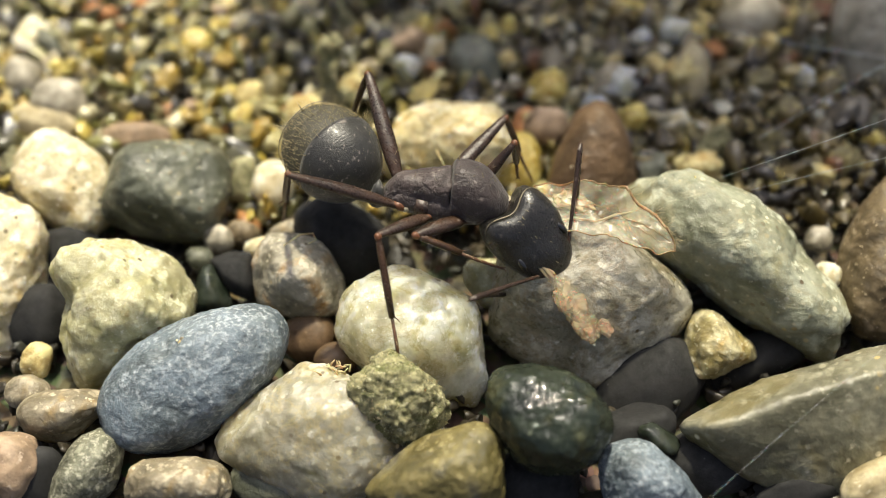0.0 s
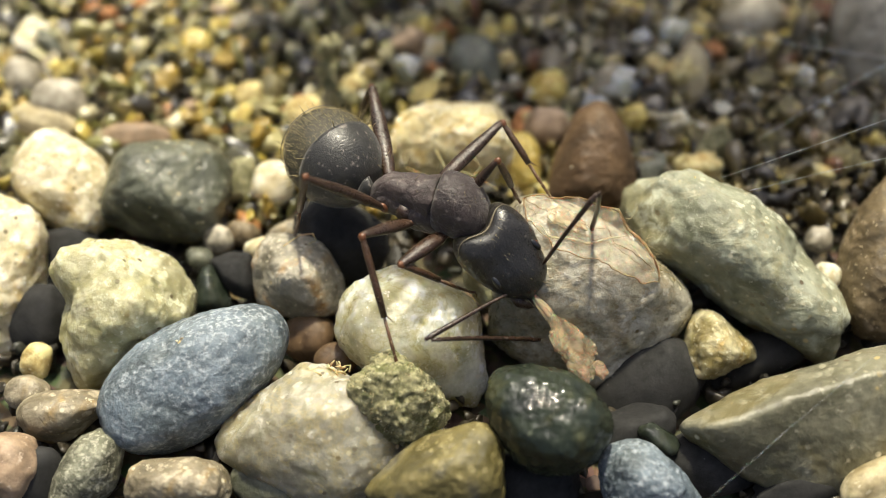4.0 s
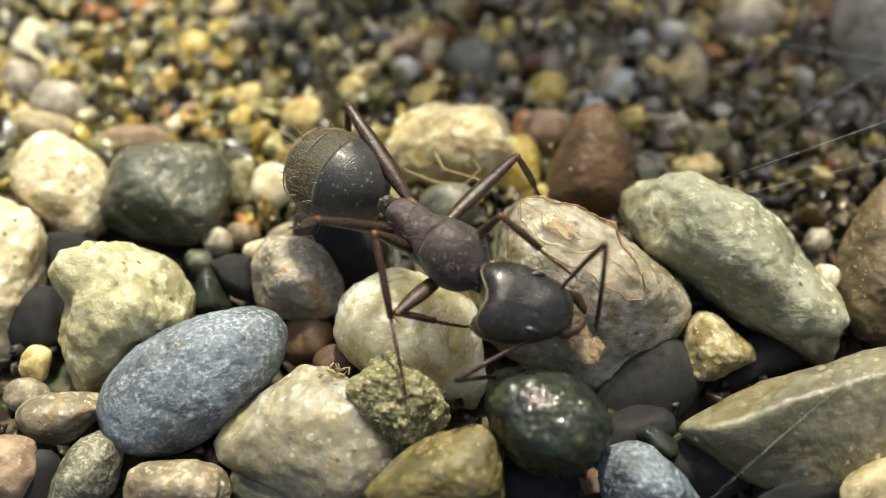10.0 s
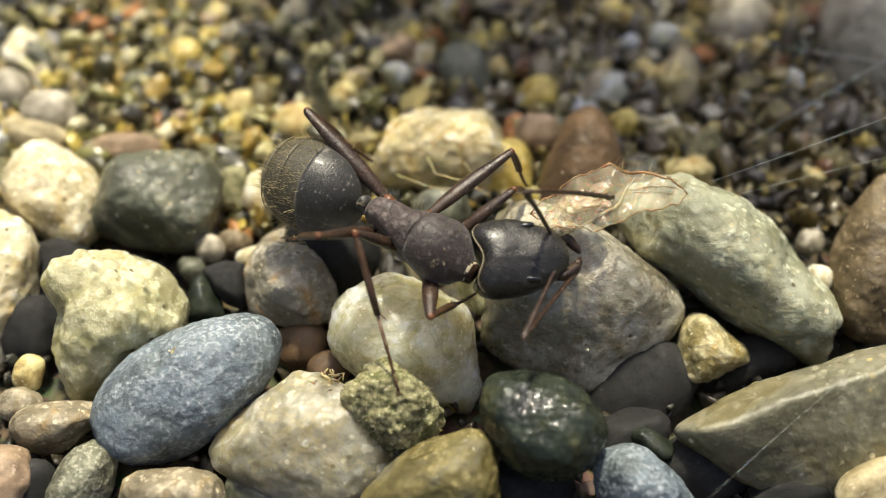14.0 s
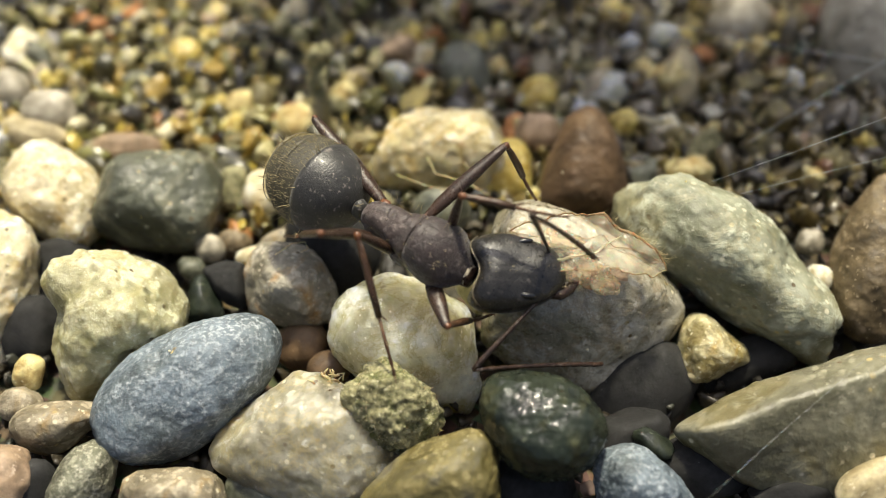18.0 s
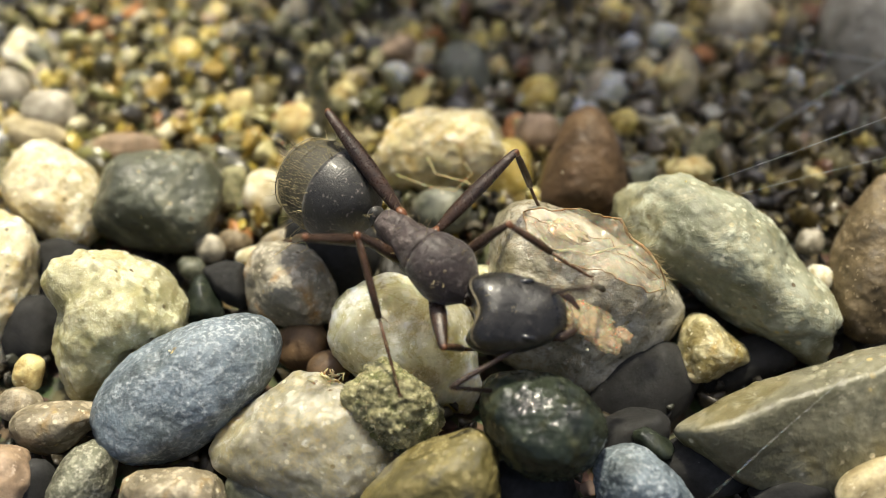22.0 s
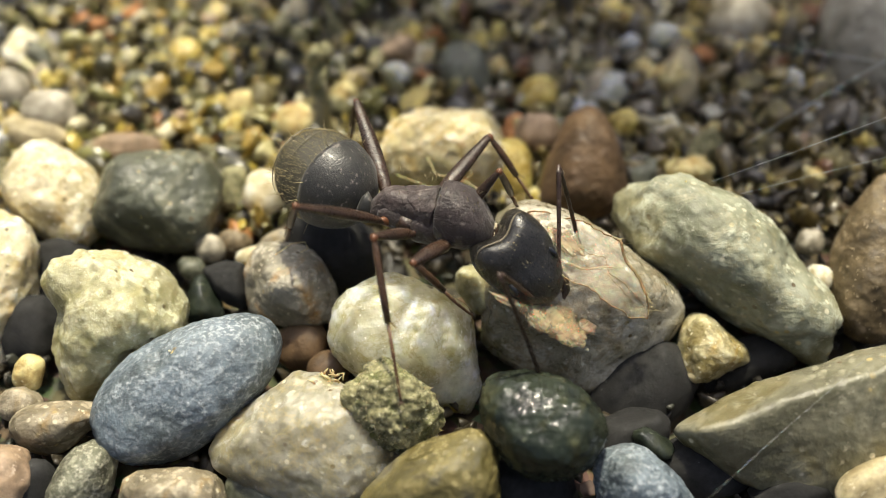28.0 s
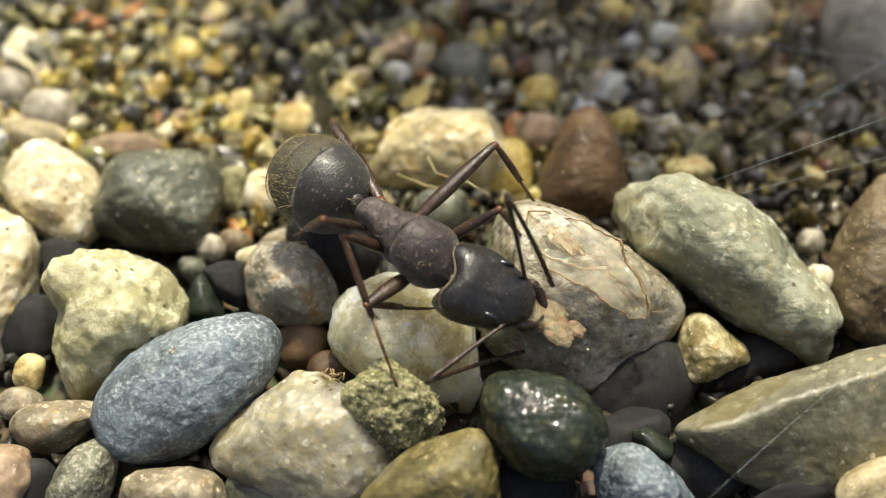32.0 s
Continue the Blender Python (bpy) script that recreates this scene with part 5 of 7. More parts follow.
    (8.5, (-0.50, -0.40, 5.55, 11, 4, -41), (-3.54, 2.20, 5.20, -9, -4, -38), (1.85, -2.35, 4.93, 24, 12, -4), {"L": (3.08, -2.10, 5.22, 3.68, -2.38, 8.55, 4.84, -2.04, 4.53), "R": (2.92, -3.06, 4.80, 0.25, -4.82, 3.63, 3.24, -2.10, 2.48), "HL": (-1.24, 0.98, 5.40, -3.01, 4.41, 6.46, -3.51, 5.55, 2.76), "ML": (-0.33, 0.36, 5.30, 2.17, 2.94, 5.57, 3.69, 2.78, 2.87), "FL": (0.51, -0.34, 5.13, 1.54, -0.78, 7.25, 3.00, -0.94, 4.52), "HR": (-1.78, 0.24, 5.12, -3.68, -1.63, 7.83, -4.99, 1.84, 2.98), "MR": (-1.05, -0.42, 4.89, -2.43, -1.52, 6.52, -1.09, -4.98, 3.33), "FR": (-0.22, -1.14, 4.81, -1.00, -3.19, 5.07, 0.72, -1.94, 2.81)}),
    (9, (-0.47, -0.38, 5.55, 11, 5, -42), (-3.57, 2.28, 5.20, -9, -4, -37), (1.82, -2.21, 4.90, 24, 14, -7), {"L": (3.07, -2.02, 5.15, 3.86, -2.84, 8.35, 5.24, -2.68, 4.39), "R": (2.85, -2.96, 4.73, 1.02, -5.27, 6.43, 1.90, -2.52, 3.38), "HL": (-1.19, 1.02, 5.43, -2.97, 4.45, 6.42, -3.52, 5.56, 2.72), "ML": (-0.29, 0.38, 5.31, 2.19, 2.97, 5.63, 3.67, 2.79, 2.92), "FL": (0.53, -0.34, 5.11, 1.60, -0.74, 7.23, 3.03, -0.82, 4.48), "HR": (-1.74, 0.29, 5.14, -3.62, -1.64, 7.83, -4.93, 1.72, 2.91), "MR": (-1.03, -0.39, 4.90, -2.33, -1.52, 6.56, -1.09, -5.03, 3.38), "FR": (-0.21, -1.12, 4.80, -1.01, -3.17, 4.93, 1.06, -2.34, 2.77)}),
    (9.5, (-0.34, -0.67, 5.55, 13, 4, -43), (-3.47, 2.10, 5.20, -9, -4, -38), (2.04, -2.59, 4.95, 24, 11, -5), {"L": (3.27, -2.35, 5.25, 3.70, -3.21, 8.51, 4.22, -2.67, 4.38), "R": (3.10, -3.31, 4.83, -0.11, -4.23, 4.23, 2.95, -2.59, 1.88), "HL": (-1.02, 0.74, 5.42, -2.99, 4.01, 6.61, -3.42, 5.00, 2.86), "ML": (-0.13, 0.09, 5.32, 2.27, 2.75, 5.63, 3.67, 2.76, 2.86), "FL": (0.68, -0.64, 5.15, 1.54, -1.28, 7.30, 3.67, -1.99, 5.16), "HR": (-1.58, 0.03, 5.11, -3.57, -1.83, 7.76, -4.98, 1.73, 3.01), "MR": (-0.87, -0.66, 4.88, -2.17, -1.60, 6.66, -1.07, -5.10, 3.41), "FR": (-0.07, -1.40, 4.80, -1.19, -3.28, 5.03, 0.91, -2.34, 2.95)}),
    (10, (-0.23, -0.96, 5.55, 14, 4, -44), (-3.37, 1.93, 5.20, -9, -4, -39), (2.24, -2.98, 4.99, 23, 9, -3), {"L": (3.45, -2.70, 5.34, 4.39, -3.55, 8.49, 4.69, -3.09, 4.32), "R": (3.33, -3.66, 4.92, 0.33, -5.01, 4.04, 3.60, -3.23, 2.09), "HL": (-0.89, 0.47, 5.43, -3.00, 3.58, 6.79, -3.33, 4.43, 3.00), "ML": (-0.01, -0.20, 5.34, 2.34, 2.51, 5.63, 3.67, 2.71, 2.84), "FL": (0.79, -0.94, 5.16, 1.63, -1.55, 7.33, 3.95, -2.20, 5.37), "HR": (-1.45, -0.23, 5.10, -3.50, -2.06, 7.73, -5.04, 1.68, 3.16), "MR": (-0.75, -0.93, 4.87, -1.99, -1.71, 6.78, -1.07, -5.11, 3.37), "FR": (0.04, -1.69, 4.80, -1.36, -3.36, 5.09, 0.79, -2.35, 3.11)}),
    (10.5, (-0.19, -1.11, 5.55, 18, 4, -45), (-3.27, 1.78, 5.20, -9, -4, -39), (2.23, -3.07, 4.98, 23, 10, -3), {"L": (3.44, -2.79, 5.31, 5.00, -4.07, 8.04, 5.39, -3.06, 3.99), "R": (3.32, -3.75, 4.89, 0.47, -5.31, 3.86, 4.02, -3.60, 2.40), "HL": (-0.81, 0.33, 5.47, -2.97, 3.38, 6.91, -3.12, 4.14, 3.09), "ML": (0.06, -0.35, 5.39, 2.46, 2.25, 6.04, 3.68, 2.45, 3.20), "FL": (0.85, -1.10, 5.21, 1.46, -1.74, 7.44, 4.17, -3.09, 6.78), "HR": (-1.37, -0.33, 5.08, -3.49, -2.13, 7.67, -4.98, 1.69, 3.16), "MR": (-0.68, -1.03, 4.85, -1.98, -1.66, 6.77, -1.09, -5.02, 3.32), "FR": (0.10, -1.81, 4.77, -1.25, -3.48, 5.26, 0.71, -2.30, 3.16)}),
    (11, (-0.16, -1.27, 5.55, 21, 4, -46), (-3.17, 1.64, 5.20, -9, -4, -38), (2.22, -3.17, 4.96, 23, 10, -3), {"L": (3.43, -2.88, 5.29, 4.56, -4.11, 8.26, 5.22, -2.92, 4.28), "R": (3.31, -3.85, 4.88, 0.18, -4.97, 4.16, 3.36, -3.22, 2.04), "HL": (-0.75, 0.19, 5.50, -2.93, 3.16, 7.04, -2.94, 3.84, 3.20), "ML": (0.11, -0.51, 5.42, 2.56, 1.87, 6.56, 3.68, 2.09, 3.68), "FL": (0.89, -1.27, 5.25, 1.31, -1.91, 7.53, 4.18, -3.01, 7.12), "HR": (-1.31, -0.45, 5.06, -3.45, -2.23, 7.66, -4.92, 1.66, 3.20), "MR": (-0.62, -1.16, 4.84, -1.95, -1.64, 6.78, -1.10, -4.91, 3.24), "FR": (0.14, -1.95, 4.76, -1.13, -3.61, 5.44, 0.60, -2.29, 3.23)}),
    (11.5, (-0.23, -1.20, 5.55, 22, 5, -45), (-3.18, 1.83, 5.20, -8, -5, -44), (2.13, -3.16, 4.97, 23, 8, -1), {"L": (3.31, -2.83, 5.34, 4.76, -3.90, 8.22, 5.64, -2.52, 4.35), "R": (3.24, -3.80, 4.93, -0.06, -4.49, 4.45, 2.65, -2.62, 1.84), "HL": (-0.84, 0.25, 5.54, -3.08, 3.06, 7.29, -2.71, 4.10, 3.55), "ML": (0.03, -0.43, 5.44, 2.62, 1.52, 7.00, 3.63, 1.69, 4.07), "FL": (0.82, -1.18, 5.25, 1.87, -1.76, 7.33, 4.75, -2.86, 6.99), "HR": (-1.39, -0.39, 5.08, -3.53, -2.24, 7.62, -4.96, 1.68, 3.18), "MR": (-0.69, -1.08, 4.84, -2.00, -1.70, 6.75, -1.10, -4.75, 3.03), "FR": (0.08, -1.85, 4.74, -1.17, -3.52, 5.43, 0.42, -1.95, 3.28)}),
    (12, (-0.31, -1.13, 5.55, 22, 5, -43), (-3.18, 2.03, 5.20, -8, -5, -49), (2.03, -3.14, 4.98, 23, 6, 1), {"L": (3.19, -2.77, 5.40, 4.54, -3.58, 8.41, 3.92, -1.83, 4.65), "R": (3.16, -3.75, 4.98, -0.12, -4.49, 4.51, 2.07, -2.18, 1.77), "HL": (-0.97, 0.30, 5.54, -3.22, 2.87, 7.62, -2.46, 4.20, 4.03), "ML": (-0.08, -0.35, 5.44, 2.59, 1.22, 7.28, 3.60, 1.41, 4.35), "FL": (0.74, -1.07, 5.25, 2.40, -1.47, 6.94, 5.30, -2.52, 6.68), "HR": (-1.50, -0.36, 5.08, -3.62, -2.27, 7.60, -5.00, 1.69, 3.16), "MR": (-0.78, -1.02, 4.84, -2.07, -1.77, 6.72, -1.09, -4.64, 2.87), "FR": (0.03, -1.77, 4.74, -1.20, -3.45, 5.45, 0.23, -1.65, 3.37)}),
    (12.5, (-0.50, -1.09, 5.55, 20, 5, -44), (-3.38, 2.05, 5.20, -8, -5, -47), (1.92, -2.68, 5.00, 23, 4, 5), {"L": (3.04, -2.22, 5.46, 3.94, -3.51, 8.47, 3.65, -1.84, 4.63), "R": (3.10, -3.20, 5.05, -0.01, -4.33, 4.28, 1.65, -1.90, 1.29), "HL": (-1.14, 0.35, 5.52, -3.45, 2.71, 7.78, -2.25, 4.00, 4.30), "ML": (-0.26, -0.32, 5.42, 2.50, 1.18, 7.18, 3.57, 1.51, 4.29), "FL": (0.54, -1.05, 5.23, 2.27, -1.17, 6.89, 5.23, -2.09, 6.73), "HR": (-1.69, -0.31, 5.09, -3.44, -2.34, 7.79, -4.99, 1.54, 3.34), "MR": (-0.98, -0.99, 4.85, -2.31, -1.61, 6.75, -1.10, -4.77, 3.20), "FR": (-0.19, -1.75, 4.75, -1.51, -3.28, 5.63, 0.21, -1.69, 3.59)}),
    (13, (-0.69, -1.04, 5.55, 18, 5, -45), (-3.58, 2.06, 5.20, -8, -4, -46), (1.80, -2.21, 5.04, 23, 0, 8), {"L": (2.86, -1.70, 5.56, 3.70, -3.09, 8.54, 4.07, -1.32, 4.75), "R": (3.00, -2.67, 5.15, 0.13, -4.18, 4.12, 1.64, -1.70, 1.09), "HL": (-1.31, 0.41, 5.50, -3.65, 2.45, 8.02, -2.04, 3.68, 4.69), "ML": (-0.44, -0.28, 5.39, 2.40, 1.15, 7.08, 3.55, 1.61, 4.24), "FL": (0.35, -1.02, 5.20, 2.12, -0.87, 6.81, 5.11, -1.68, 6.74), "HR": (-1.88, -0.26, 5.10, -3.23, -2.39, 7.95, -4.97, 1.41, 3.51), "MR": (-1.19, -0.95, 4.86, -2.56, -1.45, 6.76, -1.10, -5.06, 3.79), "FR": (-0.41, -1.73, 4.76, -1.85, -3.06, 5.76, 0.21, -1.76, 3.84)}),
    (13.5, (-0.62, -0.82, 5.55, 19, 4, -42), (-3.70, 1.95, 5.20, -9, -5, -39), (1.98, -1.40, 5.03, 23, 5, 3), {"L": (3.12, -0.98, 5.46, 3.10, -2.37, 8.56, 4.82, -0.25, 5.37), "R": (3.14, -1.96, 5.05, 1.12, -4.69, 5.15, 3.05, -1.51, 3.19), "HL": (-1.31, 0.59, 5.48, -3.83, 2.78, 7.69, -2.04, 3.86, 4.39), "ML": (-0.41, -0.05, 5.40, 2.45, 1.37, 7.07, 3.30, 2.19, 4.20), "FL": (0.42, -0.75, 5.23, 2.35, 0.21, 6.29, 5.06, 0.73, 4.88), "HR": (-1.84, -0.10, 5.07, -3.26, -2.37, 7.77, -5.00, 1.46, 3.35), "MR": (-1.10, -0.76, 4.85, -2.48, -1.39, 6.71, -1.11, -4.94, 3.62), "FR": (-0.29, -1.49, 4.77, -1.10, -3.38, 5.57, 0.61, -1.55, 3.73)}),
    (14, (-0.56, -0.59, 5.55, 20, 4, -38), (-3.82, 1.84, 5.20, -10, -5, -32), (2.40, -1.20, 5.15, 23, 2, 7), {"L": (3.48, -0.70, 5.64, 2.47, -1.75, 8.71, 5.46, 0.28, 6.58), "R": (3.59, -1.67, 5.23, 2.38, -4.78, 5.90, 4.38, -1.21, 4.96), "HL": (-1.35, 0.77, 5.49, -4.01, 3.24, 7.18, -2.06, 4.19, 3.94), "ML": (-0.40, 0.20, 5.41, 2.40, 2.32, 6.18, 3.13, 3.49, 3.40), "FL": (0.48, -0.45, 5.24, 2.38, 0.53, 6.34, 3.18, 2.57, 4.15), "HR": (-1.82, 0.05, 5.07, -3.28, -2.35, 7.62, -5.01, 1.48, 3.21), "MR": (-1.04, -0.55, 4.84, -2.37, -1.37, 6.66, -1.12, -4.82, 3.42), "FR": (-0.17, -1.23, 4.76, -0.20, -3.39, 5.16, 1.26, -1.18, 3.54)}),
    (14.5, (-0.54, -0.07, 5.55, 22, 5, -23), (-3.82, 1.86, 5.20, -10, -6, -34), (2.25, -0.59, 5.05, 23, 7, 2), {"L": (3.41, -0.20, 5.45, 3.34, -1.37, 8.64, 5.62, 0.36, 5.56), "R": (3.39, -1.18, 5.04, 1.43, -3.74, 3.95, 3.57, -0.19, 3.28), "HL": (-1.65, 1.05, 5.54, -4.22, 3.69, 7.09, -2.12, 4.23, 3.85), "ML": (-0.59, 0.74, 5.44, 2.50, 2.04, 6.75, 3.14, 2.92, 3.85), "FL": (0.43, 0.35, 5.25, 2.41, 1.23, 6.29, 3.06, 2.89, 3.75), "HR": (-1.92, 0.25, 5.08, -3.20, -2.33, 7.57, -5.00, 1.52, 3.19), "MR": (-1.01, -0.13, 4.84, -2.36, -1.22, 6.50, -1.13, -4.69, 3.26), "FR": (-0.01, -0.56, 4.74, -0.10, -2.74, 5.00, 1.61, -0.81, 3.28)}),
    (16.5, (-0.56, -0.41, 5.55, 18, 5, -29), (-3.80, 1.94, 5.20, -9, -5, -40), (2.39, -1.13, 4.89, 23, 9, -2), {"L": (3.60, -0.82, 5.23, 3.44, -0.72, 8.63, 5.05, -0.59, 4.75), "R": (3.49, -1.79, 4.82, 0.56, -3.18, 3.80, 4.18, -2.80, 1.70), "HL": (-1.55, 0.81, 5.50, -3.87, 3.96, 6.35, -2.38, 4.95, 2.89), "ML": (-0.53, 0.39, 5.39, 2.21, 2.24, 6.81, 3.44, 1.93, 3.98), "FL": (0.43, -0.11, 5.20, 0.41, 0.26, 7.57, 2.23, 1.23, 5.26), "HR": (-1.92, 0.01, 5.10, -3.14, -2.41, 7.76, -4.92, 1.47, 3.41), "MR": (-1.06, -0.46, 4.86, -2.26, -1.41, 6.71, -1.12, -4.80, 3.37), "FR": (-0.10, -1.00, 4.76, -0.30, -3.15, 5.16, 1.37, -1.34, 3.28)}),
    (17, (-0.62, -0.69, 5.55, 16, 4, -36), (-3.79, 1.96, 5.20, -9, -4, -41), (2.43, -1.59, 4.85, 23, 10, -3), {"L": (3.64, -1.30, 5.18, 2.09, -1.75, 8.17, 4.31, -0.93, 4.70), "R": (3.52, -2.27, 4.77, 0.49, -3.53, 3.86, 3.97, -3.12, 1.53), "HL": (-1.46, 0.64, 5.45, -3.70, 3.87, 6.19, -2.44, 5.07, 2.70), "ML": (-0.50, 0.10, 5.36, 2.04, 2.35, 6.54, 3.52, 1.85, 3.86), "FL": (0.40, -0.52, 5.19, -0.02, -0.27, 7.54, 2.23, 0.65, 5.62), "HR": (-1.92, -0.13, 5.09, -3.13, -2.44, 7.85, -4.90, 1.44, 3.48), "MR": (-1.13, -0.71, 4.86, -2.23, -1.52, 6.83, -1.11, -4.86, 3.43), "FR": (-0.24, -1.36, 4.78, -0.39, -3.48, 5.34, 1.18, -1.62, 3.42)}),
    (17.5, (-0.62, -0.71, 5.55, 16, 5, -36), (-3.77, 1.95, 5.20, -9, -4, -41), (2.36, -1.61, 4.91, 23, 7, 0), {"L": (3.54, -1.26, 5.29, 2.34, -2.09, 8.37, 4.69, -1.05, 5.04), "R": (3.48, -2.24, 4.88, 0.68, -3.80, 3.75, 4.72, -3.19, 2.74), "HL": (-1.46, 0.62, 5.48, -3.77, 3.78, 6.30, -2.40, 4.94, 2.84), "ML": (-0.50, 0.08, 5.37, 2.11, 2.19, 6.67, 3.48, 2.02, 3.90), "FL": (0.39, -0.54, 5.18, 0.38, -0.60, 7.58, 3.26, -0.43, 6.43), "HR": (-1.93, -0.14, 5.11, -3.15, -2.47, 7.86, -4.89, 1.40, 3.47), "MR": (-1.14, -0.72, 4.87, -2.26, -1.55, 6.82, -1.12, -4.74, 3.28), "FR": (-0.25, -1.37, 4.77, -0.03, -3.53, 5.14, 1.44, -1.61, 3.20)}),
    (18, (-0.62, -0.74, 5.55, 16, 5, -36), (-3.75, 1.94, 5.20, -9, -5, -42), (2.28, -1.63, 4.96, 23, 4, 3), {"L": (3.42, -1.22, 5.40, 2.60, -2.38, 8.49, 5.05, -1.11, 5.32), "R": (3.44, -2.20, 4.99, 1.05, -4.17, 3.58, 5.08, -3.28, 2.83), "HL": (-1.46, 0.59, 5.48, -3.84, 3.66, 6.43, -2.36, 4.79, 3.01), "ML": (-0.50, 0.05, 5.37, 2.18, 1.92, 6.88, 3.42, 2.08, 4.04), "FL": (0.39, -0.57, 5.18, 0.74, -0.81, 7.54, 3.77, -1.48, 7.38), "HR": (-1.93, -0.17, 5.11, -3.19, -2.48, 7.86, -4.90, 1.37, 3.44), "MR": (-1.14, -0.75, 4.87, -2.29, -1.58, 6.80, -1.12, -4.70, 3.21), "FR": (-0.25, -1.40, 4.77, 0.29, -3.53, 4.89, 1.74, -1.59, 2.96)}),
    (18.5, (-0.40, -0.71, 5.55, 10, 5, -34), (-3.66, 1.92, 5.20, -9, -4, -42), (2.49, -1.68, 4.98, 23, 11, -4), {"L": (3.71, -1.40, 5.29, 3.37, -1.88, 8.64, 4.80, -1.25, 4.74), "R": (3.57, -2.37, 4.89, 1.32, -4.45, 3.41, 5.36, -3.30, 3.57), "HL": (-1.31, 0.57, 5.42, -3.66, 3.57, 6.61, -2.47, 4.79, 3.10), "ML": (-0.33, 0.06, 5.30, 2.25, 2.25, 6.53, 3.54, 2.17, 3.71), "FL": (0.58, -0.53, 5.10, 1.00, -0.58, 7.46, 3.85, -1.41, 6.57), "HR": (-1.76, -0.24, 5.15, -3.41, -2.44, 7.77, -4.93, 1.41, 3.29), "MR": (-0.96, -0.80, 4.91, -2.16, -1.59, 6.83, -1.10, -4.84, 3.32), "FR": (-0.05, -1.42, 4.81, 0.01, -3.60, 5.08, 1.97, -2.35, 3.03)}),
    (19, (-0.18, -0.70, 5.55, 4, 5, -31), (-3.57, 1.91, 5.20, -9, -4, -42), (2.68, -1.73, 5.02, 23, 17, -10), {"L": (3.95, -1.61, 5.21, 4.25, -0.91, 8.52, 5.29, -1.57, 4.51), "R": (3.66, -2.55, 4.81, 1.45, -5.07, 4.23, 5.04, -2.99, 3.58), "HL": (-1.17, 0.51, 5.36, -3.47, 3.43, 6.84, -2.60, 4.74, 3.27), "ML": (-0.17, 0.05, 5.23, 2.31, 2.39, 6.37, 3.62, 2.07, 3.58), "FL": (0.76, -0.50, 5.03, 1.28, -0.31, 7.37, 3.75, -1.14, 5.69), "HR": (-1.58, -0.34, 5.19, -3.58, -2.40, 7.68, -4.94, 1.44, 3.14), "MR": (-0.76, -0.88, 4.95, -1.99, -1.64, 6.87, -1.08, -4.99, 3.41), "FR": (0.18, -1.45, 4.85, -0.26, -3.59, 5.06, 2.15, -3.15, 3.17)}),
    (19.5, (-0.26, -0.81, 5.55, 8, 5, -33), (-3.63, 1.91, 5.20, -8, -4, -43), (2.50, -2.03, 4.98, 23, 16, -9), {"L": (3.76, -1.88, 5.18, 4.27, -1.58, 8.53, 4.95, -1.70, 4.39), "R": (3.49, -2.83, 4.78, 1.23, -5.37, 4.79, 4.38, -2.86, 3.61), "HL": (-1.20, 0.45, 5.40, -3.50, 3.37, 6.87, -2.54, 4.68, 3.33), "ML": (-0.21, -0.04, 5.27, 2.26, 2.33, 6.36, 3.62, 2.03, 3.59), "FL": (0.71, -0.62, 5.08, 1.53, -0.80, 7.33, 4.01, -1.62, 5.65), "HR": (-1.63, -0.37, 5.16, -3.55, -2.43, 7.72, -4.94, 1.44, 3.21), "MR": (-0.83, -0.93, 4.92, -2.09, -1.62, 6.84, -1.08, -4.97, 3.41), "FR": (0.09, -1.53, 4.82, -0.54, -3.62, 5.12, 1.60, -2.53, 3.15)}),
    (20, (-0.35, -0.92, 5.55, 12, 5, -35), (-3.68, 1.91, 5.20, -8, -4, -43), (2.32, -2.32, 4.95, 23, 14, -7), {"L": (3.57, -2.12, 5.18, 3.64, -2.23, 8.58, 4.75, -2.27, 4.53), "R": (3.34, -3.08, 4.78, 0.57, -4.68, 3.65, 4.05, -2.41, 3.05), "HL": (-1.23, 0.38, 5.44, -3.53, 3.30, 6.93, -2.49, 4.62, 3.41), "ML": (-0.26, -0.14, 5.32, 2.21, 2.25, 6.39, 3.61, 1.95, 3.64), "FL": (0.64, -0.75, 5.13, 1.91, -0.92, 7.16, 3.73, -0.54, 4.67), "HR": (-1.69, -0.41, 5.14, -3.51, -2.47, 7.76, -4.92, 1.42, 3.28), "MR": (-0.89, -0.98, 4.89, -2.20, -1.59, 6.81, -1.08, -4.96, 3.44), "FR": (0.00, -1.61, 4.80, -0.84, -3.62, 5.11, 0.96, -1.97, 3.20)}),
    (20.5, (-0.40, -0.96, 5.55, 16, 5, -37), (-3.68, 1.90, 5.20, -9, -4, -42), (2.28, -2.48, 4.89, 23, 12, -6), {"L": (3.52, -2.25, 5.18, 3.34, -2.79, 8.53, 5.32, -2.57, 4.84), "R": (3.34, -3.21, 4.77, 0.43, -4.66, 3.76, 4.13, -2.92, 2.79), "HL": (-1.22, 0.38, 5.48, -3.55, 3.28, 6.95, -2.44, 4.57, 3.44), "ML": (-0.27, -0.17, 5.37, 2.25, 2.21, 6.33, 3.62, 2.03, 3.56), "FL": (0.62, -0.81, 5.18, 1.67, -1.31, 7.27, 4.03, -1.72, 5.31), "HR": (-1.70, -0.37, 5.11, -3.55, -2.44, 7.70, -4.94, 1.46, 3.23), "MR": (-0.92, -0.96, 4.87, -2.30, -1.53, 6.75, -1.10, -4.90, 3.41), "FR": (-0.04, -1.62, 4.77, -0.74, -3.70, 4.99, 0.90, -2.01, 2.97)}),
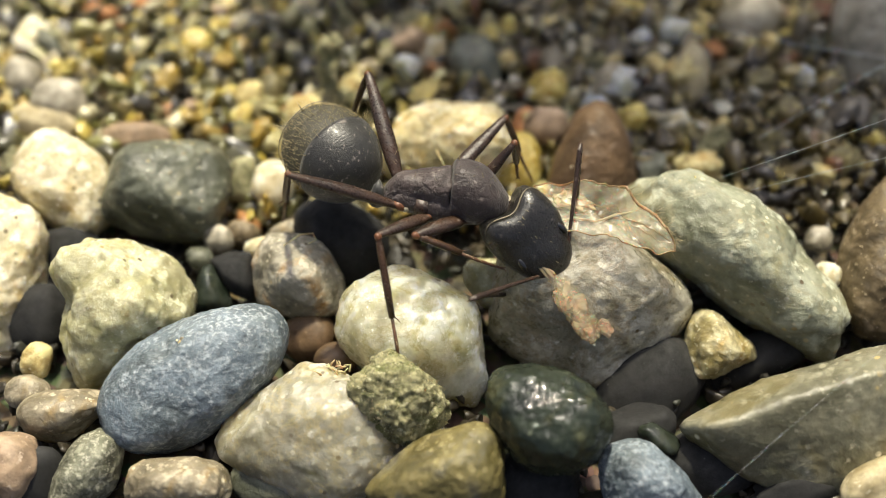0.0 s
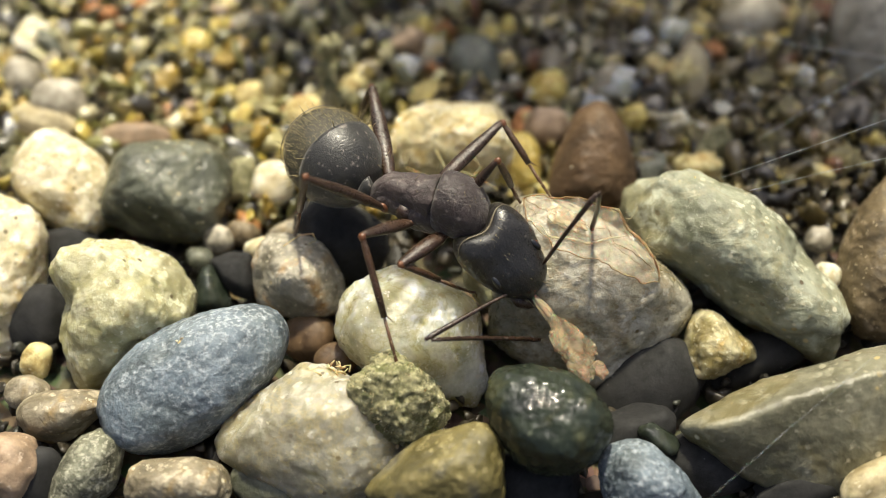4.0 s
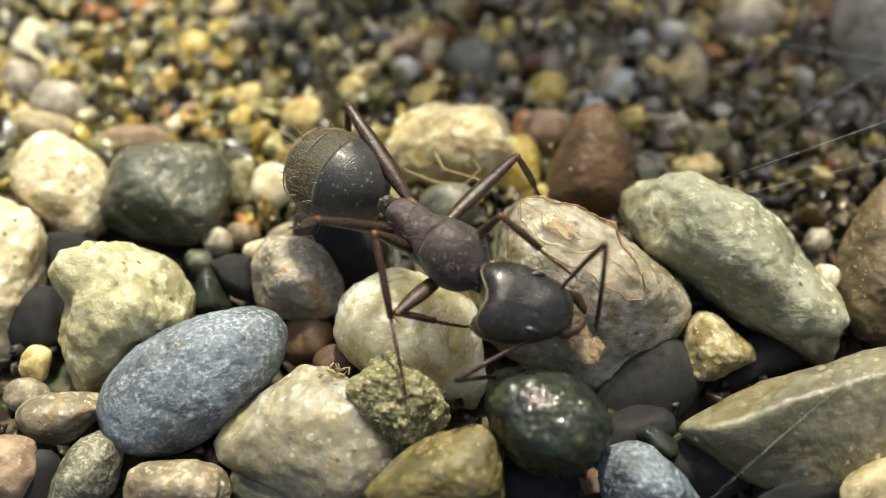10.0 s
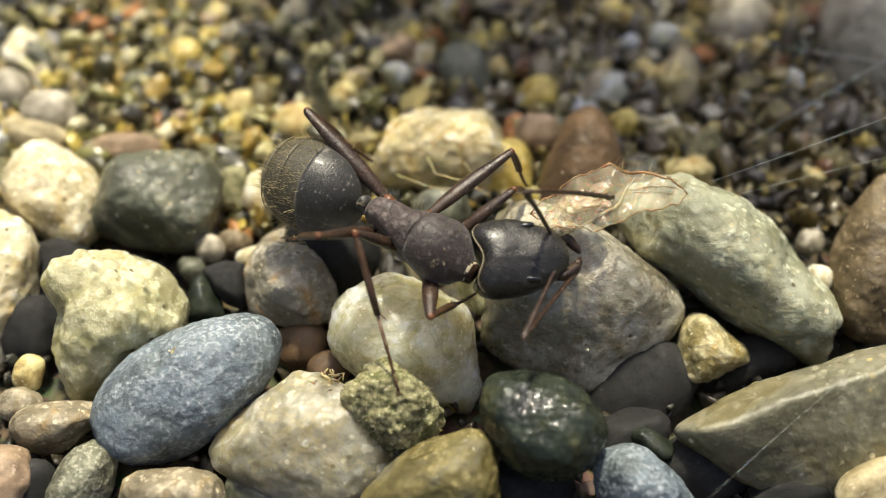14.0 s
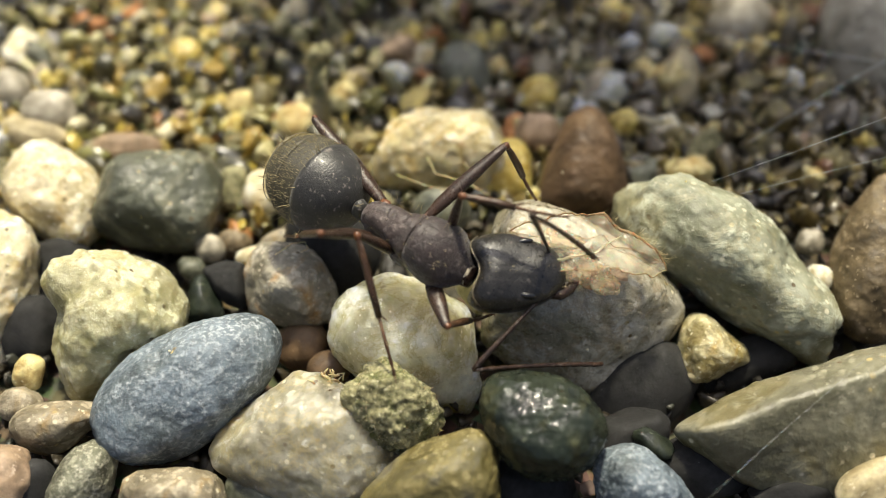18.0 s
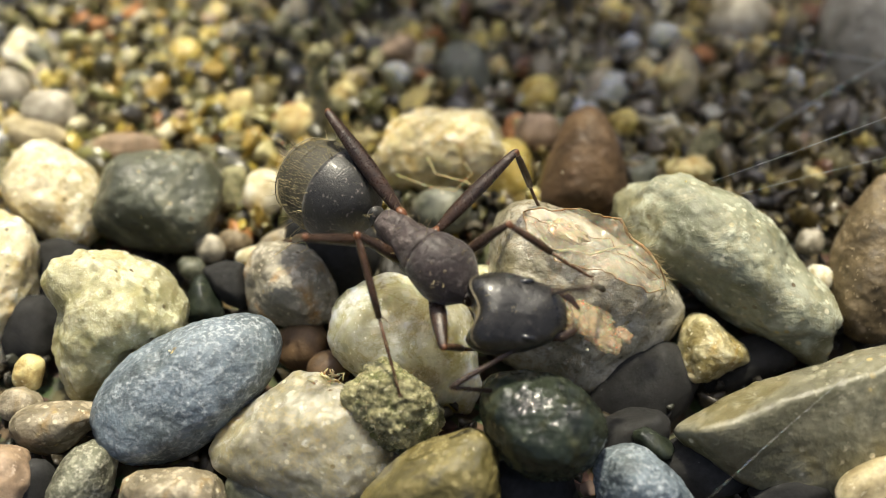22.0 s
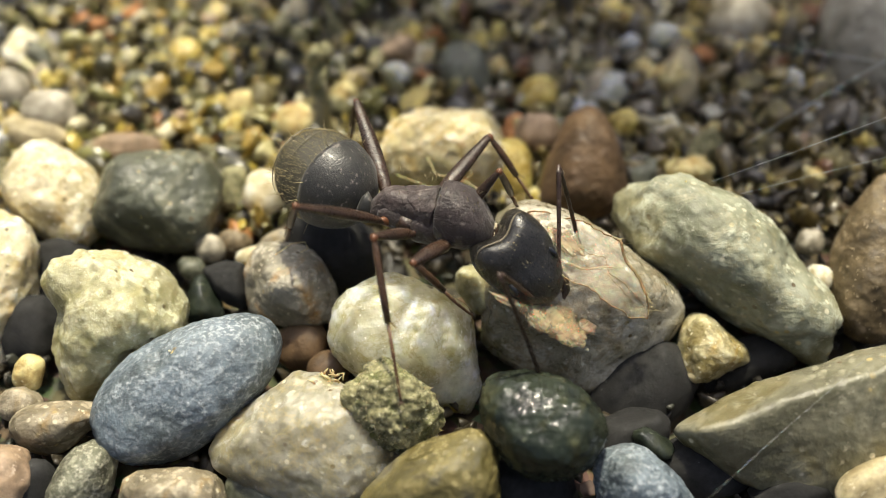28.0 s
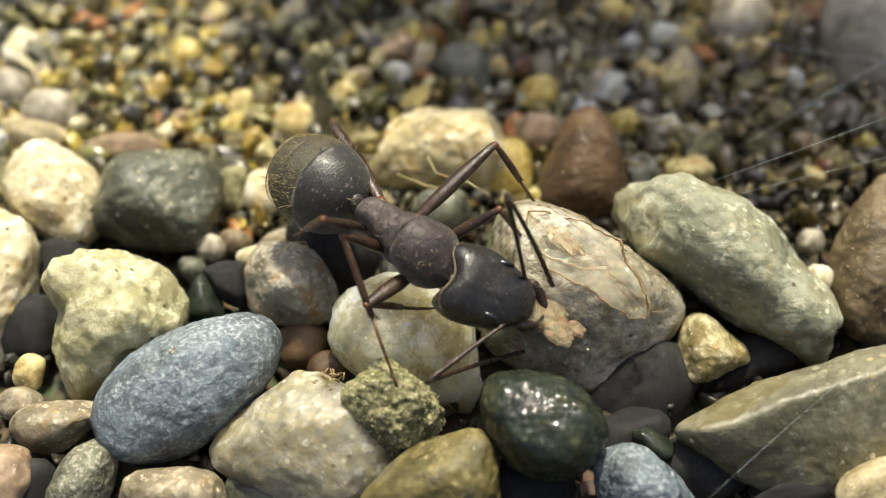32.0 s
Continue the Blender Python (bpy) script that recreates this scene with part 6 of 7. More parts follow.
    (21, (-0.45, -1.00, 5.55, 20, 5, -39), (-3.68, 1.89, 5.20, -9, -4, -41), (2.24, -2.63, 4.83, 23, 11, -4), {"L": (3.46, -2.37, 5.15, 3.17, -3.54, 8.33, 5.25, -3.01, 4.72), "R": (3.31, -3.33, 4.74, 0.36, -4.73, 3.80, 4.03, -3.18, 2.47), "HL": (-1.21, 0.38, 5.52, -3.57, 3.28, 6.94, -2.40, 4.57, 3.46), "ML": (-0.28, -0.21, 5.42, 2.28, 2.17, 6.27, 3.63, 2.09, 3.48), "FL": (0.59, -0.87, 5.23, 1.70, -1.27, 7.32, 3.84, -1.41, 5.08), "HR": (-1.70, -0.33, 5.09, -3.59, -2.42, 7.65, -4.94, 1.51, 3.18), "MR": (-0.94, -0.95, 4.85, -2.40, -1.47, 6.68, -1.11, -4.80, 3.32), "FR": (-0.09, -1.64, 4.75, -0.65, -3.76, 4.86, 0.83, -2.05, 2.74)}),
    (21.5, (-0.41, -1.13, 5.55, 21, 5, -42), (-3.51, 1.80, 5.20, -9, -5, -42), (2.23, -2.89, 4.91, 23, 7, 0), {"L": (3.41, -2.54, 5.29, 3.14, -3.63, 8.50, 5.55, -2.77, 5.17), "R": (3.35, -3.52, 4.88, 0.43, -4.96, 3.90, 4.43, -3.95, 3.13), "HL": (-1.10, 0.29, 5.53, -3.43, 3.05, 7.24, -2.42, 4.29, 3.68), "ML": (-0.20, -0.35, 5.43, 2.38, 1.88, 6.60, 3.59, 1.84, 3.75), "FL": (0.64, -1.05, 5.24, 1.87, -1.46, 7.26, 4.21, -1.82, 5.26), "HR": (-1.62, -0.39, 5.09, -3.62, -2.39, 7.62, -4.95, 1.51, 3.13), "MR": (-0.89, -1.04, 4.84, -2.34, -1.48, 6.70, -1.11, -4.84, 3.35), "FR": (-0.07, -1.77, 4.75, -0.21, -3.97, 4.77, 1.08, -2.25, 2.54)}),
    (22, (-0.38, -1.27, 5.55, 22, 5, -45), (-3.35, 1.71, 5.20, -9, -5, -42), (2.21, -3.16, 4.97, 23, 5, 2), {"L": (3.36, -2.77, 5.40, 4.03, -4.72, 8.11, 5.08, -2.01, 5.07), "R": (3.35, -3.75, 4.99, 0.37, -5.11, 4.07, 4.00, -4.18, 2.16), "HL": (-0.99, 0.18, 5.54, -3.29, 2.75, 7.58, -2.45, 3.94, 3.96), "ML": (-0.12, -0.50, 5.44, 2.44, 1.39, 7.11, 3.54, 1.38, 4.21), "FL": (0.67, -1.25, 5.25, 2.07, -1.59, 7.17, 4.60, -2.18, 5.48), "HR": (-1.54, -0.46, 5.08, -3.66, -2.38, 7.59, -4.95, 1.50, 3.07), "MR": (-0.84, -1.15, 4.84, -2.30, -1.50, 6.71, -1.10, -4.87, 3.37), "FR": (-0.07, -1.92, 4.74, 0.18, -4.11, 4.66, 1.31, -2.44, 2.31)}),
    (22.5, (-0.15, -1.04, 5.55, 20, 5, -37), (-3.26, 1.74, 5.20, -8, -5, -43), (2.70, -3.12, 4.93, 23, 6, 4), {"L": (3.84, -2.69, 5.35, 3.99, -5.02, 7.82, 4.43, -1.52, 5.54), "R": (3.86, -3.67, 4.94, 0.79, -4.84, 4.07, 3.64, -2.99, 1.60), "HL": (-0.96, 0.31, 5.52, -3.24, 2.40, 8.06, -2.71, 3.55, 4.36), "ML": (-0.01, -0.25, 5.42, 2.61, 1.37, 7.29, 3.61, 1.53, 4.36), "FL": (0.88, -0.87, 5.23, 2.48, -0.96, 7.02, 4.92, -0.76, 5.11), "HR": (-1.43, -0.42, 5.09, -3.69, -2.38, 7.44, -4.96, 1.50, 2.90), "MR": (-0.64, -1.00, 4.85, -1.94, -1.72, 6.74, -1.07, -4.89, 3.11), "FR": (0.24, -1.66, 4.75, 0.12, -3.86, 4.84, 1.50, -1.98, 2.79)}),
    (23, (0.19, -1.18, 5.55, 16, 4, -37), (-3.17, 1.76, 5.20, -9, -4, -42), (3.12, -2.36, 4.77, 23, 13, -5), {"L": (4.35, -2.13, 5.03, 3.22, -1.32, 8.13, 5.98, 0.29, 5.41), "R": (4.17, -3.09, 4.62, 1.39, -5.02, 4.95, 3.14, -2.49, 2.09), "HL": (-0.63, 0.16, 5.45, -2.98, 2.23, 7.94, -3.03, 3.62, 4.30), "ML": (0.32, -0.40, 5.36, 2.74, 1.94, 6.65, 3.78, 2.34, 3.76), "FL": (1.21, -1.03, 5.19, 2.55, -0.94, 7.18, 5.22, -0.31, 5.73), "HR": (-1.10, -0.59, 5.09, -3.69, -2.36, 7.24, -4.99, 1.52, 2.72), "MR": (-0.32, -1.19, 4.86, -1.65, -1.87, 6.74, -1.17, -4.02, 2.36), "FR": (0.56, -1.85, 4.78, -0.13, -3.91, 5.16, 1.44, -1.84, 3.47)}),
    (23.5, (0.07, -0.40, 5.55, 4, 5, -26), (-3.23, 1.84, 5.20, -9, -4, -41), (2.81, -1.23, 4.81, 23, 11, -5), {"L": (4.03, -0.98, 5.12, 3.19, -0.10, 8.30, 5.81, 0.61, 5.09), "R": (3.87, -1.95, 4.71, 1.98, -4.76, 4.93, 3.96, -1.70, 2.84), "HL": (-1.02, 0.72, 5.36, -3.47, 3.46, 6.94, -3.15, 4.50, 3.19), "ML": (0.01, 0.35, 5.23, 2.61, 2.47, 6.53, 4.09, 0.55, 4.59), "FL": (0.99, -0.12, 5.03, 1.76, -0.23, 7.30, 3.84, 0.40, 5.10), "HR": (-1.36, -0.17, 5.19, -3.83, -2.14, 7.30, -5.00, 1.77, 2.76), "MR": (-0.49, -0.63, 4.95, -1.79, -1.74, 6.64, -1.06, -5.13, 3.19), "FR": (0.49, -1.11, 4.85, -0.39, -3.10, 4.54, 1.39, -1.19, 2.87)}),
    (24, (0.32, -0.26, 5.55, -10, 5, -17), (-3.28, 1.91, 5.20, -8, -4, -44), (3.07, -1.15, 4.76, 27, 27, -17), {"L": (4.36, -1.20, 4.75, 4.23, -1.84, 8.09, 5.28, -1.14, 4.08), "R": (3.88, -2.05, 4.32, 1.64, -4.59, 4.65, 3.65, -1.64, 2.44), "HL": (-0.97, 0.59, 5.25, -2.82, 3.55, 7.19, -3.14, 4.14, 3.35), "ML": (0.10, 0.37, 5.08, 2.41, 2.76, 6.47, 3.62, 1.83, 3.77), "FL": (1.14, 0.04, 4.89, 1.55, -0.11, 7.25, 2.52, 1.57, 4.83), "HR": (-1.15, -0.36, 5.30, -3.89, -1.97, 7.38, -5.01, 1.97, 2.87), "MR": (-0.23, -0.72, 5.08, -1.61, -1.78, 6.73, -1.06, -5.15, 3.22), "FR": (0.82, -1.04, 4.98, -0.39, -2.85, 5.27, 2.06, -1.69, 3.76)}),
    (24.5, (-0.02, 0.37, 5.55, -18, 5, -6), (-3.38, 1.93, 5.20, -8, -5, -46), (2.81, -0.32, 4.71, 28, 33, -23), {"L": (4.07, -0.53, 4.56, 2.99, 1.81, 6.78, 4.29, 2.53, 2.85), "R": (3.45, -1.28, 4.15, 0.49, -2.54, 5.25, 4.25, -2.12, 3.42), "HL": (-1.46, 0.89, 5.19, -2.82, 4.39, 6.57, -3.19, 4.88, 2.72), "ML": (-0.37, 0.88, 5.01, 2.12, 3.16, 6.25, 3.58, 1.48, 4.09), "FL": (0.71, 0.73, 4.82, 1.70, 0.51, 6.99, 2.62, 1.87, 4.36), "HR": (-1.44, -0.05, 5.38, -4.03, -1.75, 7.58, -5.00, 1.91, 2.80), "MR": (-0.47, -0.25, 5.17, -1.65, -1.67, 6.70, -1.07, -5.10, 3.25), "FR": (0.62, -0.36, 5.07, -0.40, -2.25, 5.55, 1.64, -1.37, 3.38)}),
    (25, (0.15, 0.44, 5.55, -20, 4, -11), (-3.47, 1.96, 5.20, -9, -5, -37), (2.93, -0.72, 4.73, 28, 37, -25), {"L": (4.17, -0.96, 4.50, 4.56, 1.41, 6.91, 5.15, -1.12, 3.61), "R": (3.50, -1.68, 4.11, 1.82, -4.10, 5.81, 4.40, -2.49, 2.91), "HL": (-1.24, 1.07, 5.15, -2.52, 4.80, 5.76, -3.24, 5.69, 2.03), "ML": (-0.15, 0.95, 4.99, 1.72, 4.02, 5.24, 3.50, 2.03, 3.68), "FL": (0.92, 0.71, 4.82, 1.79, 1.01, 7.03, 2.71, 1.86, 4.19), "HR": (-1.30, 0.13, 5.38, -4.00, -1.39, 7.58, -5.03, 1.94, 2.57), "MR": (-0.35, -0.15, 5.18, -1.72, -1.50, 6.61, -1.08, -5.02, 3.26), "FR": (0.73, -0.36, 5.11, -0.57, -1.91, 5.97, 0.98, -1.30, 3.35)}),
    (25.5, (0.04, 0.47, 5.55, -20, 5, -11), (-3.47, 1.99, 5.20, -9, -5, -39), (2.87, -0.55, 4.76, 27, 31, -21), {"L": (4.15, -0.71, 4.66, 3.96, 1.69, 7.06, 4.59, -1.60, 4.54), "R": (3.58, -1.50, 4.25, 1.82, -3.89, 5.91, 4.24, -2.66, 2.71), "HL": (-1.35, 1.10, 5.18, -2.54, 4.87, 5.76, -3.24, 5.78, 2.03), "ML": (-0.27, 0.98, 4.99, 1.72, 3.97, 5.30, 3.51, 1.98, 3.73), "FL": (0.79, 0.74, 4.81, 1.81, 1.00, 6.96, 2.74, 1.85, 4.13), "HR": (-1.41, 0.16, 5.40, -4.03, -1.41, 7.66, -5.02, 1.89, 2.62), "MR": (-0.46, -0.12, 5.19, -1.75, -1.53, 6.64, -1.08, -5.04, 3.29), "FR": (0.61, -0.33, 5.09, -0.59, -1.94, 5.98, 1.00, -1.42, 3.37)}),
    (27.5, (0.05, 0.38, 5.55, -20, 4, -13), (-3.48, 2.13, 5.20, -9, -4, -42), (2.68, -0.74, 4.75, 27, 39, -28), {"L": (3.90, -1.05, 4.47, 3.98, 0.92, 7.24, 4.40, -0.85, 3.45), "R": (3.18, -1.73, 4.09, 1.13, -3.72, 5.92, 3.14, -1.83, 2.76), "HL": (-1.31, 1.05, 5.15, -2.54, 4.75, 6.05, -3.17, 5.85, 2.36), "ML": (-0.23, 0.90, 4.99, 1.76, 3.88, 5.34, 3.56, 2.09, 3.56), "FL": (0.83, 0.62, 4.82, 1.90, 0.78, 6.96, 2.81, 1.67, 4.13), "HR": (-1.41, 0.13, 5.38, -3.96, -1.37, 7.76, -5.02, 1.84, 2.68), "MR": (-0.47, -0.19, 5.18, -1.80, -1.54, 6.65, -1.06, -5.17, 3.45), "FR": (0.60, -0.44, 5.11, -0.69, -1.99, 5.98, 1.10, -1.90, 3.45)}),
    (28, (-0.03, 0.39, 5.55, -20, 4, -13), (-3.48, 2.16, 5.20, -8, -5, -44), (2.56, -0.96, 4.76, 27, 41, -31), {"L": (3.76, -1.32, 4.45, 3.76, 1.10, 6.83, 4.96, -0.60, 3.18), "R": (3.00, -1.97, 4.08, 1.75, -3.26, 6.97, 3.33, -4.54, 3.30), "HL": (-1.39, 1.06, 5.15, -2.55, 4.77, 6.11, -3.15, 5.88, 2.42), "ML": (-0.31, 0.91, 4.99, 1.78, 3.82, 5.40, 3.57, 2.25, 3.42), "FL": (0.75, 0.63, 4.82, 1.92, 0.76, 6.91, 2.84, 1.66, 4.09), "HR": (-1.49, 0.14, 5.38, -3.97, -1.39, 7.81, -5.01, 1.80, 2.72), "MR": (-0.55, -0.18, 5.18, -1.81, -1.57, 6.68, -1.06, -5.22, 3.51), "FR": (0.52, -0.43, 5.11, -0.70, -2.02, 6.00, 1.10, -2.01, 3.48)}),
    (28.5, (-0.08, 0.39, 5.55, -17, 4, -13), (-3.50, 2.21, 5.20, -8, -5, -45), (2.54, -0.92, 4.80, 26, 38, -27), {"L": (3.78, -1.19, 4.55, 3.54, 1.24, 6.92, 4.41, 0.71, 2.84), "R": (3.09, -1.91, 4.18, 1.39, -3.77, 6.46, 3.57, -3.33, 2.90), "HL": (-1.44, 1.09, 5.17, -2.56, 4.82, 6.06, -3.16, 5.89, 2.36), "ML": (-0.35, 0.94, 5.01, 1.77, 3.83, 5.38, 3.56, 2.26, 3.40), "FL": (0.70, 0.67, 4.84, 1.88, 0.72, 6.93, 2.80, 1.66, 4.12), "HR": (-1.54, 0.15, 5.35, -3.95, -1.37, 7.86, -5.01, 1.84, 2.78), "MR": (-0.60, -0.16, 5.15, -1.89, -1.54, 6.63, -1.06, -5.20, 3.49), "FR": (0.47, -0.41, 5.07, -0.61, -2.14, 5.88, 1.26, -1.63, 3.46)}),
    (29, (-0.13, 0.39, 5.55, -15, 4, -13), (-3.52, 2.26, 5.20, -8, -4, -46), (2.50, -0.87, 4.84, 26, 36, -24), {"L": (3.75, -1.07, 4.63, 3.02, 1.33, 6.92, 4.33, 1.29, 2.93), "R": (3.11, -1.83, 4.25, 1.03, -4.10, 5.70, 3.76, -2.41, 2.99), "HL": (-1.48, 1.11, 5.18, -2.57, 4.87, 6.00, -3.16, 5.89, 2.29), "ML": (-0.40, 0.96, 5.03, 1.76, 3.82, 5.38, 3.56, 2.25, 3.40), "FL": (0.66, 0.69, 4.86, 1.84, 0.70, 6.95, 2.76, 1.68, 4.15), "HR": (-1.59, 0.16, 5.33, -3.93, -1.36, 7.91, -5.01, 1.87, 2.85), "MR": (-0.64, -0.15, 5.13, -1.97, -1.50, 6.59, -1.06, -5.19, 3.50), "FR": (0.42, -0.39, 5.05, -0.52, -2.25, 5.75, 1.38, -1.27, 3.51)}),
    (29.5, (-0.22, 0.35, 5.55, -12, 5, -15), (-3.50, 2.21, 5.20, -8, -5, -46), (2.33, -0.95, 4.78, 25, 35, -23), {"L": (3.59, -1.13, 4.58, 3.29, 1.30, 6.94, 4.09, 0.13, 2.98), "R": (2.97, -1.91, 4.21, 0.56, -3.83, 5.63, 3.29, -2.41, 2.78), "HL": (-1.55, 1.14, 5.23, -2.59, 4.95, 5.82, -3.17, 5.97, 2.10), "ML": (-0.47, 0.96, 5.06, 1.77, 3.75, 5.46, 3.54, 2.17, 3.47), "FL": (0.58, 0.66, 4.87, 1.98, 0.74, 6.82, 2.85, 1.53, 3.95), "HR": (-1.69, 0.19, 5.32, -3.89, -1.40, 7.98, -5.01, 1.81, 2.92), "MR": (-0.76, -0.14, 5.10, -2.11, -1.47, 6.57, -1.06, -5.12, 3.47), "FR": (0.30, -0.43, 5.00, -0.81, -2.23, 5.58, 1.34, -1.40, 3.51)}),
    (30, (-0.31, 0.30, 5.55, -10, 5, -17), (-3.48, 2.16, 5.20, -8, -5, -46), (2.17, -1.03, 4.72, 25, 34, -23), {"L": (3.43, -1.20, 4.54, 3.24, 1.23, 6.90, 3.86, -1.08, 3.45), "R": (2.83, -1.99, 4.17, 0.08, -3.50, 5.48, 2.83, -2.36, 2.52), "HL": (-1.60, 1.15, 5.25, -2.62, 4.99, 5.69, -3.17, 6.00, 1.97), "ML": (-0.53, 0.93, 5.08, 1.78, 3.65, 5.59, 3.51, 2.19, 3.47), "FL": (0.51, 0.60, 4.89, 2.12, 0.84, 6.64, 2.95, 1.40, 3.71), "HR": (-1.78, 0.20, 5.30, -3.81, -1.46, 8.05, -4.99, 1.74, 3.00), "MR": (-0.86, -0.16, 5.08, -2.22, -1.47, 6.56, -1.06, -5.12, 3.50), "FR": (0.19, -0.48, 4.98, -1.12, -2.20, 5.38, 1.30, -1.56, 3.55)}),
    (30.5, (-0.50, -0.08, 5.55, 2, 5, -26), (-3.55, 2.10, 5.20, -8, -5, -45), (1.92, -1.48, 4.78, 24, 28, -19), {"L": (3.20, -1.55, 4.73, 3.16, -0.46, 7.95, 3.87, -1.31, 3.90), "R": (2.70, -2.40, 4.35, -0.17, -4.08, 5.07, 2.92, -2.42, 2.76), "HL": (-1.60, 1.03, 5.35, -2.83, 4.83, 5.56, -3.21, 6.23, 1.94), "ML": (-0.57, 0.66, 5.20, 1.85, 3.21, 5.97, 3.40, 2.61, 3.36), "FL": (0.41, 0.18, 5.01, 1.95, 0.21, 6.85, 3.00, 0.81, 4.00), "HR": (-1.94, 0.14, 5.20, -3.60, -1.70, 8.08, -4.87, 1.64, 3.14), "MR": (-1.07, -0.33, 4.97, -2.37, -1.51, 6.60, -1.08, -4.96, 3.37), "FR": (-0.09, -0.81, 4.87, -1.53, -2.42, 5.29, 0.72, -1.47, 3.38)}),
    (31, (-0.69, -0.47, 5.55, 12, 5, -35), (-3.62, 2.03, 5.20, -8, -5, -44), (1.67, -1.91, 4.86, 24, 22, -14), {"L": (2.95, -1.88, 4.94, 2.98, -1.53, 8.32, 4.24, -2.28, 4.39), "R": (2.56, -2.78, 4.55, -0.58, -3.88, 3.85, 2.70, -1.96, 2.08), "HL": (-1.57, 0.83, 5.44, -3.03, 4.55, 5.55, -3.23, 6.32, 2.08), "ML": (-0.60, 0.31, 5.32, 1.85, 2.81, 6.18, 3.30, 2.82, 3.44), "FL": (0.30, -0.30, 5.13, 1.82, -0.33, 6.98, 3.04, 0.38, 4.22), "HR": (-2.03, 0.04, 5.14, -3.34, -1.95, 8.09, -4.73, 1.51, 3.26), "MR": (-1.23, -0.53, 4.89, -2.55, -1.53, 6.63, -1.10, -4.82, 3.31), "FR": (-0.34, -1.16, 4.80, -1.93, -2.63, 5.19, 0.13, -1.39, 3.23)}),
    (31.5, (-0.80, -0.58, 5.55, 14, 5, -38), (-3.65, 1.97, 5.20, -8, -6, -43), (1.53, -2.02, 4.85, 23, 21, -13), {"L": (2.81, -1.96, 4.95, 2.49, -1.47, 8.30, 3.90, -2.24, 4.41), "R": (2.45, -2.87, 4.55, -0.59, -4.17, 3.73, 2.64, -2.40, 1.70), "HL": (-1.60, 0.77, 5.46, -3.21, 4.43, 5.57, -3.11, 6.19, 2.09), "ML": (-0.66, 0.20, 5.34, 1.86, 2.57, 6.33, 3.42, 2.32, 3.67), "FL": (0.21, -0.45, 5.15, 1.80, -0.60, 6.95, 2.98, 0.33, 4.23), "HR": (-2.10, 0.02, 5.12, -3.24, -2.06, 8.09, -4.72, 1.45, 3.33), "MR": (-1.33, -0.60, 4.88, -2.64, -1.52, 6.67, -1.12, -4.78, 3.33), "FR": (-0.47, -1.27, 4.78, -2.00, -2.79, 5.20, 0.02, -1.49, 3.25)}),
    (32, (-0.92, -0.69, 5.55, 15, 5, -42), (-3.68, 1.91, 5.20, -9, -6, -42), (1.39, -2.13, 4.82, 24, 18, -11), {"L": (2.66, -2.02, 4.98, 1.97, -1.37, 8.24, 3.79, -1.62, 4.46), "R": (2.35, -2.95, 4.57, -0.35, -4.96, 4.08, 2.74, -2.56, 2.56), "HL": (-1.62, 0.71, 5.47, -3.38, 4.31, 5.58, -3.00, 6.04, 2.11), "ML": (-0.72, 0.08, 5.36, 1.85, 2.32, 6.50, 3.53, 1.74, 3.97), "FL": (0.10, -0.63, 5.16, 1.85, -0.70, 6.80, 2.90, 0.46, 4.13), "HR": (-2.17, 0.01, 5.12, -3.14, -2.17, 8.08, -4.71, 1.40, 3.39), "MR": (-1.44, -0.66, 4.87, -2.74, -1.53, 6.70, -1.14, -4.73, 3.35), "FR": (-0.63, -1.39, 4.78, -2.09, -2.98, 5.22, -0.08, -1.61, 3.30)}),
]
WING_ROWS = [
    (0, (2.81, 1.90, 4.62), (6.67, -0.18, 4.42)),
    (1, (2.80, 1.69, 4.78), (6.70, -0.53, 4.08)),
    (3, (2.61, 1.31, 4.82), (6.47, -0.68, 3.72)),
    (6, (2.48, 1.29, 4.96), (6.07, -1.06, 3.56)),
    (9, (2.50, 1.31, 4.96), (5.99, -1.30, 3.46)),
    (11, (2.50, 1.31, 4.95), (5.98, -1.26, 3.55)),
    (11.7, (2.25, 0.00, 5.20), (6.71, -1.43, 4.60)),
    (12, (1.35, -0.95, 5.40), (6.77, -1.55, 5.00)),
    (13, (1.17, -0.47, 5.60), (6.77, -0.72, 5.20)),
    (14, (2.92, 0.21, 5.60), (7.17, 0.90, 5.60)),
    (17, (2.52, -0.49, 5.40), (6.21, -1.27, 4.60)),
    (18, (2.26, -0.30, 5.38), (6.33, -0.97, 4.58)),
    (20, (2.70, 0.43, 5.22), (6.30, -1.08, 4.32)),
    (22, (2.75, 0.72, 5.11), (6.33, -1.15, 4.21)),
    (24, (3.01, 0.93, 4.80), (6.33, -1.39, 3.40)),
    (28, (2.92, 1.00, 4.80), (6.17, -1.64, 3.30)),
    (32, (2.92, 1.00, 4.80), (6.17, -1.71, 3.30)),
]
SPRIG = (-4.14, 10.40, 0.30)
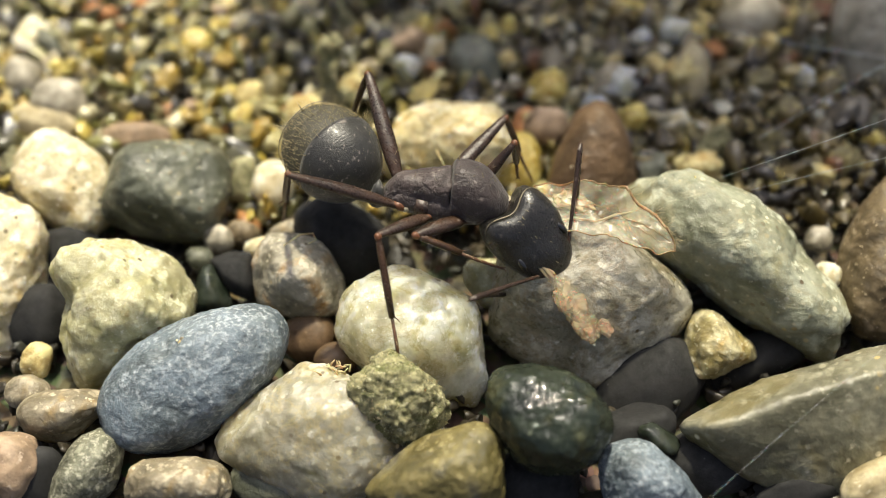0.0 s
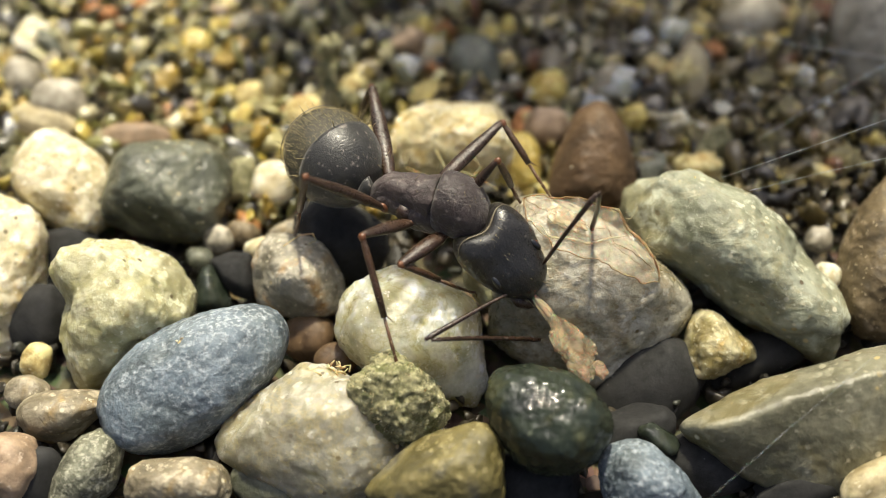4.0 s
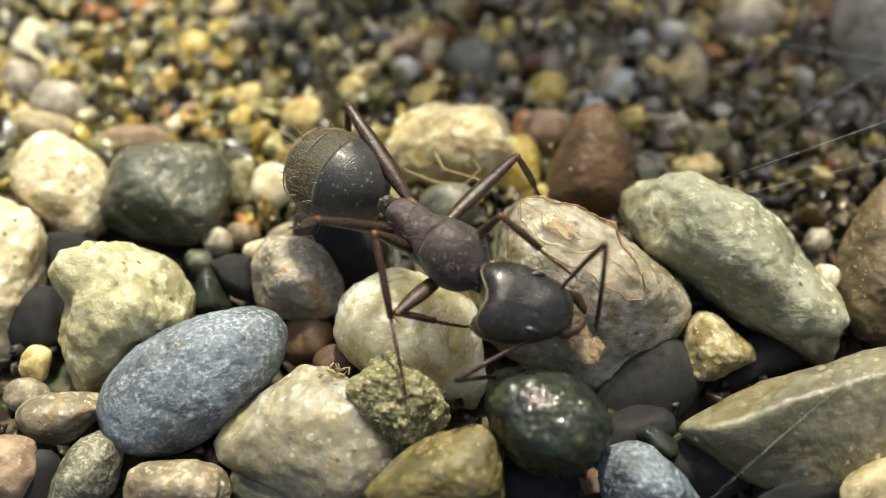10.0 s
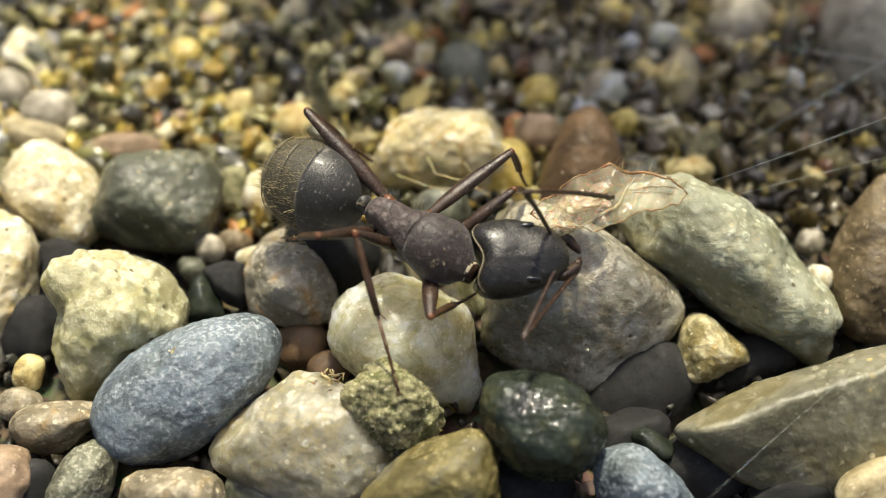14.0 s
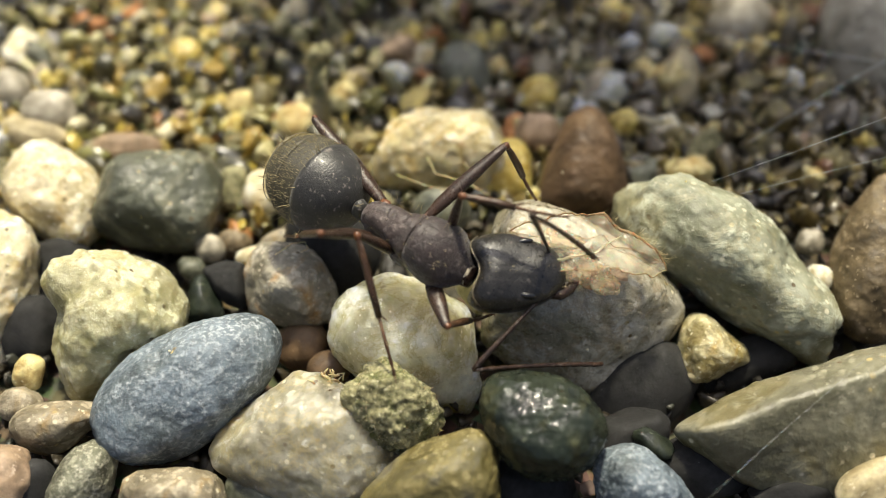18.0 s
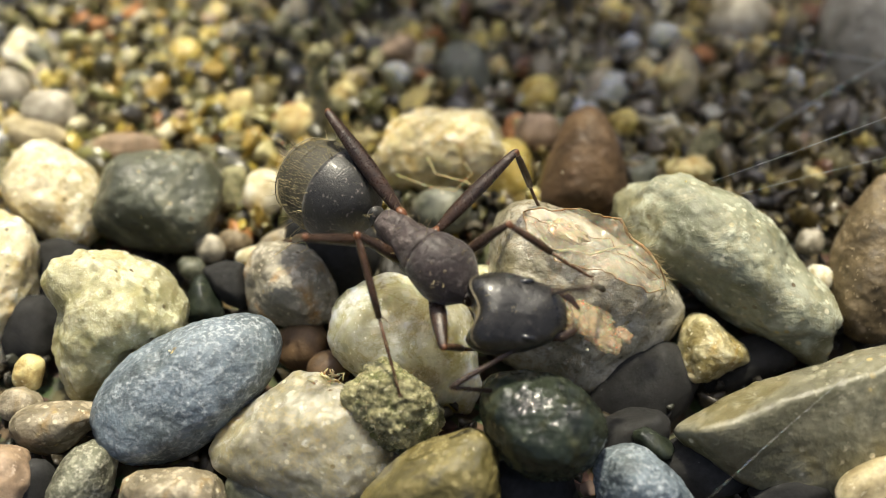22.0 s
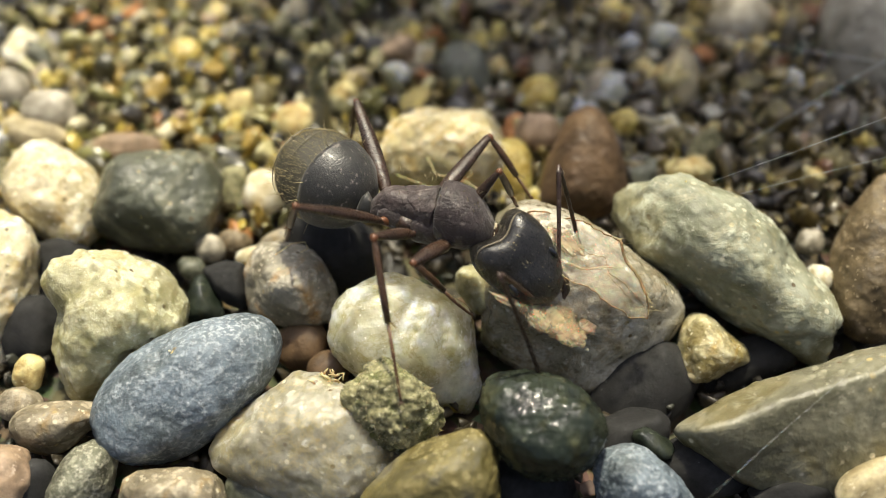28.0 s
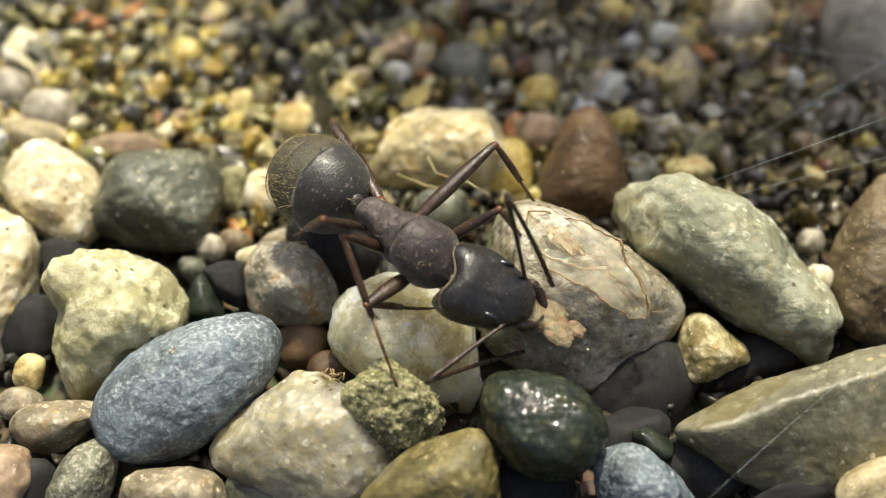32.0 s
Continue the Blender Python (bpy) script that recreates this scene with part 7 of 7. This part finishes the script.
PREY_ROWS = [
    (0, (3.66, -1.46, 3.71), (5.13, -2.35, 2.31)),
    (1, (3.08, -2.07, 3.34), (4.85, -3.29, 1.66)),
    (2, (2.92, -1.82, 3.26), (4.94, -3.47, 1.23)),
    (3, (3.77, -2.47, 2.72), (4.94, -3.36, 1.32)),
    (6, (3.09, -1.79, 3.29), (5.11, -2.65, 1.92)),
    (7, (3.57, -2.47, 3.84), (4.46, -2.51, 3.15)),
    (8, (3.12, -2.75, 4.28), (4.39, -2.91, 3.49)),
    (9, (2.93, -2.67, 4.05), (3.73, -3.09, 3.04)),
    (10, (3.62, -3.12, 4.43), (4.08, -3.12, 3.78)),
    (11, (3.61, -3.28, 4.43), (4.17, -3.31, 3.75)),
    (12, (3.55, -2.74, 4.88), (4.89, -1.92, 4.92)),
    (13, (3.20, -1.62, 5.10), (4.62, -0.51, 5.37)),
    (14, (3.53, -0.20, 5.54), (5.52, 1.00, 5.89)),
    (17, (3.94, -1.27, 4.69), (5.93, -1.39, 3.94)),
    (18, (3.84, -1.23, 4.86), (5.49, -1.24, 4.20)),
    (19, (3.92, -1.92, 4.40), (5.48, -2.04, 3.65)),
    (20, (3.71, -2.33, 4.49), (5.16, -2.45, 3.73)),
    (21, (3.62, -2.40, 4.58), (5.28, -2.62, 3.74)),
    (22, (3.99, -2.89, 4.77), (5.35, -3.20, 3.86)),
    (23, (4.15, -1.84, 4.74), (5.45, -1.74, 4.17)),
    (24, (3.98, -1.97, 4.24), (4.74, -1.88, 3.66)),
    (25, (3.41, -2.00, 3.83), (4.77, -2.03, 3.15)),
    (28, (2.91, -2.22, 3.86), (4.47, -2.39, 3.06)),
    (29, (3.36, -2.07, 4.01), (5.16, -2.24, 3.21)),
    (30, (3.15, -2.31, 3.83), (4.32, -2.67, 2.87)),
    (31, (2.99, -2.19, 4.18), (4.25, -2.77, 3.04)),
    (32, (2.67, -2.19, 4.31), (4.10, -2.61, 3.30)),
]
ant, limb = build_ant()
shade_blades()


# ---- what the ant holds, and loose fibres ----
def crumpled(size, seed, fold):
    """A crushed, folded lump."""
    v, f = ball(4)
    off = Vector((seed * 7, 3, 1))
    return np.array([np.array(q) * (1 + fold * noise.noise(Vector(q) * 1.7 + off) + fold * .7 * abs(noise.noise(Vector(q) * 3.6 + off)) + .12 * noise.noise(Vector(q) * 9 + off)) for q in v]) * size, f


def prey_piece():
    ob = tagged(new("prey_remains"), "translucent amber scrap of insect held in the jaws", "insect prey")
    for c, s, seed, mat, label in (((.5, .05, -.1), (.75, .48, .3), 1, FLESH, ""), ((1.15, -.15, -.15), (.5, .38, .26), 2, FLESH, ""), ((1.65, .2, .0), (.26, .2, .16), 3, PALE_FLESH, "pale pinkish shred"),
                                   ((-.45, .02, .02), (.7, .17, .12), 7, FLESH, ""), ((.2, -.3, .05), (.35, .2, .16), 4, FLESH, ""), ((.95, .5, -.1), (.4, .16, .14), 5, FLESH, ""), ((1.35, -.35, .05), (.2, .14, .12), 6, PALE_FLESH, "pale pinkish shred")):
        v, f = crumpled(s, seed, .3)
        part("scrap", mesh_of("scrap", (v + c) * MM * (1.18, 1.1, 1), f, [mat]), ob, label)
    rng = random.Random(2)
    hb = [((rng.uniform(.2, 1.8), rng.uniform(-.4, .4), .1), (rng.gauss(0, 1), rng.gauss(0, 1), .4)) for _ in range(18)]
    tagged(part("fibres", mesh_of("fibres", *hairs(hb, .38, .008, 4), [HAIR]), ob), kind="stuff")
    return ob


def wing():
    """A torn, wrinkled insect wing: a thin film between stout veins. It lies along +x."""
    ob = tagged(new("insect_wing"), "torn translucent brown insect wing trailing from the prey", "insect wing")
    n, rows_ = 40, 16

    def at(u, w):
        top = 1.1 * max(0, 1 - abs(u - 0.55) / (0.55 if u < 0.55 else 0.45)) ** 0.7
        low = -1.2 * math.sin(math.pi * u ** .8) ** 0.8 if 0 < u < 1 else 0
        q = Vector((5.0 * u, low + (top - low) * w, .5 * math.sin(math.pi * u)))
        q.z += .25 * noise.noise(q * 1.3) + .16 * noise.noise(Vector((q.x * 2.6, q.y * 3.6, 3))) + .07 * noise.noise(q * 6)
        q.y += .16 * noise.noise(q * 1.6 + Vector((4, 0, 0))) + .05 * noise.noise(q * 5)
        return q
    verts = [at(i / n, k / rows_) * MM for k in range(rows_ + 1) for i in range(n + 1)]
    faces = [(k * (n + 1) + i, k * (n + 1) + i + 1, (k + 1) * (n + 1) + i + 1, (k + 1) * (n + 1) + i) for k in range(rows_) for i in range(n)]
    size = len(verts)
    verts += [v - Vector((0, 0, 0.000012)) for v in verts]
    faces += [tuple(reversed([j + size for j in q])) for q in faces]
    part("membrane", mesh_of("membrane", verts, faces, [WING]), ob, "clear brownish wrinkled film")
    top = [at(i / n, 1) for i in range(n + 1)]
    part("vein", mesh_of("vein", *bent_tube(top, [.026 + .03 * (i / n > .5) * min(1, (n - i) / 6) for i in range(n + 1)], 6), [VEIN]), ob, "stout brown front vein")
    part("vein", mesh_of("vein", *bent_tube([at(i / n, 0) for i in range(n + 1)], [.02] * (n + 1), 6), [VEIN]), ob)
    for w0, w1, thick in ((.55, .6, .012), (.32, .5, .008)):
        mid = [at(i / n * .94, w0 + (w1 - w0) * i / n + .08 * noise.noise(Vector((i * .2, w0 * 9, 1)))) + Vector((0, 0, .02)) for i in range(n + 1)]
        part("vein", mesh_of("vein", *bent_tube(mid, [thick] * (n + 1), 6), [VEIN]), ob)
    loop = [at(.18 + .5 * u, .08 + .75 * u ** 3) + Vector((0, 0, .08)) for u in np.linspace(0, 1, 14)]
    part("vein", mesh_of("vein", *bent_tube(loop, [.015 + .03 * math.sin(math.pi * i / 13) for i in range(14)], 7), [PALE_VEIN]), ob, "pale curved stalk in the wing")
    v, f = crumpled((.55, .3, .1), 9, .6)
    part("scrap", mesh_of("scrap", (v + np.array(at(.3, .55))) * MM, f, [FLESH]), ob, "amber shred stuck to the wing")
    rng = random.Random(5)
    hb = [((4.9 + rng.uniform(-.5, 0), rng.uniform(-.1, .4), 0), (1, rng.gauss(0, .5), rng.gauss(0, .4))) for _ in range(30)]
    hb += [(top[rng.randrange(20, n)], (.8, rng.gauss(0, .8), .4)) for _ in range(60)]
    tagged(part("fringe", mesh_of("fringe", *hairs(hb, .4, .008, 4), [HAIR]), ob, "fringe of fine hairs"), kind="stuff")
    return ob


prey, prey_wing = prey_piece(), wing()


def crumb(at, s, kind, seed):
    """A sand crumb lying on a pebble."""
    v, f = ball(2)
    off = Vector((seed * 2.3, 0.7, 5.1))
    v = np.array([np.array(q) * (1 + 0.5 * noise.noise(Vector(q) * 1.5 + off)) for q in v]) * s * MM
    ob = new("sand_crumb", mesh_of("sand_crumb", v, f, [STONE[kind]]))
    ob.location = mm(*at)
    tagged(ob, "tiny sand crumb lying on a pebble", "sand crumb", "crumbs on the pebbles")


crumb((-7.99, -3.26, 3.35), 0.070, "tan", 32)
crumb((-8.10, -3.19, 3.36), 0.040, "yellow", 33)
crumb((-7.93, -3.16, 3.38), 0.080, "greybrown", 34)
crumb((8.08, 2.18, 4.89), 0.040, "tan", 35)
crumb((-2.42, -4.62, 3.00), 0.080, "yellow", 40)
crumb((-1.58, -4.17, 3.52), 0.040, "greybrown", 41)
crumb((-2.19, -5.20, 2.19), 0.100, "tan", 42)
crumb((4.76, -2.34, 1.96), 0.050, "cream", 43)
crumb((-10.05, 3.14, 2.41), 0.070, "amber", 44)
crumb((-9.38, 3.03, 2.24), 0.040, "quartz", 45)
crumb((4.51, 5.09, 2.33), 0.040, "yellow", 47)


def sprig():
    """A heap of mossy crumbs standing on the sand, with fine fibres."""
    rng = random.Random(14)
    ob = tagged(new("moss_sprig"), "crumbly sprig of olive-brown moss and grit on the sand", "moss")
    roots = []
    for k in range(16):
        u = k / 15
        c = np.array(SPRIG) + (rng.gauss(0, .28 - .1 * u) - .5 * u, rng.gauss(0, .25), 3.1 * u)
        v, f = crumpled(tuple(rng.uniform(.18, .36) for _ in range(3)), k, .5)
        part("crumb", mesh_of("moss_crumb", (v + c) * MM, f, [STONE["clod"]]), ob)
        roots += [(tuple(c), (rng.gauss(0, 1), rng.gauss(0, 1), .5)) for _ in range(5)]
    tagged(part("fibres", mesh_of("moss_fibres", *hairs(roots, .8, .012, 3), [FIBRE]), ob), kind="stuff")


sprig()


def fuzz():
    """Short root fibres clinging to the crumbly clod."""
    clod = next(o for o in bpy.data.objects if o.name.startswith("pebble") and o.data.materials[0] == STONE["clod"])
    rng = random.Random(6)
    vs = [v for v in clod.data.vertices if v.co.z > -0.0002]
    roots = [(tuple(v.co / MM), v.normal) for v in rng.sample(vs, 90)]
    tagged(part("fibres", mesh_of("clod_fibres", *hairs(roots, .28, .010, 8, .7), [FIBRE]), clod, "fine tan root fibres"), kind="stuff")


fuzz()


def shreds():
    """Pale moss shreds caught between the clod and the beige pebble."""
    rng = random.Random(21)
    ob = tagged(new("moss_shreds"), "pale yellow moss shreds caught beside the clod", "moss")
    for _ in range(26):
        c = Vector((rng.gauss(-3.35, .28), rng.gauss(-3.72, .2), 2.35 + rng.gauss(0, .12)))
        w = Vector((rng.gauss(0, 1), rng.gauss(.2, 1), rng.gauss(.5, .5))).normalized() * rng.uniform(.15, .38)
        b = Vector((rng.gauss(0, .06), rng.gauss(0, .06), .05))
        part("shred", mesh_of("shred", *bent_tube([c, c + w * .5 + b, c + w], (.03, .038, .015), 5), [FIBRE]), ob)


shreds()


def strand(name, label, category, points, thick, mat):
    ob = new(name, mesh_of(name, *bent_tube(points, [thick] * len(points), 5), [mat]))
    return tagged(ob, label, category)


strand("silk_thread", "fine pale spider silk thread stretched over the stones", "silk", [(8.99, 2.35, 4.70), (11.52, 2.75, 5.60), (14.64, 3.39, 6.60)], 0.006, SILK)
strand("silk_thread", "fine pale spider silk thread stretched over the stones", "silk", [(9.91, 2.06, 4.40), (12.11, 2.27, 5.00), (14.63, 2.37, 5.80)], 0.006, SILK)
strand("silk_thread", "fine pale spider silk thread stretched over the stones", "silk", [(5.71, 13.67, 3.00), (9.21, 12.29, 3.00), (13.63, 10.80, 3.00), (17.28, 9.93, 3.00)], 0.015, SILK)
strand("silk_thread", "fine pale spider silk thread stretched over the stones", "silk", [(11.45, 6.81, 2.00), (14.40, 8.29, 3.00), (16.80, 9.17, 4.00)], 0.016, SILK)
strand("silk_thread", "fine pale spider silk thread stretched over the stones", "silk", [(7.42, -8.16, 2.60), (9.77, -6.22, 2.90), (12.99, -3.87, 3.90)], 0.006, FAINT_SILK)
strand("fibre", "curled pale plant fibre on the yellow stone", "plant fibre", [(-1.35, 4.43, 3.00), (-0.27, 3.66, 3.20), (0.69, 3.45, 3.20), (1.28, 4.15, 3.30), (0.99, 4.59, 3.40)], 0.026, FIBRE)
strand("fibre", "curled pale plant fibre on the yellow stone", "plant fibre", [(-0.27, 4.86, 3.40), (0.02, 3.96, 3.50), (1.07, 3.56, 3.50), (1.82, 3.00, 3.40)], 0.024, FIBRE)
strand("fibre", "fine fibre tangle at the ant's hind foot", "plant fibre", [(-5.21, 0.70, 3.20), (-4.70, 1.18, 3.20), (-4.29, 1.23, 3.20), (-4.16, 0.94, 3.20), (-4.39, 0.79, 3.20)], 0.02, FIBRE)
strand("fibre", "thin curved plant fibre over the sand", "plant fibre", [(-7.56, 7.34, 2.00), (-6.71, 7.43, 2.20), (-5.64, 6.96, 2.20), (-4.82, 6.24, 2.00)], 0.024, FIBRE)


# ---- what moves ----
def bone(a, b):
    """Pose at a, in millimetres, with +x towards b."""
    a, b = Vector(a), Vector(b)
    x = (b - a).normalized()
    z = (Vector((0, 0, 1)) - x * x.z).normalized()
    y = z.cross(x)
    m = Matrix((x, y, z)).transposed().to_4x4()
    m.translation = a * MM
    return m


def motions():
    rows = {k: [] for k in limb if k in ("gaster", "head") or "_" in k}
    trunk = []
    for t, body, gaster, head, joints in POSES:
        base = pose(*(c * MM for c in body[:3]), *body[3:])
        back = base.inverted()
        trunk.append((t, base))
        for k, q in (("gaster", gaster), ("head", head)):
            rows[k].append((t, back @ pose(*(c * MM for c in q[:3]), *q[3:])))
        for k, j in joints.items():
            a, b, c = j[:3], j[3:6], j[6:]
            one, two = ("scape_", "funiculus_") if k in "LR" else ("femur_", "tibia_")
            rows[one + k].append((t, back @ bone(a, b)))
            rows[two + k].append((t, back @ bone(b, c)))
    walk(ant, trunk)
    for k, r in rows.items():
        walk(limb[k], r)
    walk(prey, [(t, bone(a, b)) for t, a, b in PREY_ROWS])
    walk(prey_wing, [(t, bone(a, b)) for t, a, b in WING_ROWS])


motions()
